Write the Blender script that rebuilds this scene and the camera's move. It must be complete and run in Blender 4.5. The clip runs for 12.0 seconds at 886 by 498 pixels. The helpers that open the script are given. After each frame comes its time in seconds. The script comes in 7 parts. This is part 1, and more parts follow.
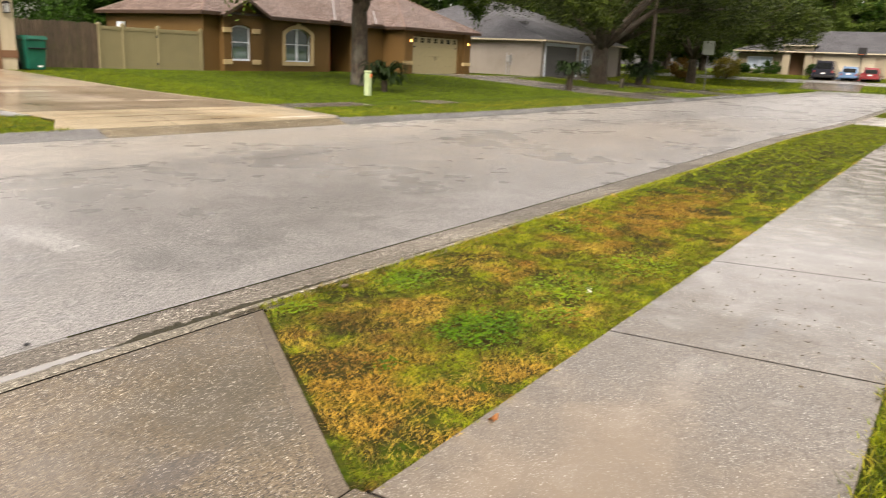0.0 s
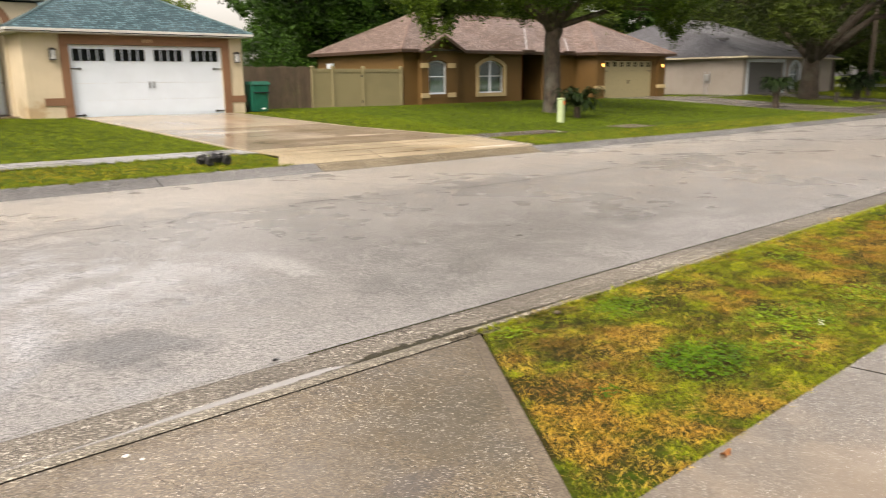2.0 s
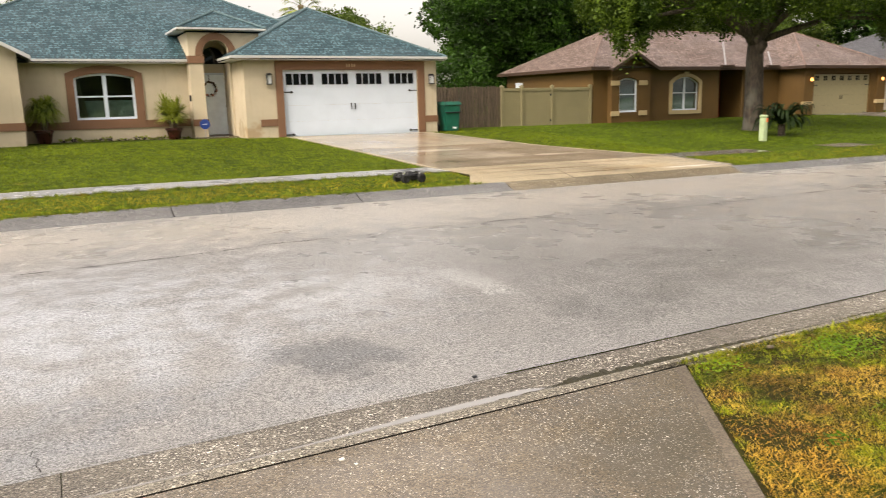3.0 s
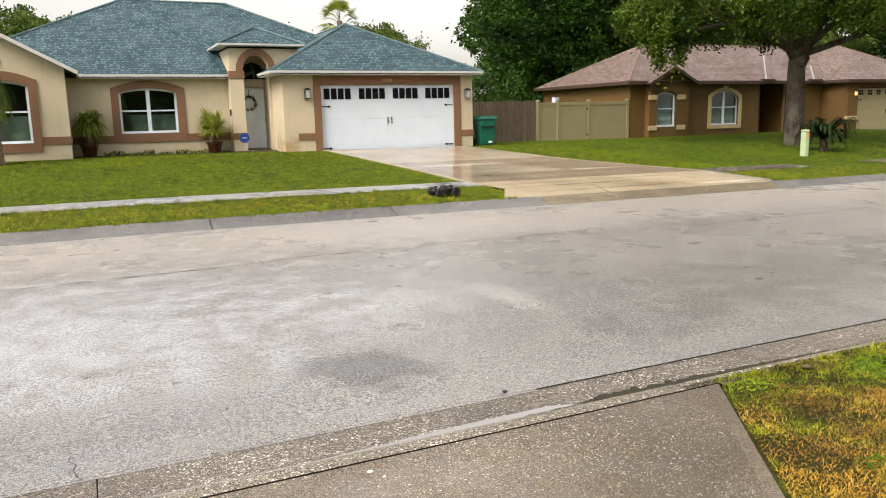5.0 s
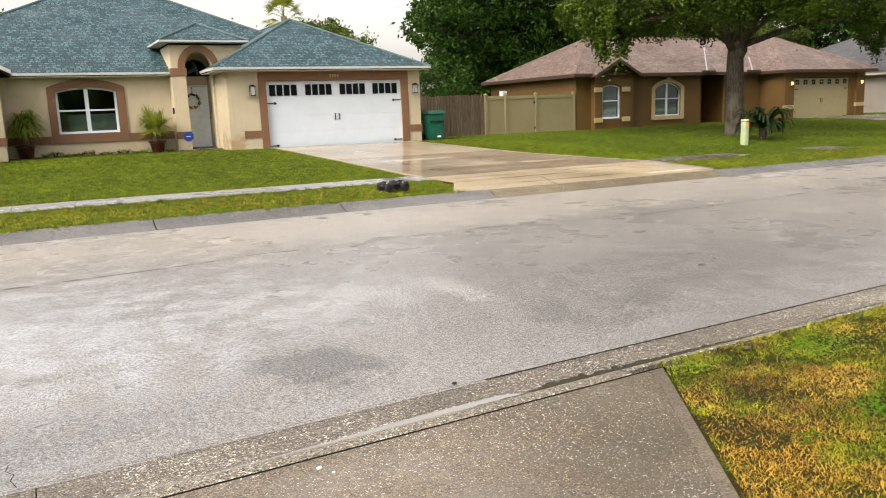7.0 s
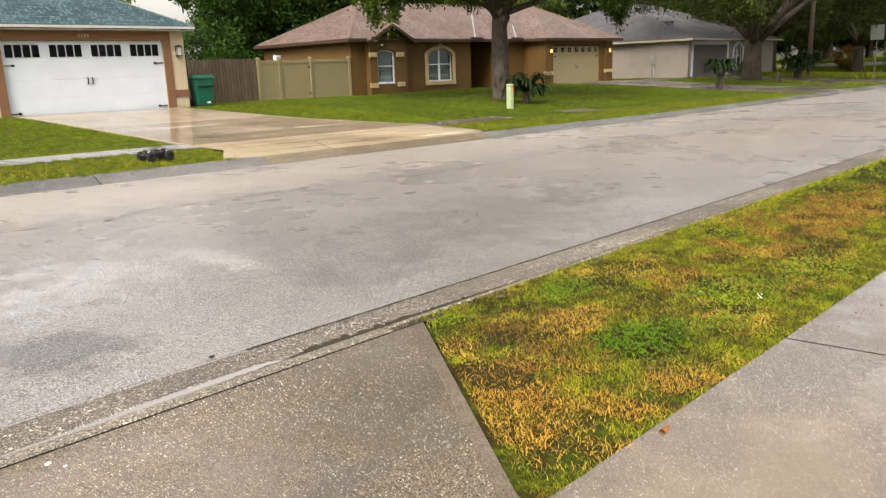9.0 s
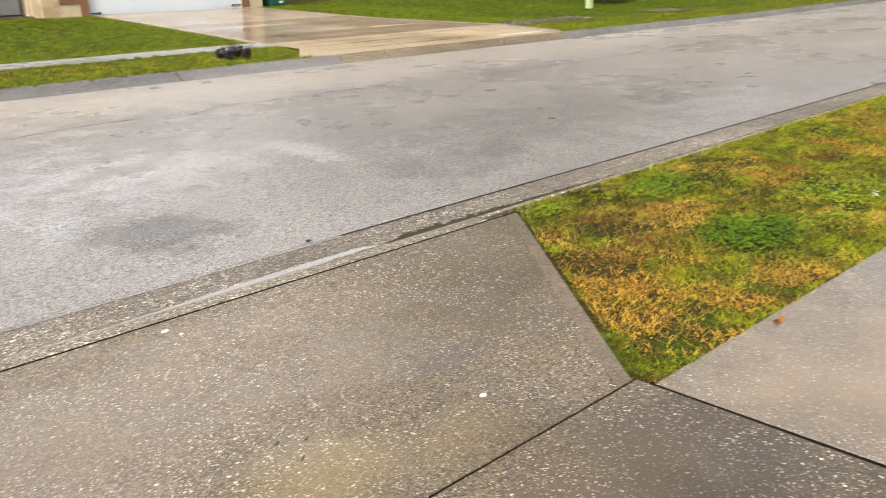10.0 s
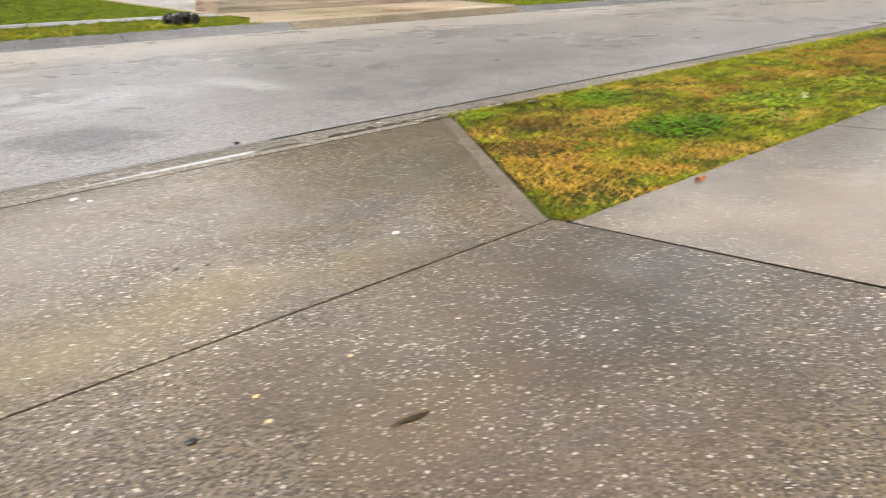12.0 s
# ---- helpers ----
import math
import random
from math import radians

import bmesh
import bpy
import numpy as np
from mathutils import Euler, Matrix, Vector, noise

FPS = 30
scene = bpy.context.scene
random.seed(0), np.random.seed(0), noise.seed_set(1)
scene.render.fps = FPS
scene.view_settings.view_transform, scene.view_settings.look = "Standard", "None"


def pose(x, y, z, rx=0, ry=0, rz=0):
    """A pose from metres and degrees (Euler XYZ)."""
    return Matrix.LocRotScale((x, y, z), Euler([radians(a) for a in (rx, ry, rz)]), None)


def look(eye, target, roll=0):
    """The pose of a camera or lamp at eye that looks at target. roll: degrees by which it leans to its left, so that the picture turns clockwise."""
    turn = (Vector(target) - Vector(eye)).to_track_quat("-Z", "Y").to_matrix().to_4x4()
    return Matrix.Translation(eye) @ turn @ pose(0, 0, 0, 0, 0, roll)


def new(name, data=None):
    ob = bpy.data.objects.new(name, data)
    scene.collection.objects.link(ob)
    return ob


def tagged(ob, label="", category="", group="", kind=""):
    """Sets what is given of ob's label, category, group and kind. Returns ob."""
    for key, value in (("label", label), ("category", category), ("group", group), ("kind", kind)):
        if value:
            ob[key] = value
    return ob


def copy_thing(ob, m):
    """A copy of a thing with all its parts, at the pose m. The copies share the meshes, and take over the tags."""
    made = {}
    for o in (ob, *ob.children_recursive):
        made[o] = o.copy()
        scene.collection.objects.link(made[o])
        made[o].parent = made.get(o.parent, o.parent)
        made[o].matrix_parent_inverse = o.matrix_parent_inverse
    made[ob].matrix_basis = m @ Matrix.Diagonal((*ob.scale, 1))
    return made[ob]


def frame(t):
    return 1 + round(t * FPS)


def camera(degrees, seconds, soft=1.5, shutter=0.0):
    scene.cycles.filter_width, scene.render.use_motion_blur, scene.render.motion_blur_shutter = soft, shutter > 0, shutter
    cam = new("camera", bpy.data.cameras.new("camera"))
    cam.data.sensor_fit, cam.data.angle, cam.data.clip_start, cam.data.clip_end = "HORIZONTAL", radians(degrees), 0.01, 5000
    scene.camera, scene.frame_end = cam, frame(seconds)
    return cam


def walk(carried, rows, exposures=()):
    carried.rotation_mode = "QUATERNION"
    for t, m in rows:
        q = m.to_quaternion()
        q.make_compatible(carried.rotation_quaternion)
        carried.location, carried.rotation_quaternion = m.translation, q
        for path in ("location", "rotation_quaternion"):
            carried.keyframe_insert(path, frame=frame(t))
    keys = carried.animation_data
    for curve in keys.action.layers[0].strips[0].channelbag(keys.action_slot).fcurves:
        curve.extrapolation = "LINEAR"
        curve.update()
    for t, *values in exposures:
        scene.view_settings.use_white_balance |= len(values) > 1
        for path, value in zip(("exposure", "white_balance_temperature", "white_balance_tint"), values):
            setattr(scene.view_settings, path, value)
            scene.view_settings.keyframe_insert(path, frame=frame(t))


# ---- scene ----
# ================= camera and its walk =================
cam = camera(60.5, 12.0, soft=1.0, shutter=0.35)
# seconds, eye x, y, z, heading, pitch, lean (degrees)
PATH = [
    (0, 0.259, -0.114, 1.496, 33.98, -14.24, -2.49),
    (0.5, 0.377, -0.142, 1.505, 29.44, -13.14, -1.93),
    (0.7, 0.344, -0.133, 1.514, 30.59, -13.01, -1.22),
    (1, 0.288, -0.102, 1.521, 34.05, -12.89, -0.36),
    (1.5, 0.173, -0.088, 1.520, 40.30, -12.80, 0.23),
    (2, 0.094, -0.044, 1.518, 48.50, -12.48, 0.69),
    (2.5, 0.029, 0.003, 1.552, 56.74, -11.56, 1.33),
    (3, -0.013, 0.032, 1.543, 62.26, -10.90, 1.42),
    (3.2, -0.032, 0.034, 1.541, 63.59, -10.78, 1.29),
    (4.8, -0.005, 0.005, 1.546, 65.25, -9.87, 1.33),
    (5, 0.000, 0.002, 1.551, 64.94, -9.81, 1.37),
    (5.5, 0.000, 0.000, 1.550, 64.16, -9.71, 1.46),
    (6, -0.001, 0.003, 1.547, 63.26, -9.78, 1.58),
    (6.5, -0.000, 0.004, 1.543, 62.31, -9.95, 1.76),
    (6.7, 0.010, -0.004, 1.541, 61.94, -10.10, 1.88),
    (8.3, 0.162, -0.030, 1.503, 52.56, -10.94, 2.97),
    (8.5, 0.183, -0.044, 1.503, 49.72, -11.37, 2.47),
    (9, 0.219, -0.067, 1.479, 45.24, -13.31, 2.02),
    (9.5, 0.162, -0.009, 1.382, 45.57, -17.17, 1.93),
    (10, 0.115, 0.077, 1.353, 50.63, -19.95, 2.35),
    (10.5, 0.057, 0.130, 1.340, 56.33, -20.08, 3.53),
    (11, -0.054, 0.089, 1.081, 57.50, -20.70, 4.38),
    (11.5, -0.016, -0.003, 0.874, 54.50, -20.92, 3.21),
    (12, 0.146, -0.120, 0.821, 47.76, -20.20, 1.92),
]
walk(cam, [(t, pose(x, y, z, 90 + p, 0, h - 90) @ pose(0, 0, 0, 0, 0, -r)) for t, x, y, z, h, p, r in PATH],
     [(0, 0.86, 7600, 15), (2, 0.84, 7600, 15), (3, 0.77, 7500, 14), (5.5, 0.78, 7150, 13), (8.5, 0.83, 7400, 14), (9.5, 0.83, 7300, 14), (10.5, 0.78, 7100, 13), (12, 0.8, 6900, 13)])

# ================= world, sun, exposure =================
world = bpy.data.worlds.new("overcast_sky")
scene.world = world
world.use_nodes = True
wn = world.node_tree
sky = wn.nodes.new("ShaderNodeTexSky")
sky.sky_type, sky.sun_disc = "NISHITA", False
sky.sun_elevation, sky.sun_rotation = radians(44), radians(245.6)
sky.air_density, sky.dust_density, sky.ozone_density = 1.0, 3.0, 1.0
grey = wn.nodes.new("ShaderNodeHueSaturation")
grey.inputs["Saturation"].default_value = 0.22
wn.links.new(sky.outputs[0], grey.inputs["Color"])
# under cloud the sky grows brighter towards the zenith
way = wn.nodes.new("ShaderNodeTexCoord")
split = wn.nodes.new("ShaderNodeSeparateXYZ")
lift = wn.nodes.new("ShaderNodeMapRange")
lift.inputs["To Min"].default_value, lift.inputs["To Max"].default_value = 1.0, 2.1
scale = wn.nodes.new("ShaderNodeVectorMath")
scale.operation = "SCALE"
wn.links.new(way.outputs["Generated"], split.inputs[0])
wn.links.new(split.outputs["Z"], lift.inputs["Value"])
wn.links.new(grey.outputs[0], scale.inputs[0])
wn.links.new(lift.outputs[0], scale.inputs["Scale"])
wn.links.new(scale.outputs[0], wn.nodes["Background"].inputs["Color"])
wn.nodes["Background"].inputs["Strength"].default_value = 0.13
sun = new("sun", bpy.data.lights.new("sun", "SUN"))
sun.data.energy, sun.data.angle, sun.data.color = 1.4, radians(30), (1.0, 0.97, 0.92)
sun.matrix_world = look((0, 0, 60), (22.2, 10.0, 36.5))

# ================= the lie of the land =================


def smooth(a, b, v):
    u = min(max((v - a) / (b - a), 0.0), 1.0)
    return u * u * (3 - 2 * u)


PROFILE = ((11.85, 0.0), (12.35, 0.07), (14.3, 0.13), (15.5, 0.16), (24.0, 0.62), (60.0, 0.62))


def land(x, y):
    """Height of the ground: flat by the near kerb, falling gently along the street, lawns rising to the houses."""
    far = -0.0085 * min(max(x - 1, 0), 21)
    near = -0.18 * smooth(18, 32, x)
    w = smooth(3.6, 11.8, y)
    up = float(np.interp(y, [p[0] for p in PROFILE], [p[1] for p in PROFILE]))
    return near * (1 - w) + far * w + up * (1 - smooth(60, 74, x)) + 1.25 * smooth(77, 86, x)


# ================= materials =================


class Nodes:
    """A small wrapper that adds nodes to one material."""

    def __init__(self, name):
        self.mat = bpy.data.materials.new(name)
        self.mat.use_nodes = True
        self.tree = self.mat.node_tree
        self.bsdf = self.tree.nodes["Principled BSDF"]
        self.pos = self.tree.nodes.new("ShaderNodeNewGeometry").outputs["Position"]

    def put(self, socket, value):
        if isinstance(value, bpy.types.NodeSocket):
            self.tree.links.new(value, socket)
        elif isinstance(value, tuple) and len(value) == 3 and socket.type == "RGBA":
            socket.default_value = (*value, 1)
        else:
            socket.default_value = value

    def node(self, kind, out=0, **values):
        n = self.tree.nodes.new(kind)
        for key, value in values.items():
            self.put(n.inputs[key.replace("_", " ")], value)
        return n.outputs[out]

    def noise(self, scale, detail=4.0, rough=0.55, at=None, out=0, stretch=None):
        at = at or self.pos
        if stretch:
            at = self.math3(at, stretch)
        return self.node("ShaderNodeTexNoise", out, Vector=at, Scale=scale, Detail=detail, Roughness=rough)

    def math3(self, at, factor):
        n = self.tree.nodes.new("ShaderNodeVectorMath")
        n.operation = "MULTIPLY"
        self.put(n.inputs[0], at)
        n.inputs[1].default_value = factor
        return n.outputs[0]

    def shift(self, at, offset):
        n = self.tree.nodes.new("ShaderNodeVectorMath")
        n.operation = "SUBTRACT"
        self.put(n.inputs[0], at)
        n.inputs[1].default_value = offset
        return n.outputs[0]

    def math(self, op, a, b=0.0, c=None):
        n = self.tree.nodes.new("ShaderNodeMath")
        n.operation = op
        self.put(n.inputs[0], a)
        self.put(n.inputs[1], b)
        if c is not None:
            self.put(n.inputs[2], c)
        return n.outputs[0]

    def span(self, v, a, b, lo=0.0, hi=1.0):
        n = self.tree.nodes.new("ShaderNodeMapRange")
        n.interpolation_type = "SMOOTHSTEP"
        for i, value in enumerate((v, a, b, lo, hi)):
            self.put(n.inputs[i], value)
        return n.outputs[0]

    def mix(self, f, a, b):
        n = self.tree.nodes.new("ShaderNodeMix")
        n.data_type = "RGBA"
        self.put(n.inputs[0], f)
        self.put(n.inputs[6], a)
        self.put(n.inputs[7], b)
        return n.outputs[2]

    def blot(self, centre, size, soft=0.5, wobble=0.5):
        """A patch of its own shape, for a stain or painted sheen: 1 inside, 0 outside; size in metres along x and y, or
        along x, y and z.
        """
        d = self.math3(self.shift(self.pos, centre), tuple(1 / v for v in size) if len(size) == 3 else (1 / size[0], 1 / size[1], 0.0))
        n = self.tree.nodes.new("ShaderNodeVectorMath")
        n.operation = "LENGTH"
        self.put(n.inputs[0], d)
        r = self.math("ADD", n.outputs["Value"], self.span(self.noise(3.0), 0.3, 0.7, -wobble * 0.5, wobble * 0.5))
        return self.span(r, 1.0, 1.0 - soft, 0.0, 1.0)

    def done(self, colour, rough=0.6, bump=None, depth=0.01, metal=0.0, spec=0.5, **more):
        self.put(self.bsdf.inputs["Base Color"], colour)
        self.put(self.bsdf.inputs["Roughness"], rough)
        self.put(self.bsdf.inputs["Metallic"], metal)
        self.put(self.bsdf.inputs["Specular IOR Level"], spec)
        for key, value in more.items():
            self.put(self.bsdf.inputs[key.replace("_", " ")], value)
        if bump is not None:
            n = self.tree.nodes.new("ShaderNodeBump")
            n.inputs["Distance"].default_value = depth
            n.inputs["Strength"].default_value = 1.0
            self.put(n.inputs["Height"], bump)
            self.tree.links.new(n.outputs[0], self.bsdf.inputs["Normal"])
        return self.mat


def stones(m, scale, share, size=0.3):
    """Pebbles showing in a surface: a mask, and a tone of its own for each pebble."""
    warp = m.tree.nodes.new("ShaderNodeVectorMath")
    warp.operation = "MULTIPLY_ADD"
    m.put(warp.inputs[0], m.noise(scale * 0.9, 2, out=1))
    warp.inputs[1].default_value = (0.5 / scale,) * 3
    m.put(warp.inputs[2], m.pos)
    v = m.tree.nodes.new("ShaderNodeTexVoronoi")
    m.put(v.inputs["Vector"], warp.outputs[0])
    v.inputs["Scale"].default_value = scale
    tone = m.tree.nodes.new("ShaderNodeSeparateColor")
    m.put(tone.inputs[0], v.outputs["Color"])
    edge = m.span(tone.outputs[2], 0, 1, size * 0.45, size * 1.15)
    inside = m.math("LESS_THAN", v.outputs["Distance"], edge)
    return m.math("MULTIPLY", inside, m.math("GREATER_THAN", tone.outputs[0], 1 - share)), tone.outputs[1]


def paving(name, dark, light, pebble, share, scale, wet=(0.2, 0.9), stains_and_sheen=(), grain=110, pit=0.9, gloss=(0.32, 0.17), ior=1.4, patchy=0.3, relief=0.002):
    """Rain-wet paving: pitted paste, pebbles of many sizes, stained and painted-sheen patches, and a film of water that
    lies unevenly.
    """
    m = Nodes(name)
    big, mid, fine = m.noise(0.4, 5), m.noise(3.2, 6, 0.65), m.noise(grain, 3, 0.6)
    base = m.mix(m.span(big, 0.35, 0.65), dark, light)
    base = m.mix(m.span(mid, 0.42, 0.7, 0.0, patchy), base, tuple(c * 0.5 for c in dark))
    base = m.mix(m.span(m.noise(grain * 0.45, 3, 0.7), 0.5, 0.62, 0.0, pit * 0.6), base, tuple(c * 0.3 for c in dark))
    base = m.mix(m.span(fine, 0.48, 0.56, 0.0, pit), base, tuple(c * 0.1 for c in dark))
    for centre, size, colour, amount in stains_and_sheen:
        base = m.mix(m.math("MULTIPLY", m.blot(centre, size, 0.5 if size[0] < 0.6 else 0.95), amount), base, colour)
    mask, tone = stones(m, scale, share, 0.42)
    grit, tone2 = stones(m, scale * 1.9, min(share * 1.2, 0.8), 0.42)
    worn = m.span(m.noise(1.6, 4), 0.35, 0.65, 0.4, 1.0)
    base = m.mix(m.math("MULTIPLY", m.math("MULTIPLY", grit, worn), m.span(tone2, 0, 1, 0.1, 0.75)), base, pebble)
    base = m.mix(m.math("MULTIPLY", m.math("MULTIPLY", mask, worn), m.math("POWER", tone, 1.6)), base, pebble)
    film = m.math("ADD", m.math("MULTIPLY", m.noise(0.33, 4, at=m.shift(m.pos, (4.0, 9.0, 0.0))), 1.0 - patchy), m.math("MULTIPLY", mid, patchy))
    height = m.math("ADD", m.math("MULTIPLY", mask, 0.7), m.math("MULTIPLY", fine, 0.9))
    ripple = m.tree.nodes.new("ShaderNodeBump")
    ripple.inputs["Distance"].default_value = 0.0003
    m.put(ripple.inputs["Height"], fine)
    for centre, size, colour, amount in stains_and_sheen:
        if size[0] > 0.45:
            base = m.mix(m.math("MULTIPLY", m.blot(centre, size, 0.95), amount * 0.3), base, colour)
    return m.done(base, 0.6, height, relief, spec=0.2, Coat_Weight=m.math("MULTIPLY", m.span(film, 0.32, 0.66, wet[0], wet[1]), m.span(fine, 0.45, 0.62, 1.0, 0.55)), Coat_Roughness=m.span(film, 0.3, 0.7, gloss[0], gloss[1]), Coat_IOR=ior, Coat_Normal=ripple.outputs[0])


def asphalt(name, stains_and_sheen):
    """Worn wet asphalt: grey stones, dark pits, stained and painted-sheen patches under an uneven film of rain."""
    m = Nodes(name)
    big, mid, fine, coarse = m.noise(0.3, 5), m.noise(2.4, 3, 0.5), m.noise(150, 3, 0.6), m.noise(60, 3, 0.7)
    base = m.mix(m.span(big, 0.35, 0.65), (0.275, 0.263, 0.247), (0.35, 0.336, 0.316))
    base = m.mix(m.span(mid, 0.4, 0.75, 0.0, 0.22), base, (0.12, 0.115, 0.108))
    base = m.mix(m.span(m.noise(26, 3, 0.6), 0.48, 0.68, 0.0, 0.2), base, (0.05, 0.047, 0.044))
    for centre, size, colour, amount in stains_and_sheen:
        base = m.mix(m.math("MULTIPLY", m.blot(centre, size, 0.55 if size[0] < 0.8 else 0.95, 0.7), amount), base, colour)
    mask, tone = stones(m, 125, 0.5, 0.5)
    grit, tone2 = stones(m, 230, 0.6, 0.5)
    base = m.mix(m.math("MULTIPLY", grit, m.span(tone2, 0, 1, 0.05, 0.6)), base, (0.52, 0.5, 0.48))
    base = m.mix(m.math("MULTIPLY", mask, m.math("POWER", tone, 2.2)), base, (0.72, 0.68, 0.64))
    base = m.mix(m.span(fine, 0.48, 0.58, 0.0, 0.9), base, (0.02, 0.02, 0.02))
    base = m.mix(m.span(coarse, 0.5, 0.6, 0.0, 0.6), base, (0.03, 0.03, 0.03))
    film = m.math("ADD", m.math("MULTIPLY", m.noise(0.33, 4, at=m.shift(m.pos, (4.0, 9.0, 0.0))), 0.7), m.math("MULTIPLY", mid, 0.3))
    height = m.math("ADD", m.math("MULTIPLY", mask, 0.6), fine)
    ripple = m.tree.nodes.new("ShaderNodeBump")
    ripple.inputs["Distance"].default_value = 0.00035
    m.put(ripple.inputs["Height"], height)
    return m.done(base, 0.6, height, 0.0018, spec=0.25, Coat_Weight=m.math("MULTIPLY", m.span(film, 0.3, 0.62, 0.7, 1.0), m.math("MULTIPLY", m.span(fine, 0.42, 0.6, 1.0, 0.5), m.span(coarse, 0.42, 0.6, 1.0, 0.6))), Coat_Roughness=m.span(film, 0.3, 0.7, 0.36, 0.24), Coat_IOR=2.25, Coat_Normal=ripple.outputs[0])


def plain(name, colour, rough=0.6, vary=0.12, scale=6.0, bump=0.0, metal=0.0, grain=None, **more):
    """A painted or plastic surface with slight variation."""
    m = Nodes(name)
    n = m.noise(scale, 5)
    fine = m.noise(grain or scale * 14, 3)
    col = m.mix(m.span(n, 0.3, 0.7), tuple(c * (1 - vary) for c in colour), tuple(min(c * (1 + vary), 0.95) for c in colour))
    return m.done(col, m.span(n, 0.3, 0.7, rough * 0.85, min(rough * 1.15, 1)), fine if bump else None, bump or 0.001, metal, **more)


def stucco(name, colour, dirt, foot, marks=()):
    m = Nodes(name)
    n, fine = m.noise(1.3, 6), m.noise(55, 4)
    streak = m.noise(2.2, 5, stretch=(2.0, 2.0, 0.25))
    col = m.mix(m.span(n, 0.3, 0.7), tuple(c * 0.93 for c in colour), tuple(min(c * 1.05, 0.9) for c in colour))
    col = m.mix(m.span(streak, 0.52, 0.8, 0.0, 0.3), col, dirt)
    col = m.mix(m.span(m.noise(1.7, 6, 0.7, at=m.shift(m.pos, (11.0, 5.0, foot))), 0.6, 0.72, 0.0, 0.35), col, dirt)
    for centre, size, tint, amount in marks:
        col = m.mix(m.math("MULTIPLY", m.blot(centre, size, 0.8, 0.9), amount), col, tint)
    return m.done(col, 0.7, fine, 0.006)


def shingle(name, a, b, c):
    """Asphalt shingles by the roof's own coordinates: courses with staggered tabs and mottled tones."""
    m = Nodes(name)
    uv = m.tree.nodes.new("ShaderNodeUVMap").outputs[0]
    br = m.tree.nodes.new("ShaderNodeTexBrick")
    m.put(br.inputs["Vector"], uv)
    br.offset, br.squash, br.squash_frequency = 0.37, 0.75, 3
    for key, value in (("Scale", 1.0), ("Mortar Size", 0.02), ("Mortar Smooth", 0.3), ("Bias", 0.0), ("Brick Width", 0.17), ("Row Height", 0.14)):
        br.inputs[key].default_value = value
    br.inputs["Color1"].default_value, br.inputs["Color2"].default_value, br.inputs["Mortar"].default_value = (0, 0, 0, 1), (1, 1, 1, 1), (0, 0, 0, 1)
    tone = m.mix(m.span(br.outputs["Color"], 0.0, 1.0), a, b)
    n, fine = m.noise(0.5, 4), m.noise(6, 4, 0.7, at=uv, stretch=(2.0, 1.0, 1.0))
    tone = m.mix(m.span(fine, 0.45, 0.6, 0, 0.75), tone, c)
    tone = m.mix(m.math("MULTIPLY", br.outputs["Fac"], 0.85), tone, tuple(v * 0.35 for v in a))
    height = m.math("SUBTRACT", m.math("MULTIPLY", fine, 0.3), br.outputs["Fac"])
    return m.done(tone, m.span(n, 0.3, 0.7, 0.42, 0.7), height, 0.012, spec=0.45)


def leafy(name, dark, light, through_it=0.25, rough=0.45):
    """Leaves: a tone for each leaf and drifts of tone over the crown."""
    m = Nodes(name)
    r = m.tree.nodes.new("ShaderNodeNewGeometry").outputs["Random Per Island"]
    n = m.noise(0.9, 3)
    col = m.mix(m.math("ADD", m.math("MULTIPLY", r, 0.35), m.span(n, 0.38, 0.62, 0, 0.65)), dark, light)
    m.done(col, rough, spec=0.14)
    glow = m.tree.nodes.new("ShaderNodeBsdfTranslucent")
    m.put(glow.inputs[0], m.mix(0.5, col, light))
    blend = m.tree.nodes.new("ShaderNodeMixShader")
    blend.inputs[0].default_value = through_it
    m.tree.links.new(m.bsdf.outputs[0], blend.inputs[1])
    m.tree.links.new(glow.outputs[0], blend.inputs[2])
    m.tree.links.new(blend.outputs[0], m.tree.nodes["Material Output"].inputs[0])
    return m.mat


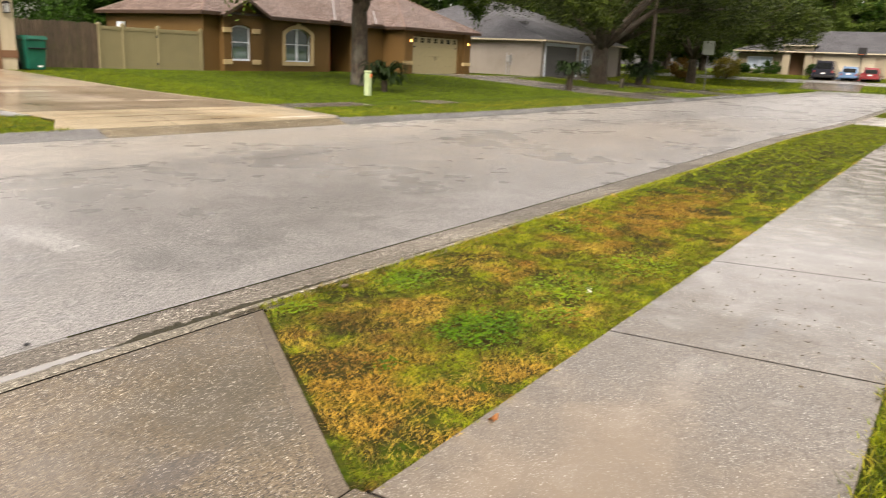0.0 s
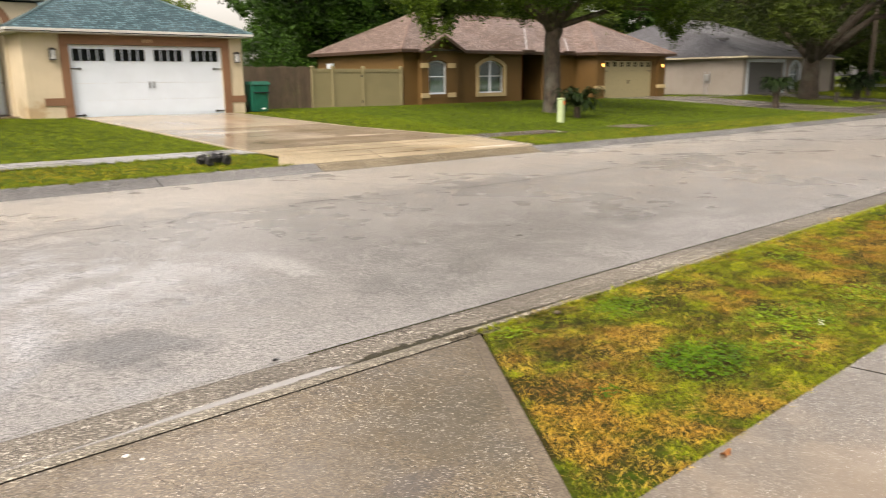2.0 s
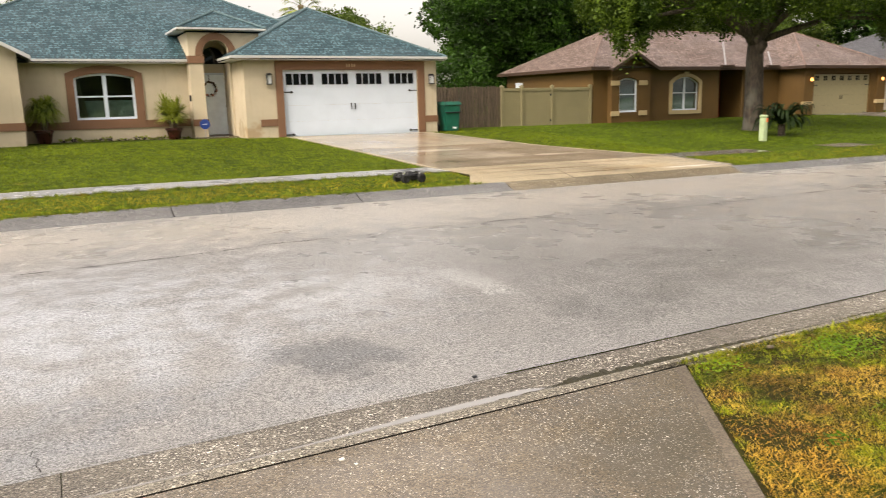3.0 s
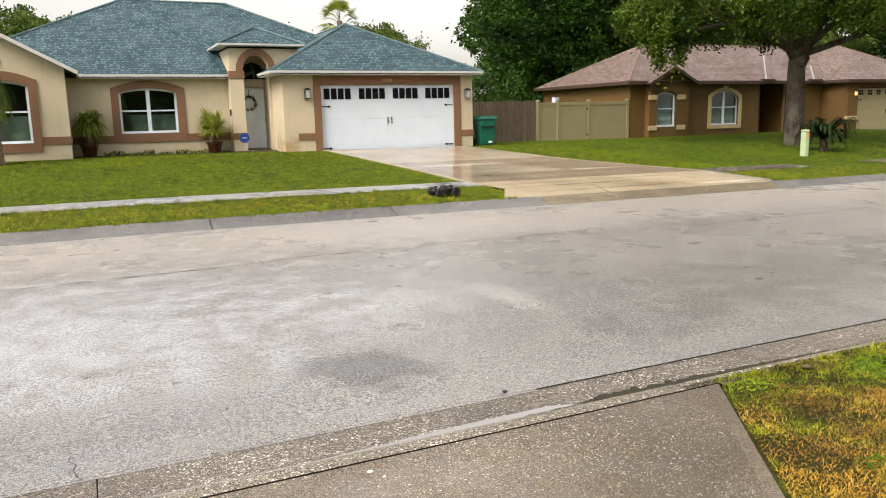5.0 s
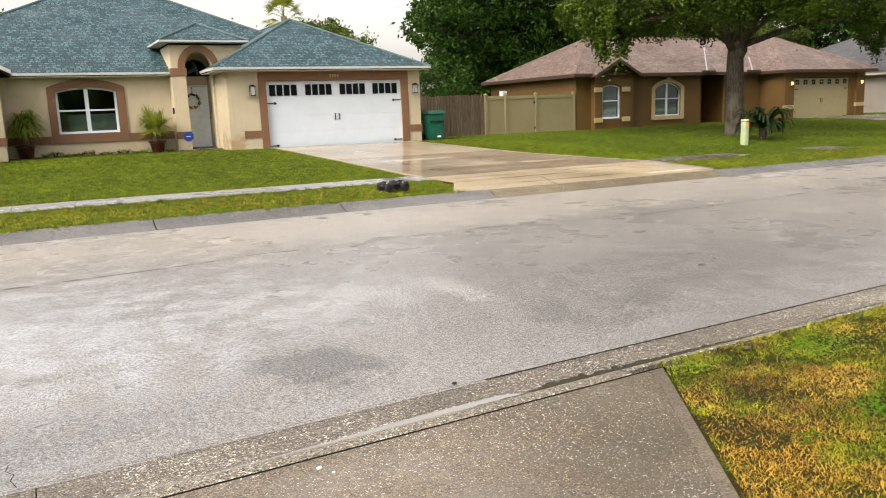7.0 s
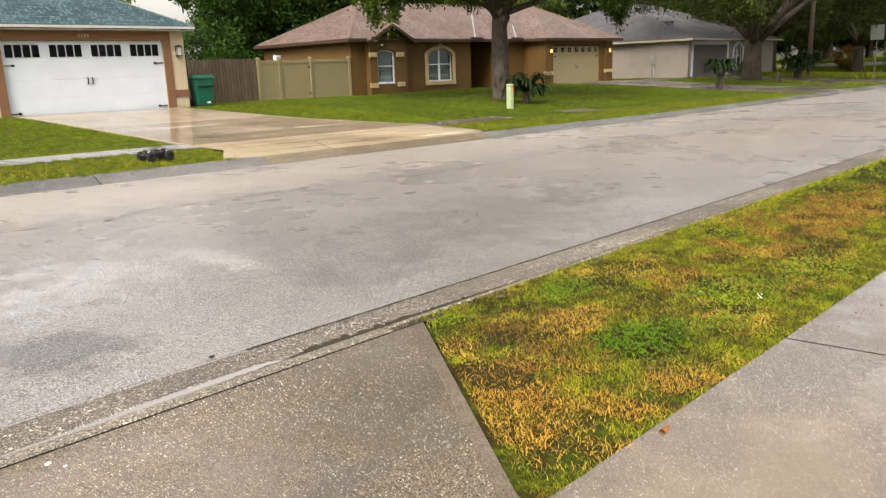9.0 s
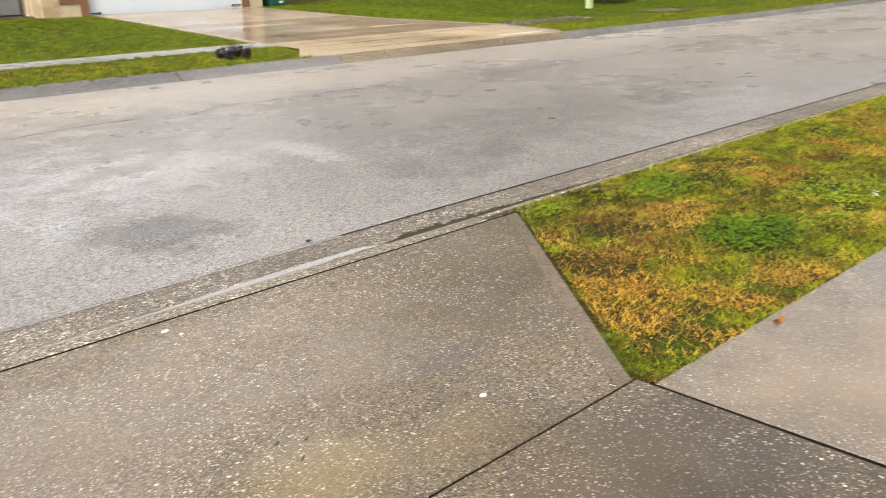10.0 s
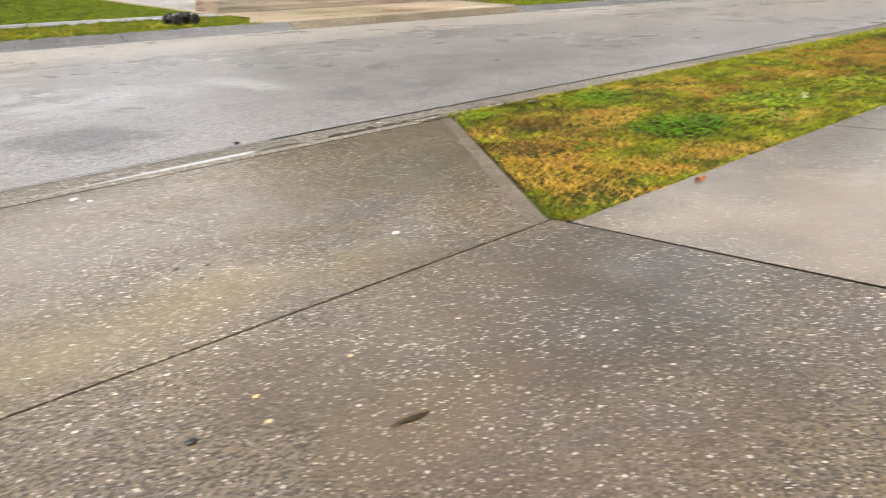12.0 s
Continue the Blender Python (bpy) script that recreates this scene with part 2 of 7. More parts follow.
def turf(name, green, dark, straw, dry, share, blade=0.0, patches=()):
    """Grass: green with straw and brown patches that follow the ground."""
    m = Nodes(name)
    drift, patch, fine = m.noise(0.35, 4), m.noise(1.9, 5, 0.6), m.noise(30, 3)
    col = m.mix(m.span(m.noise(5, 4), 0.35, 0.65), dark, green)
    col = m.mix(m.span(patch, 1.0 - share, 1.12 - share), col, straw)
    col = m.mix(m.math("MULTIPLY", m.span(m.noise(2.7, 5, 0.65, at=m.shift(m.pos, (7.0, 3.0, 0.0))), 1.02 - share, 1.1 - share), 0.8), col, dry)
    col = m.mix(m.span(drift, 0.4, 0.7, 0, 0.35), col, tuple(v * 1.25 for v in green))
    for centre, size, colour, amount in patches:
        col = m.mix(m.math("MULTIPLY", m.blot(centre, size, 0.7, 1.0), amount), col, colour)
    if blade:
        r = m.tree.nodes.new("ShaderNodeNewGeometry").outputs["Random Per Island"]
        col = m.mix(m.span(r, 0.0, 0.3, 0.7, 0.0), col, tuple(v * 0.6 for v in dark))
        parched = m.span(patch, 0.9 - share, 1.08 - share, 0.25, 1.0)
        col = m.mix(m.math("MULTIPLY", m.span(r, 0.7, 1.0, 0, 0.9 * blade), parched), col, straw)
        col = m.mix(m.math("MULTIPLY", m.span(r, 0.48, 0.34, 0, 0.8 * blade), parched), col, dry)
        col = m.mix(m.span(r, 0.42, 0.12, 0, 0.95 * blade), col, tuple(v * 0.4 for v in dark))
        return m.done(col, 0.6, spec=0.2)
    return m.done(m.mix(m.span(fine, 0.4, 0.7, 0, 0.7), col, tuple(v * 0.5 for v in dark)), 0.95, fine, 0.02, spec=0.08)


ROAD = asphalt("wet_asphalt", (
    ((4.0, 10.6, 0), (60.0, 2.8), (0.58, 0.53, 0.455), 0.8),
    # bluish pale zone: worn asphalt, with wet sky sheen put into the colour
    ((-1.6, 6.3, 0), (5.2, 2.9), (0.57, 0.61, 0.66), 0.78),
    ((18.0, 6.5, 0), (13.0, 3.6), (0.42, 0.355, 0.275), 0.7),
    # street's far end whitened: the low sky's reflection painted in
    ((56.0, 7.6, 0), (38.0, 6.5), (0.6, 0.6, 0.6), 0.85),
    ((1.58, 4.48, 0), (0.5, 0.56), (0.05, 0.049, 0.048), 0.75),
    ((3.3, 5.6, 0), (0.26, 0.66), (0.55, 0.55, 0.53), 0.7),
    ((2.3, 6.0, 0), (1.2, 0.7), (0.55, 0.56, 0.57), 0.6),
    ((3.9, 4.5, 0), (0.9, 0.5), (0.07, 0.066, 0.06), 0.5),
    ((5.35, 6.6, 0), (0.16, 0.8), (0.36, 0.34, 0.31), 0.5),
    ((9.7, 6.65, 0), (0.5, 0.3), (0.45, 0.42, 0.37), 0.75),
    ((5.8, 4.68, 0), (0.09, 0.15), (0.5, 0.48, 0.43), 0.75),
    ((7.9, 5.1, 0), (0.12, 0.2), (0.42, 0.4, 0.36), 0.5),
    ((18.0, 4.3, 0), (1.3, 0.35), (0.04, 0.04, 0.04), 0.8),
    ((6.0, 5.1, 0), (4.2, 1.8), (0.1, 0.09, 0.078), 0.6),
    ((14.0, 10.4, 0), (8.0, 1.3), (0.42, 0.36, 0.28), 0.5),
    ((-0.8, 4.2, 0), (3.0, 0.6), (0.12, 0.12, 0.122), 0.45),
))
KERB = paving("kerb_concrete", (0.14, 0.121, 0.097), (0.21, 0.183, 0.148), (0.95, 0.9, 0.78), 0.58, 60, (0.05, 0.5))
KERB_LIP = paving("kerb_lip_concrete", (0.2, 0.177, 0.138), (0.27, 0.24, 0.19), (0.88, 0.82, 0.68), 0.55, 62, (0.05, 0.4))
SLAB = paving("driveway_concrete", (0.118, 0.086, 0.044), (0.195, 0.148, 0.088), (0.84, 0.75, 0.6), 0.32, 82, (0.42, 1.0), (
    ((2.3, 2.35, 0), (0.85, 0.7), (0.045, 0.034, 0.013), 0.75),
    ((0.8, 1.66, 0), (1.0, 0.34), (0.19, 0.15, 0.065), 0.5),
    ((1.7, 0.95, 0), (1.2, 0.7), (0.032, 0.023, 0.012), 0.92),
    # pale patch on the apron's left: wet sky sheen as base colour
    ((0.6, 2.5, 0), (2.0, 0.85), (0.24, 0.21, 0.18), 0.3),
    ((1.3, 1.15, 0), (0.8, 0.4), (0.14, 0.1, 0.055), 0.3),
    ((1.1, 0.55, 0), (0.5, 0.35), (0.11, 0.075, 0.05), 0.25),
    ((1.75, 2.0, 0), (0.3, 0.12), (0.06, 0.05, 0.045), 0.5),
    ((2.0, 0.1, 0), (0.5, 0.5), (0.06, 0.043, 0.035), 0.6),
    ((0.98, 0.84, 0), (0.3, 0.17), (0.12, 0.08, 0.034), 0.45),
), 110, 0.78, (0.26, 0.09), 2.06, 0.42)
WALKWAY = paving("sidewalk_concrete", (0.115, 0.094, 0.066), (0.172, 0.145, 0.11), (0.62, 0.58, 0.5), 0.28, 95, (0.75, 1.0), (
    ((2.7, 0.8, 0), (1.2, 1.0), (0.21, 0.158, 0.1), 0.6),
    ((4.9, 0.7, 0), (0.3, 0.12), (0.08, 0.075, 0.07), 0.5),
    # sky sheen painted as paler concrete: distant slabs, then the middle stretch
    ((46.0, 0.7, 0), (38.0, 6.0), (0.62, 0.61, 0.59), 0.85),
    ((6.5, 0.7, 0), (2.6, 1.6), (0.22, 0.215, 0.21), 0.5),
), 110, 0.55, (0.22, 0.1), 2.18)
DRIVE = paving("tan_driveway_concrete", (0.25, 0.19, 0.125), (0.34, 0.27, 0.19), (0.5, 0.43, 0.33), 0.15, 70, (0.4, 1.0), (
    ((10.3, 17.0, 0), (1.4, 2.2), (0.48, 0.41, 0.32), 0.5),
    ((11.0, 21.0, 0), (1.0, 2.6), (0.24, 0.15, 0.07), 0.5),
    ((10.5, 16.2, 0), (3.2, 0.5), (0.11, 0.072, 0.034), 0.75),
    ((11.5, 18.2, 0), (2.0, 0.4), (0.13, 0.085, 0.04), 0.7),
    # two pale streaks: shine of glossy rain pools put into the colour
    ((9.2, 18.6, 0), (1.6, 0.35), (0.6, 0.54, 0.45), 0.5),
    ((12.2, 16.6, 0), (1.4, 0.22), (0.58, 0.5, 0.4), 0.6),
    ((10.0, 19.4, 0), (2.4, 0.14), (0.15, 0.095, 0.05), 0.6),
), 60, 0.6, (0.2, 0.06), 1.4, 0.12)
TOP_DRIVE = paving("peach_driveway_concrete", (0.37, 0.3, 0.215), (0.44, 0.37, 0.275), (0.5, 0.43, 0.33), 0.15, 70, (0.4, 1.0), (
    ((11.2, 22.4, 0), (0.8, 2.2), (0.26, 0.17, 0.09), 0.5),
), 60, 0.5, (0.18, 0.06), 1.4, 0.1)
APRON = paving("pale_apron_concrete", (0.46, 0.37, 0.24), (0.54, 0.45, 0.31), (0.56, 0.48, 0.36), 0.25, 60, (0.3, 1.0), (
    ((9.0, 14.4, 0), (2.2, 0.25), (0.22, 0.15, 0.07), 0.5),
    ((12.0, 13.2, 0), (1.8, 0.5), (0.3, 0.2, 0.09), 0.5),
    ((10.3, 12.95, 0), (2.9, 0.14), (0.14, 0.085, 0.03), 0.7),
    ((9.9, 13.85, 0), (2.4, 0.12), (0.16, 0.1, 0.04), 0.65),
    ((12.3, 14.5, 0), (2.0, 0.13), (0.17, 0.1, 0.04), 0.65),
    # pale streak by the mouth: a bright wet reflection painted on
    ((13.2, 12.75, 0), (1.3, 0.16), (0.75, 0.68, 0.56), 0.7),
), 60, 0.6, (0.26, 0.1), 1.4, 0.12)
PALE_EDGE = paving("pale_edge_concrete", (0.3, 0.25, 0.165), (0.38, 0.32, 0.22), (0.55, 0.5, 0.4), 0.2, 60, (0.1, 0.6), (), 60, 0.4)
FAR_WALK = paving("pale_sidewalk_concrete", (0.27, 0.275, 0.28), (0.36, 0.365, 0.37), (0.55, 0.53, 0.5), 0.2, 70, (0.4, 0.9), (), 60, 0.5, (0.35, 0.2))
GREY_DRIVE = paving("grey_driveway_concrete", (0.13, 0.115, 0.098), (0.2, 0.18, 0.155), (0.5, 0.46, 0.4), 0.2, 70, (0.4, 1.0))
EDGE_CONCRETE = paving("troweled_edge_concrete", (0.125, 0.1, 0.073), (0.19, 0.155, 0.115), (0.3, 0.27, 0.22), 0.08, 90, (0.1, 0.7), (), 110, 0.5, (0.3, 0.15), 1.33)
CRACK = plain("crack_filler", (0.01, 0.008, 0.006), 0.95, spec=0.03)
MOSS = plain("wet_moss", (0.03, 0.026, 0.008), 0.8, 0.4, 25, 0.01)
TURF = turf("lawn_ground", (0.075, 0.11, 0.006), (0.03, 0.05, 0.004), (0.15, 0.13, 0.016), (0.07, 0.055, 0.012), 0.36, 0.0, (
    ((100.0, 2.3, 0), (400.0, 1.4), (0.032, 0.02, 0.008), 0.9), ((100.0, -0.7, 0), (400.0, 0.9), (0.032, 0.02, 0.008), 0.8)))
BLADES = turf("strip_grass", (0.255, 0.31, 0.007), (0.045, 0.07, 0.003), (0.56, 0.38, 0.055), (0.19, 0.08, 0.02), 0.46, 1.0, (
    ((2.9, 2.95, 0), (0.55, 0.25), (0.2, 0.3, 0.01), 0.8),
    ((9.0, -0.7, 0), (7.0, 0.9), (0.3, 0.15, 0.03), 0.55),
    ((2.75, 1.95, 0), (0.7, 0.6), (0.55, 0.3, 0.045), 0.8), ((3.2, 2.3, 0), (0.45, 0.22), (0.26, 0.11, 0.03), 0.75), ((3.3, 1.6, 0), (0.4, 0.2), (0.5, 0.27, 0.045), 0.7), ((4.9, 2.42, 0), (0.55, 0.2), (0.46, 0.24, 0.04), 0.7), 
    ((7.9, 2.4, 0), (2.6, 0.6), (0.32, 0.15, 0.03), 0.75), ((3.4, 2.7, 0), (0.55, 0.3), (0.15, 0.06, 0.02), 0.75),
    ((3.75, 1.96, 0), (0.5, 0.38), (0.12, 0.2, 0.006), 0.75), ((4.3, 2.85, 0), (0.5, 0.25), (0.13, 0.27, 0.012), 0.8), ((4.9, 1.95, 0), (0.7, 0.35), (0.13, 0.25, 0.012), 0.7), ((3.8, 2.42, 0), (0.4, 0.25), (0.5, 0.3, 0.05), 0.75),
    ((12.0, 3.12, 0), (9.5, 0.17), (0.27, 0.32, 0.012), 0.75)))
FAR_BLADES = turf("distant_strip_grass", (0.18, 0.22, 0.008), (0.04, 0.07, 0.004), (0.28, 0.22, 0.025), (0.2, 0.075, 0.018), 0.4, 0.22, (
    ((2.9, 2.95, 0), (0.55, 0.25), (0.2, 0.3, 0.01), 0.8),
    ((9.0, -0.7, 0), (7.0, 0.9), (0.3, 0.15, 0.03), 0.55),
    ((2.75, 1.95, 0), (0.7, 0.6), (0.55, 0.3, 0.045), 0.8), ((3.2, 2.3, 0), (0.45, 0.22), (0.26, 0.11, 0.03), 0.75), ((3.3, 1.6, 0), (0.4, 0.2), (0.5, 0.27, 0.045), 0.7), ((4.9, 2.42, 0), (0.55, 0.2), (0.46, 0.24, 0.04), 0.7), 
    ((7.9, 2.4, 0), (2.6, 0.6), (0.32, 0.15, 0.03), 0.75), ((3.4, 2.7, 0), (0.55, 0.3), (0.15, 0.06, 0.02), 0.75),
    ((3.75, 1.96, 0), (0.5, 0.38), (0.12, 0.2, 0.006), 0.75), ((4.3, 2.85, 0), (0.5, 0.25), (0.13, 0.27, 0.012), 0.8), ((4.9, 1.95, 0), (0.7, 0.35), (0.13, 0.25, 0.012), 0.7), ((3.8, 2.42, 0), (0.4, 0.25), (0.5, 0.3, 0.05), 0.75),
    ((12.0, 3.12, 0), (9.5, 0.17), (0.27, 0.32, 0.012), 0.75)))
THATCH = turf("matted_thatch", (0.2, 0.17, 0.02), (0.09, 0.06, 0.012), (0.5, 0.33, 0.07), (0.2, 0.09, 0.03), 0.5, 0.9)
CLOVER = leafy("clover_leaves", (0.035, 0.09, 0.003), (0.1, 0.2, 0.006), 0.2, 0.4)
WEED = leafy("weed_leaves", (0.07, 0.14, 0.005), (0.22, 0.34, 0.012), 0.2, 0.4)
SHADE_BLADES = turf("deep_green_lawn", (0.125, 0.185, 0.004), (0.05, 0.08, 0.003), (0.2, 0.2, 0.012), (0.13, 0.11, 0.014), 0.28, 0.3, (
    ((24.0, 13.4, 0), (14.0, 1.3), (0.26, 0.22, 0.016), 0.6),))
LAWN_BLADES = turf("lawn_grass", (0.18, 0.226, 0.003), (0.06, 0.09, 0.003), (0.28, 0.25, 0.014), (0.17, 0.13, 0.016), 0.35, 0.45, (
    ((-4.0, 13.4, 0), (18.0, 1.2), (0.36, 0.27, 0.02), 0.8), ((24.0, 13.4, 0), (14.0, 1.2), (0.28, 0.22, 0.02), 0.45)))

CREAM = stucco("cream_stucco", (0.48, 0.41, 0.29), (0.3, 0.2, 0.1), 0.6, (
    ((6.15, 24.5, 0.72), (0.5, 0.9, 0.32), (0.3, 0.18, 0.07), 0.6),
    ((5.95, 25.2, 0.85), (0.4, 0.5, 0.42), (0.24, 0.17, 0.09), 0.55),
    ((-1.6, 24.6, 0.6), (1.5, 0.5, 0.2), (0.36, 0.29, 0.2), 0.5),
    ((2.2, 26.5, 0.66), (2.6, 0.5, 0.22), (0.4, 0.33, 0.24), 0.5)))
TAN = stucco("tan_stucco", (0.112, 0.06, 0.013), (0.09, 0.045, 0.014), 0.35)
PINK = stucco("pinkish_stucco", (0.27, 0.238, 0.21), (0.19, 0.15, 0.12), 0.3)
SAND = stucco("sand_stucco", (0.27, 0.23, 0.165), (0.18, 0.14, 0.085), 1.0)
BROWN = stucco("brown_trim", (0.175, 0.087, 0.044), (0.12, 0.06, 0.03), 0.2)
BEIGE_TRIM = stucco("beige_trim", (0.45, 0.35, 0.19), (0.3, 0.22, 0.1), 0.2)
TEAL_ROOF = shingle("teal_shingles", (0.008, 0.04, 0.051), (0.1, 0.19, 0.218), (0.011, 0.052, 0.066))
RED_ROOF = shingle("rosy_shingles", (0.125, 0.083, 0.066), (0.3, 0.228, 0.198), (0.148, 0.098, 0.077))
GREY_ROOF = shingle("grey_shingles", (0.06, 0.06, 0.066), (0.125, 0.125, 0.135), (0.08, 0.08, 0.085))
TEAL_CAP = plain("teal_ridge_cap", (0.07, 0.12, 0.127), 0.7, 0.3, 9, 0.01)
RED_CAP = plain("rosy_ridge_cap", (0.2, 0.135, 0.11), 0.7, 0.3, 9, 0.01)
WHITE = plain("white_paint", (0.57, 0.64, 0.71), 0.35, 0.03, 2.0)
CREAM_PAINT = plain("cream_paint", (0.6, 0.58, 0.52), 0.45, 0.05)
FASCIA = plain("off_white_fascia", (0.44, 0.44, 0.42), 0.45, 0.05)
SIGN_BACK = plain("weathered_sign_back", (0.2, 0.23, 0.2), 0.5, 0.1)
END_DOOR = plain("dull_cream_paint", (0.42, 0.37, 0.27), 0.5, 0.05)
KHAKI_PAINT = plain("khaki_paint", (0.3, 0.262, 0.15), 0.4, 0.05)
DARK_PAINT = plain("dark_brown_paint", (0.05, 0.028, 0.018), 0.5, 0.15)
SLATE_PAINT = plain("slate_paint", (0.1, 0.1, 0.1), 0.5, 0.1)
PALE_DOOR = plain("pale_blue_paint", (0.8, 0.87, 0.91), 0.35, 0.05)
IRON = plain("black_iron", (0.02, 0.02, 0.021), 0.4, 0.2, 20, metal=0.4)
VINYL = plain("tan_vinyl", (0.225, 0.195, 0.108), 0.4, 0.05, 1.2)
BIN_GREEN = plain("green_plastic", (0.004, 0.095, 0.06), 0.38, 0.12, 5)
BLACK_PLASTIC = plain("black_plastic", (0.014, 0.014, 0.016), 0.35, 0.3, 12)
RUBBER = plain("black_rubber", (0.012, 0.012, 0.012), 0.8, 0.2, 30, 0.004)
TERRACOTTA = plain("glazed_red_pot", (0.034, 0.006, 0.005), 0.3, 0.2)
BLUE = plain("blue_enamel", (0.014, 0.045, 0.22), 0.35, 0.08)
LETTER = plain("white_lettering", (0.75, 0.75, 0.75), 0.5, 0.03)
GREY_METAL = plain("galvanised_metal", (0.4, 0.4, 0.4), 0.45, 0.12, 8, metal=0.6)
PEDESTAL = plain("pale_green_plastic", (0.34, 0.42, 0.24), 0.45, 0.08)
DUSTY = plain("dusty_pink_petals", (0.4, 0.2, 0.14), 0.6, 0.2)
ORANGE = plain("orange_sticker", (0.65, 0.16, 0.05), 0.5, 0.1)
BLINDS = plain("white_blinds", (0.42, 0.51, 0.62), 0.6, 0.06)
SHADE_CLOTH = plain("green_grey_cloth", (0.3, 0.38, 0.34), 0.8, 0.15, 5)
STONE_WHITE = plain("white_pebble", (0.7, 0.68, 0.62), 0.6, 0.1, 30)
DARK_LEAF = plain("rotten_leaf", (0.075, 0.055, 0.032), 0.5, 0.3, 40)
LEAF_BROWN = plain("dry_leaf", (0.44, 0.19, 0.06), 0.6, 0.25, 40)


def wood(name, a, b):
    m = Nodes(name)
    grain = m.noise(3.5, 6, 0.65, stretch=(12.0, 12.0, 0.8))
    r = m.tree.nodes.new("ShaderNodeObjectInfo").outputs["Random"]
    col = m.mix(m.span(grain, 0.35, 0.7), a, b)
    col = m.mix(m.math("MULTIPLY", r, 0.5), col, tuple(v * 0.55 for v in a))
    return m.done(col, 0.7, grain, 0.006)


def bark_material(name, a, b):
    m = Nodes(name)
    ridges = m.noise(5, 6, 0.7, stretch=(3.0, 3.0, 0.7))
    col = m.mix(m.span(ridges, 0.35, 0.65), a, b)
    col = m.mix(m.span(m.noise(1.2, 4), 0.5, 0.75, 0, 0.5), col, (0.12, 0.125, 0.1))
    return m.done(col, 0.9, ridges, 0.05)


WOOD = wood("weathered_boards", (0.055, 0.038, 0.025), (0.16, 0.115, 0.075))
POLE_WOOD = wood("weathered_pole", (0.065, 0.047, 0.032), (0.115, 0.085, 0.062))
BARK = bark_material("grey_oak_bark", (0.022, 0.016, 0.011), (0.075, 0.056, 0.039))
PALM_BARK = bark_material("palm_bark", (0.09, 0.06, 0.035), (0.26, 0.19, 0.12))
OAK_LEAF = leafy("oak_leaves", (0.01, 0.026, 0.003), (0.08, 0.13, 0.012), 0.18)
DARK_OAK_LEAF = leafy("dark_oak_leaves", (0.006, 0.012, 0.002), (0.045, 0.066, 0.008), 0.12)
MID_LEAF = leafy("hazy_woodland_leaves", (0.014, 0.03, 0.005), (0.075, 0.115, 0.02), 0.22)
WOODS_LEAF = leafy("woodland_leaves", (0.0025, 0.008, 0.0015), (0.04, 0.1, 0.01), 0.18)
LIGHT_LEAF = leafy("light_leaves", (0.03, 0.055, 0.008), (0.105, 0.155, 0.028), 0.25)
PALM_LEAF = leafy("palm_leaves", (0.08, 0.12, 0.015), (0.32, 0.36, 0.06), 0.25, 0.35)
FEATHER_LEAF = leafy("feather_palm_leaves", (0.03, 0.06, 0.008), (0.16, 0.21, 0.035), 0.2, 0.4)
CYCAD_LEAF = leafy("cycad_leaves", (0.003, 0.009, 0.002), (0.015, 0.032, 0.006), 0.06, 0.6)
YELLOW_LEAF = leafy("yellow_shrub_leaves", (0.1, 0.09, 0.012), (0.26, 0.21, 0.03), 0.2)
RUST_LEAF = leafy("rust_shrub_leaves", (0.1, 0.06, 0.015), (0.24, 0.14, 0.03), 0.2)

m = Nodes("window_glass")
GLASS = m.done((0.45, 0.55, 0.5), 0.02, Transmission_Weight=1.0, IOR=1.95)
m = Nodes("dark_glass")
DARK_GLASS = m.done((0.008, 0.01, 0.012), 0.06, spec=0.6)
m = Nodes("lit_lamp_glass")
LAMP_GLOW = m.done((0.9, 0.6, 0.25), 0.3, Emission_Color=(1.0, 0.45, 0.1), Emission_Strength=3.0)
m = Nodes("frosted_lamp_glass")
LAMP_GLASS = m.done((0.7, 0.72, 0.72), 0.25, Transmission_Weight=0.4)
m = Nodes("rain_water")
WATER = m.done((0.2, 0.185, 0.165), 0.06, m.noise(7, 2), 0.0006, spec=0.9, Coat_Weight=1.0, Coat_Roughness=0.05, Coat_IOR=1.7)


def car_paint(name, colour):
    m = Nodes(name)
    n = m.noise(3, 3)
    return m.done(m.mix(n, colour, tuple(c * 0.8 for c in colour)), 0.25, Coat_Weight=0.6)


# ================= builders =================


def thing(name, x, y, z, label, category, group="", kind=""):
    ob = new(name)
    ob.empty_display_size = 0.1
    ob.location = (x, y, z)
    return tagged(ob, label, category, group, kind)


def origin(ob):
    at = Vector((0, 0, 0))
    while ob:
        at += ob.location
        ob = ob.parent
    return at


def part(name, bm, material, parent=None, label="", soft=False, at=None):
    """Links a bmesh drawn in the place's own coordinates as one mesh, under a thing or a part."""
    bmesh.ops.recalc_face_normals(bm, faces=bm.faces)
    me = bpy.data.meshes.new(name)
    base = Vector(at) if at is not None else origin(parent)
    bmesh.ops.translate(bm, verts=bm.verts, vec=-base)
    bm.to_mesh(me)
    bm.free()
    me.materials.append(material)
    if soft:
        me.polygons.foreach_set("use_smooth", [True] * len(me.polygons))
    ob = new(name, me)
    ob.parent = parent
    if at is not None:
        ob.location = base - origin(parent)
    return tagged(ob, label)


